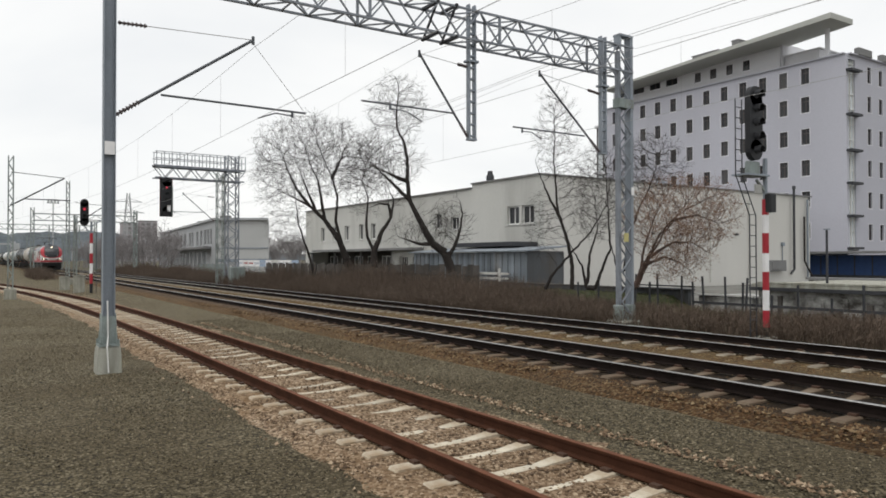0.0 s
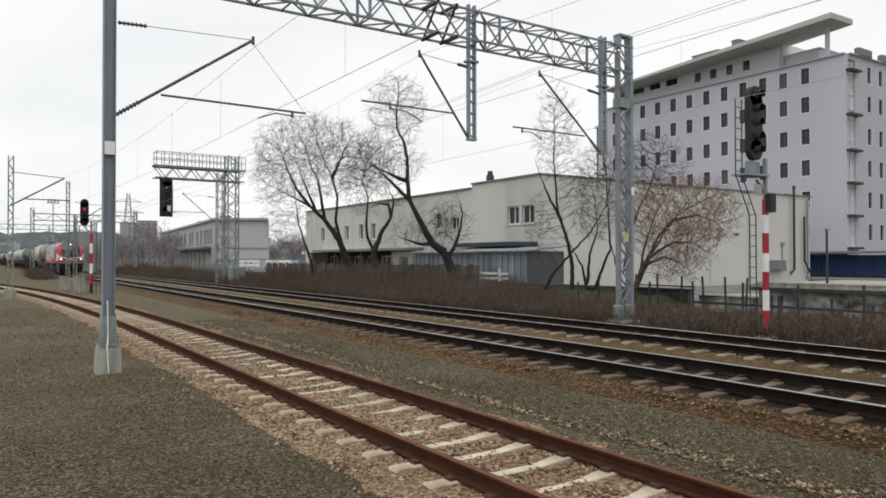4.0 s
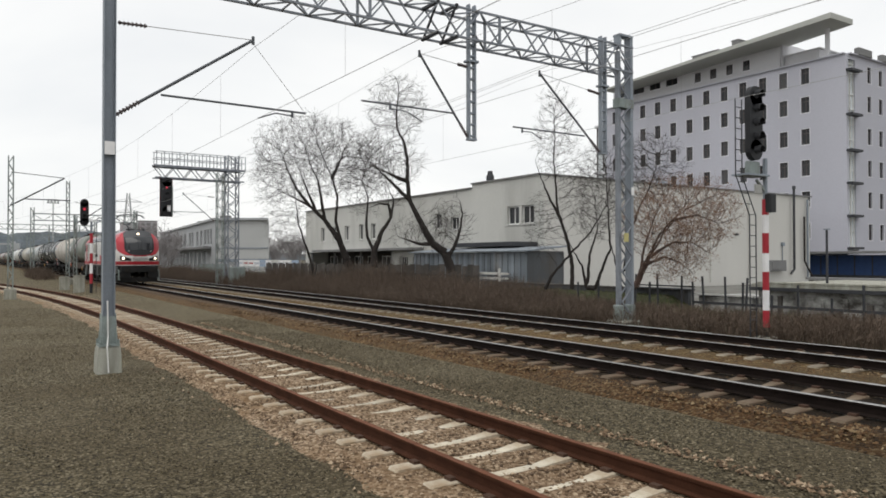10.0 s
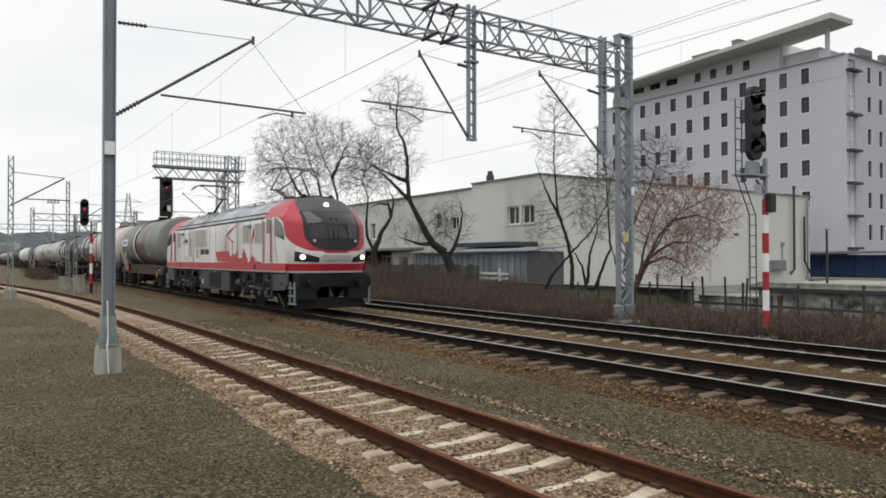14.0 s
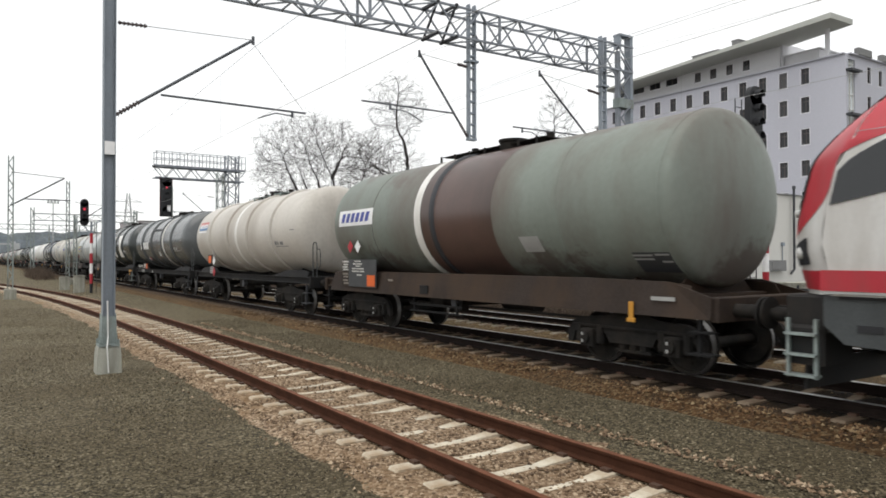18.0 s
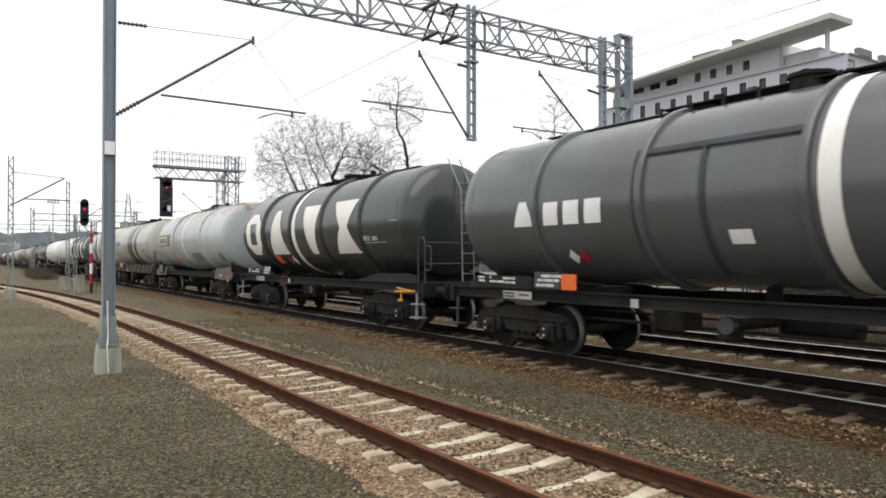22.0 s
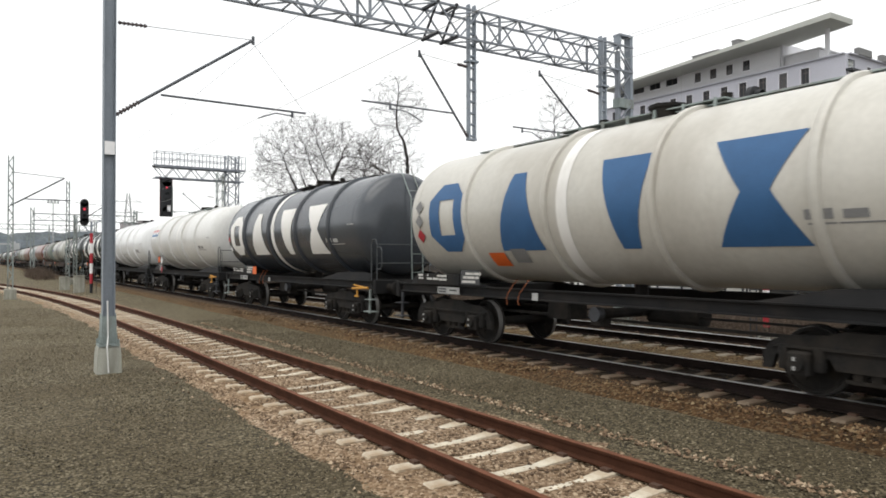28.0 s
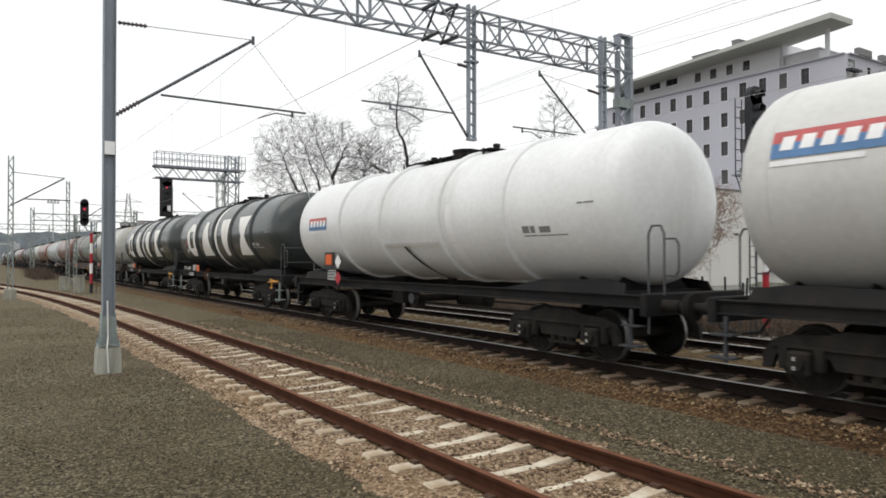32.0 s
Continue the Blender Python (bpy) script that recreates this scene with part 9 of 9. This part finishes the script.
couple(10, tank_wagon(span(10), T_black, M_frame_black, "anthracite tank wagon with four huge white blocks", rings=[-3.36, -0.7, 1.8, 4.34], band_at=-0.25, art=art_blocks(M_band, [(-4.98, 1.48), (-2.56, 1.47), (0.45, 1.2), (2.72, 1.37)])))
oxide = tank_wagon(15.6, T_oxide, M_frame_brown, "red-oxide tank wagon far down the train", rings=[], band_at=-0.6, ladder="", plat=False, plate=0)
tail = [10, 5, 0, 11, 4, 11, 5, 0, 2, 11, 5, 10, 2, 4, 0, 10, 5, 2]
for k in range(11, len(CUTS) - 1):
    src = tail[(k - 11) % len(tail)]
    if src == 11 and oxide not in [w for w, _ in consist]:
        couple(k, oxide)
        continue
    c = copy_thing(oxide if src == 11 else consist[src][0], Matrix.Identity(4))
    couple(k, c)
    for o in c.children:
        if o.name.startswith("wheelset"):
            wheels.append((o, 0.46))


# ---- motion of the train along its track ----
NOSE = [(0, -124.5), (1, -118.2), (2, -111.8), (3, -105.4), (4, -98.9), (5, -92.2), (6, -85.4), (7, -78.3), (8, -70.9), (9, -63.4), (10, -55.4), (11, -47.2), (12, -39.0), (13, -30.6), (14, -22.0), (15, -13.3), (16, -4.6), (17, 4.1), (18, 13.1), (19, 22.0), (20, 31.3), (21, 40.5), (22, 49.5), (23, 58.7), (24, 67.9), (25, 77.3), (26, 86.7), (27, 96.3), (28, 105.9), (29, 115.2), (30, 124.6), (31, 134.5), (32, 144.3)]


def nose_at(t):
    i = min(len(NOSE) - 2, int(t))
    return NOSE[i][1] + (NOSE[i + 1][1] - NOSE[i][1]) * (t - i)


def motions():
    for w, at in [(loco, 0.0), *consist]:
        walk(w, [(t, pose(x + at, A_MID, 0)) for t, x in NOSE])
    first = {}
    for ob, r in wheels:
        if r not in first:
            # one turn is shared by all wheelsets of one size
            n = 640
            walk(ob, [(32 * i / n, Matrix.Rotation((nose_at(32 * i / n) - NOSE[0][1]) / r, 4, "Y")) for i in range(n + 1)])
            first[r] = ob.animation_data
        else:
            ob.rotation_mode = "QUATERNION"
            keys = ob.animation_data_create()
            keys.action = first[r].action
            keys.action_slot = first[r].action_slot


motions()
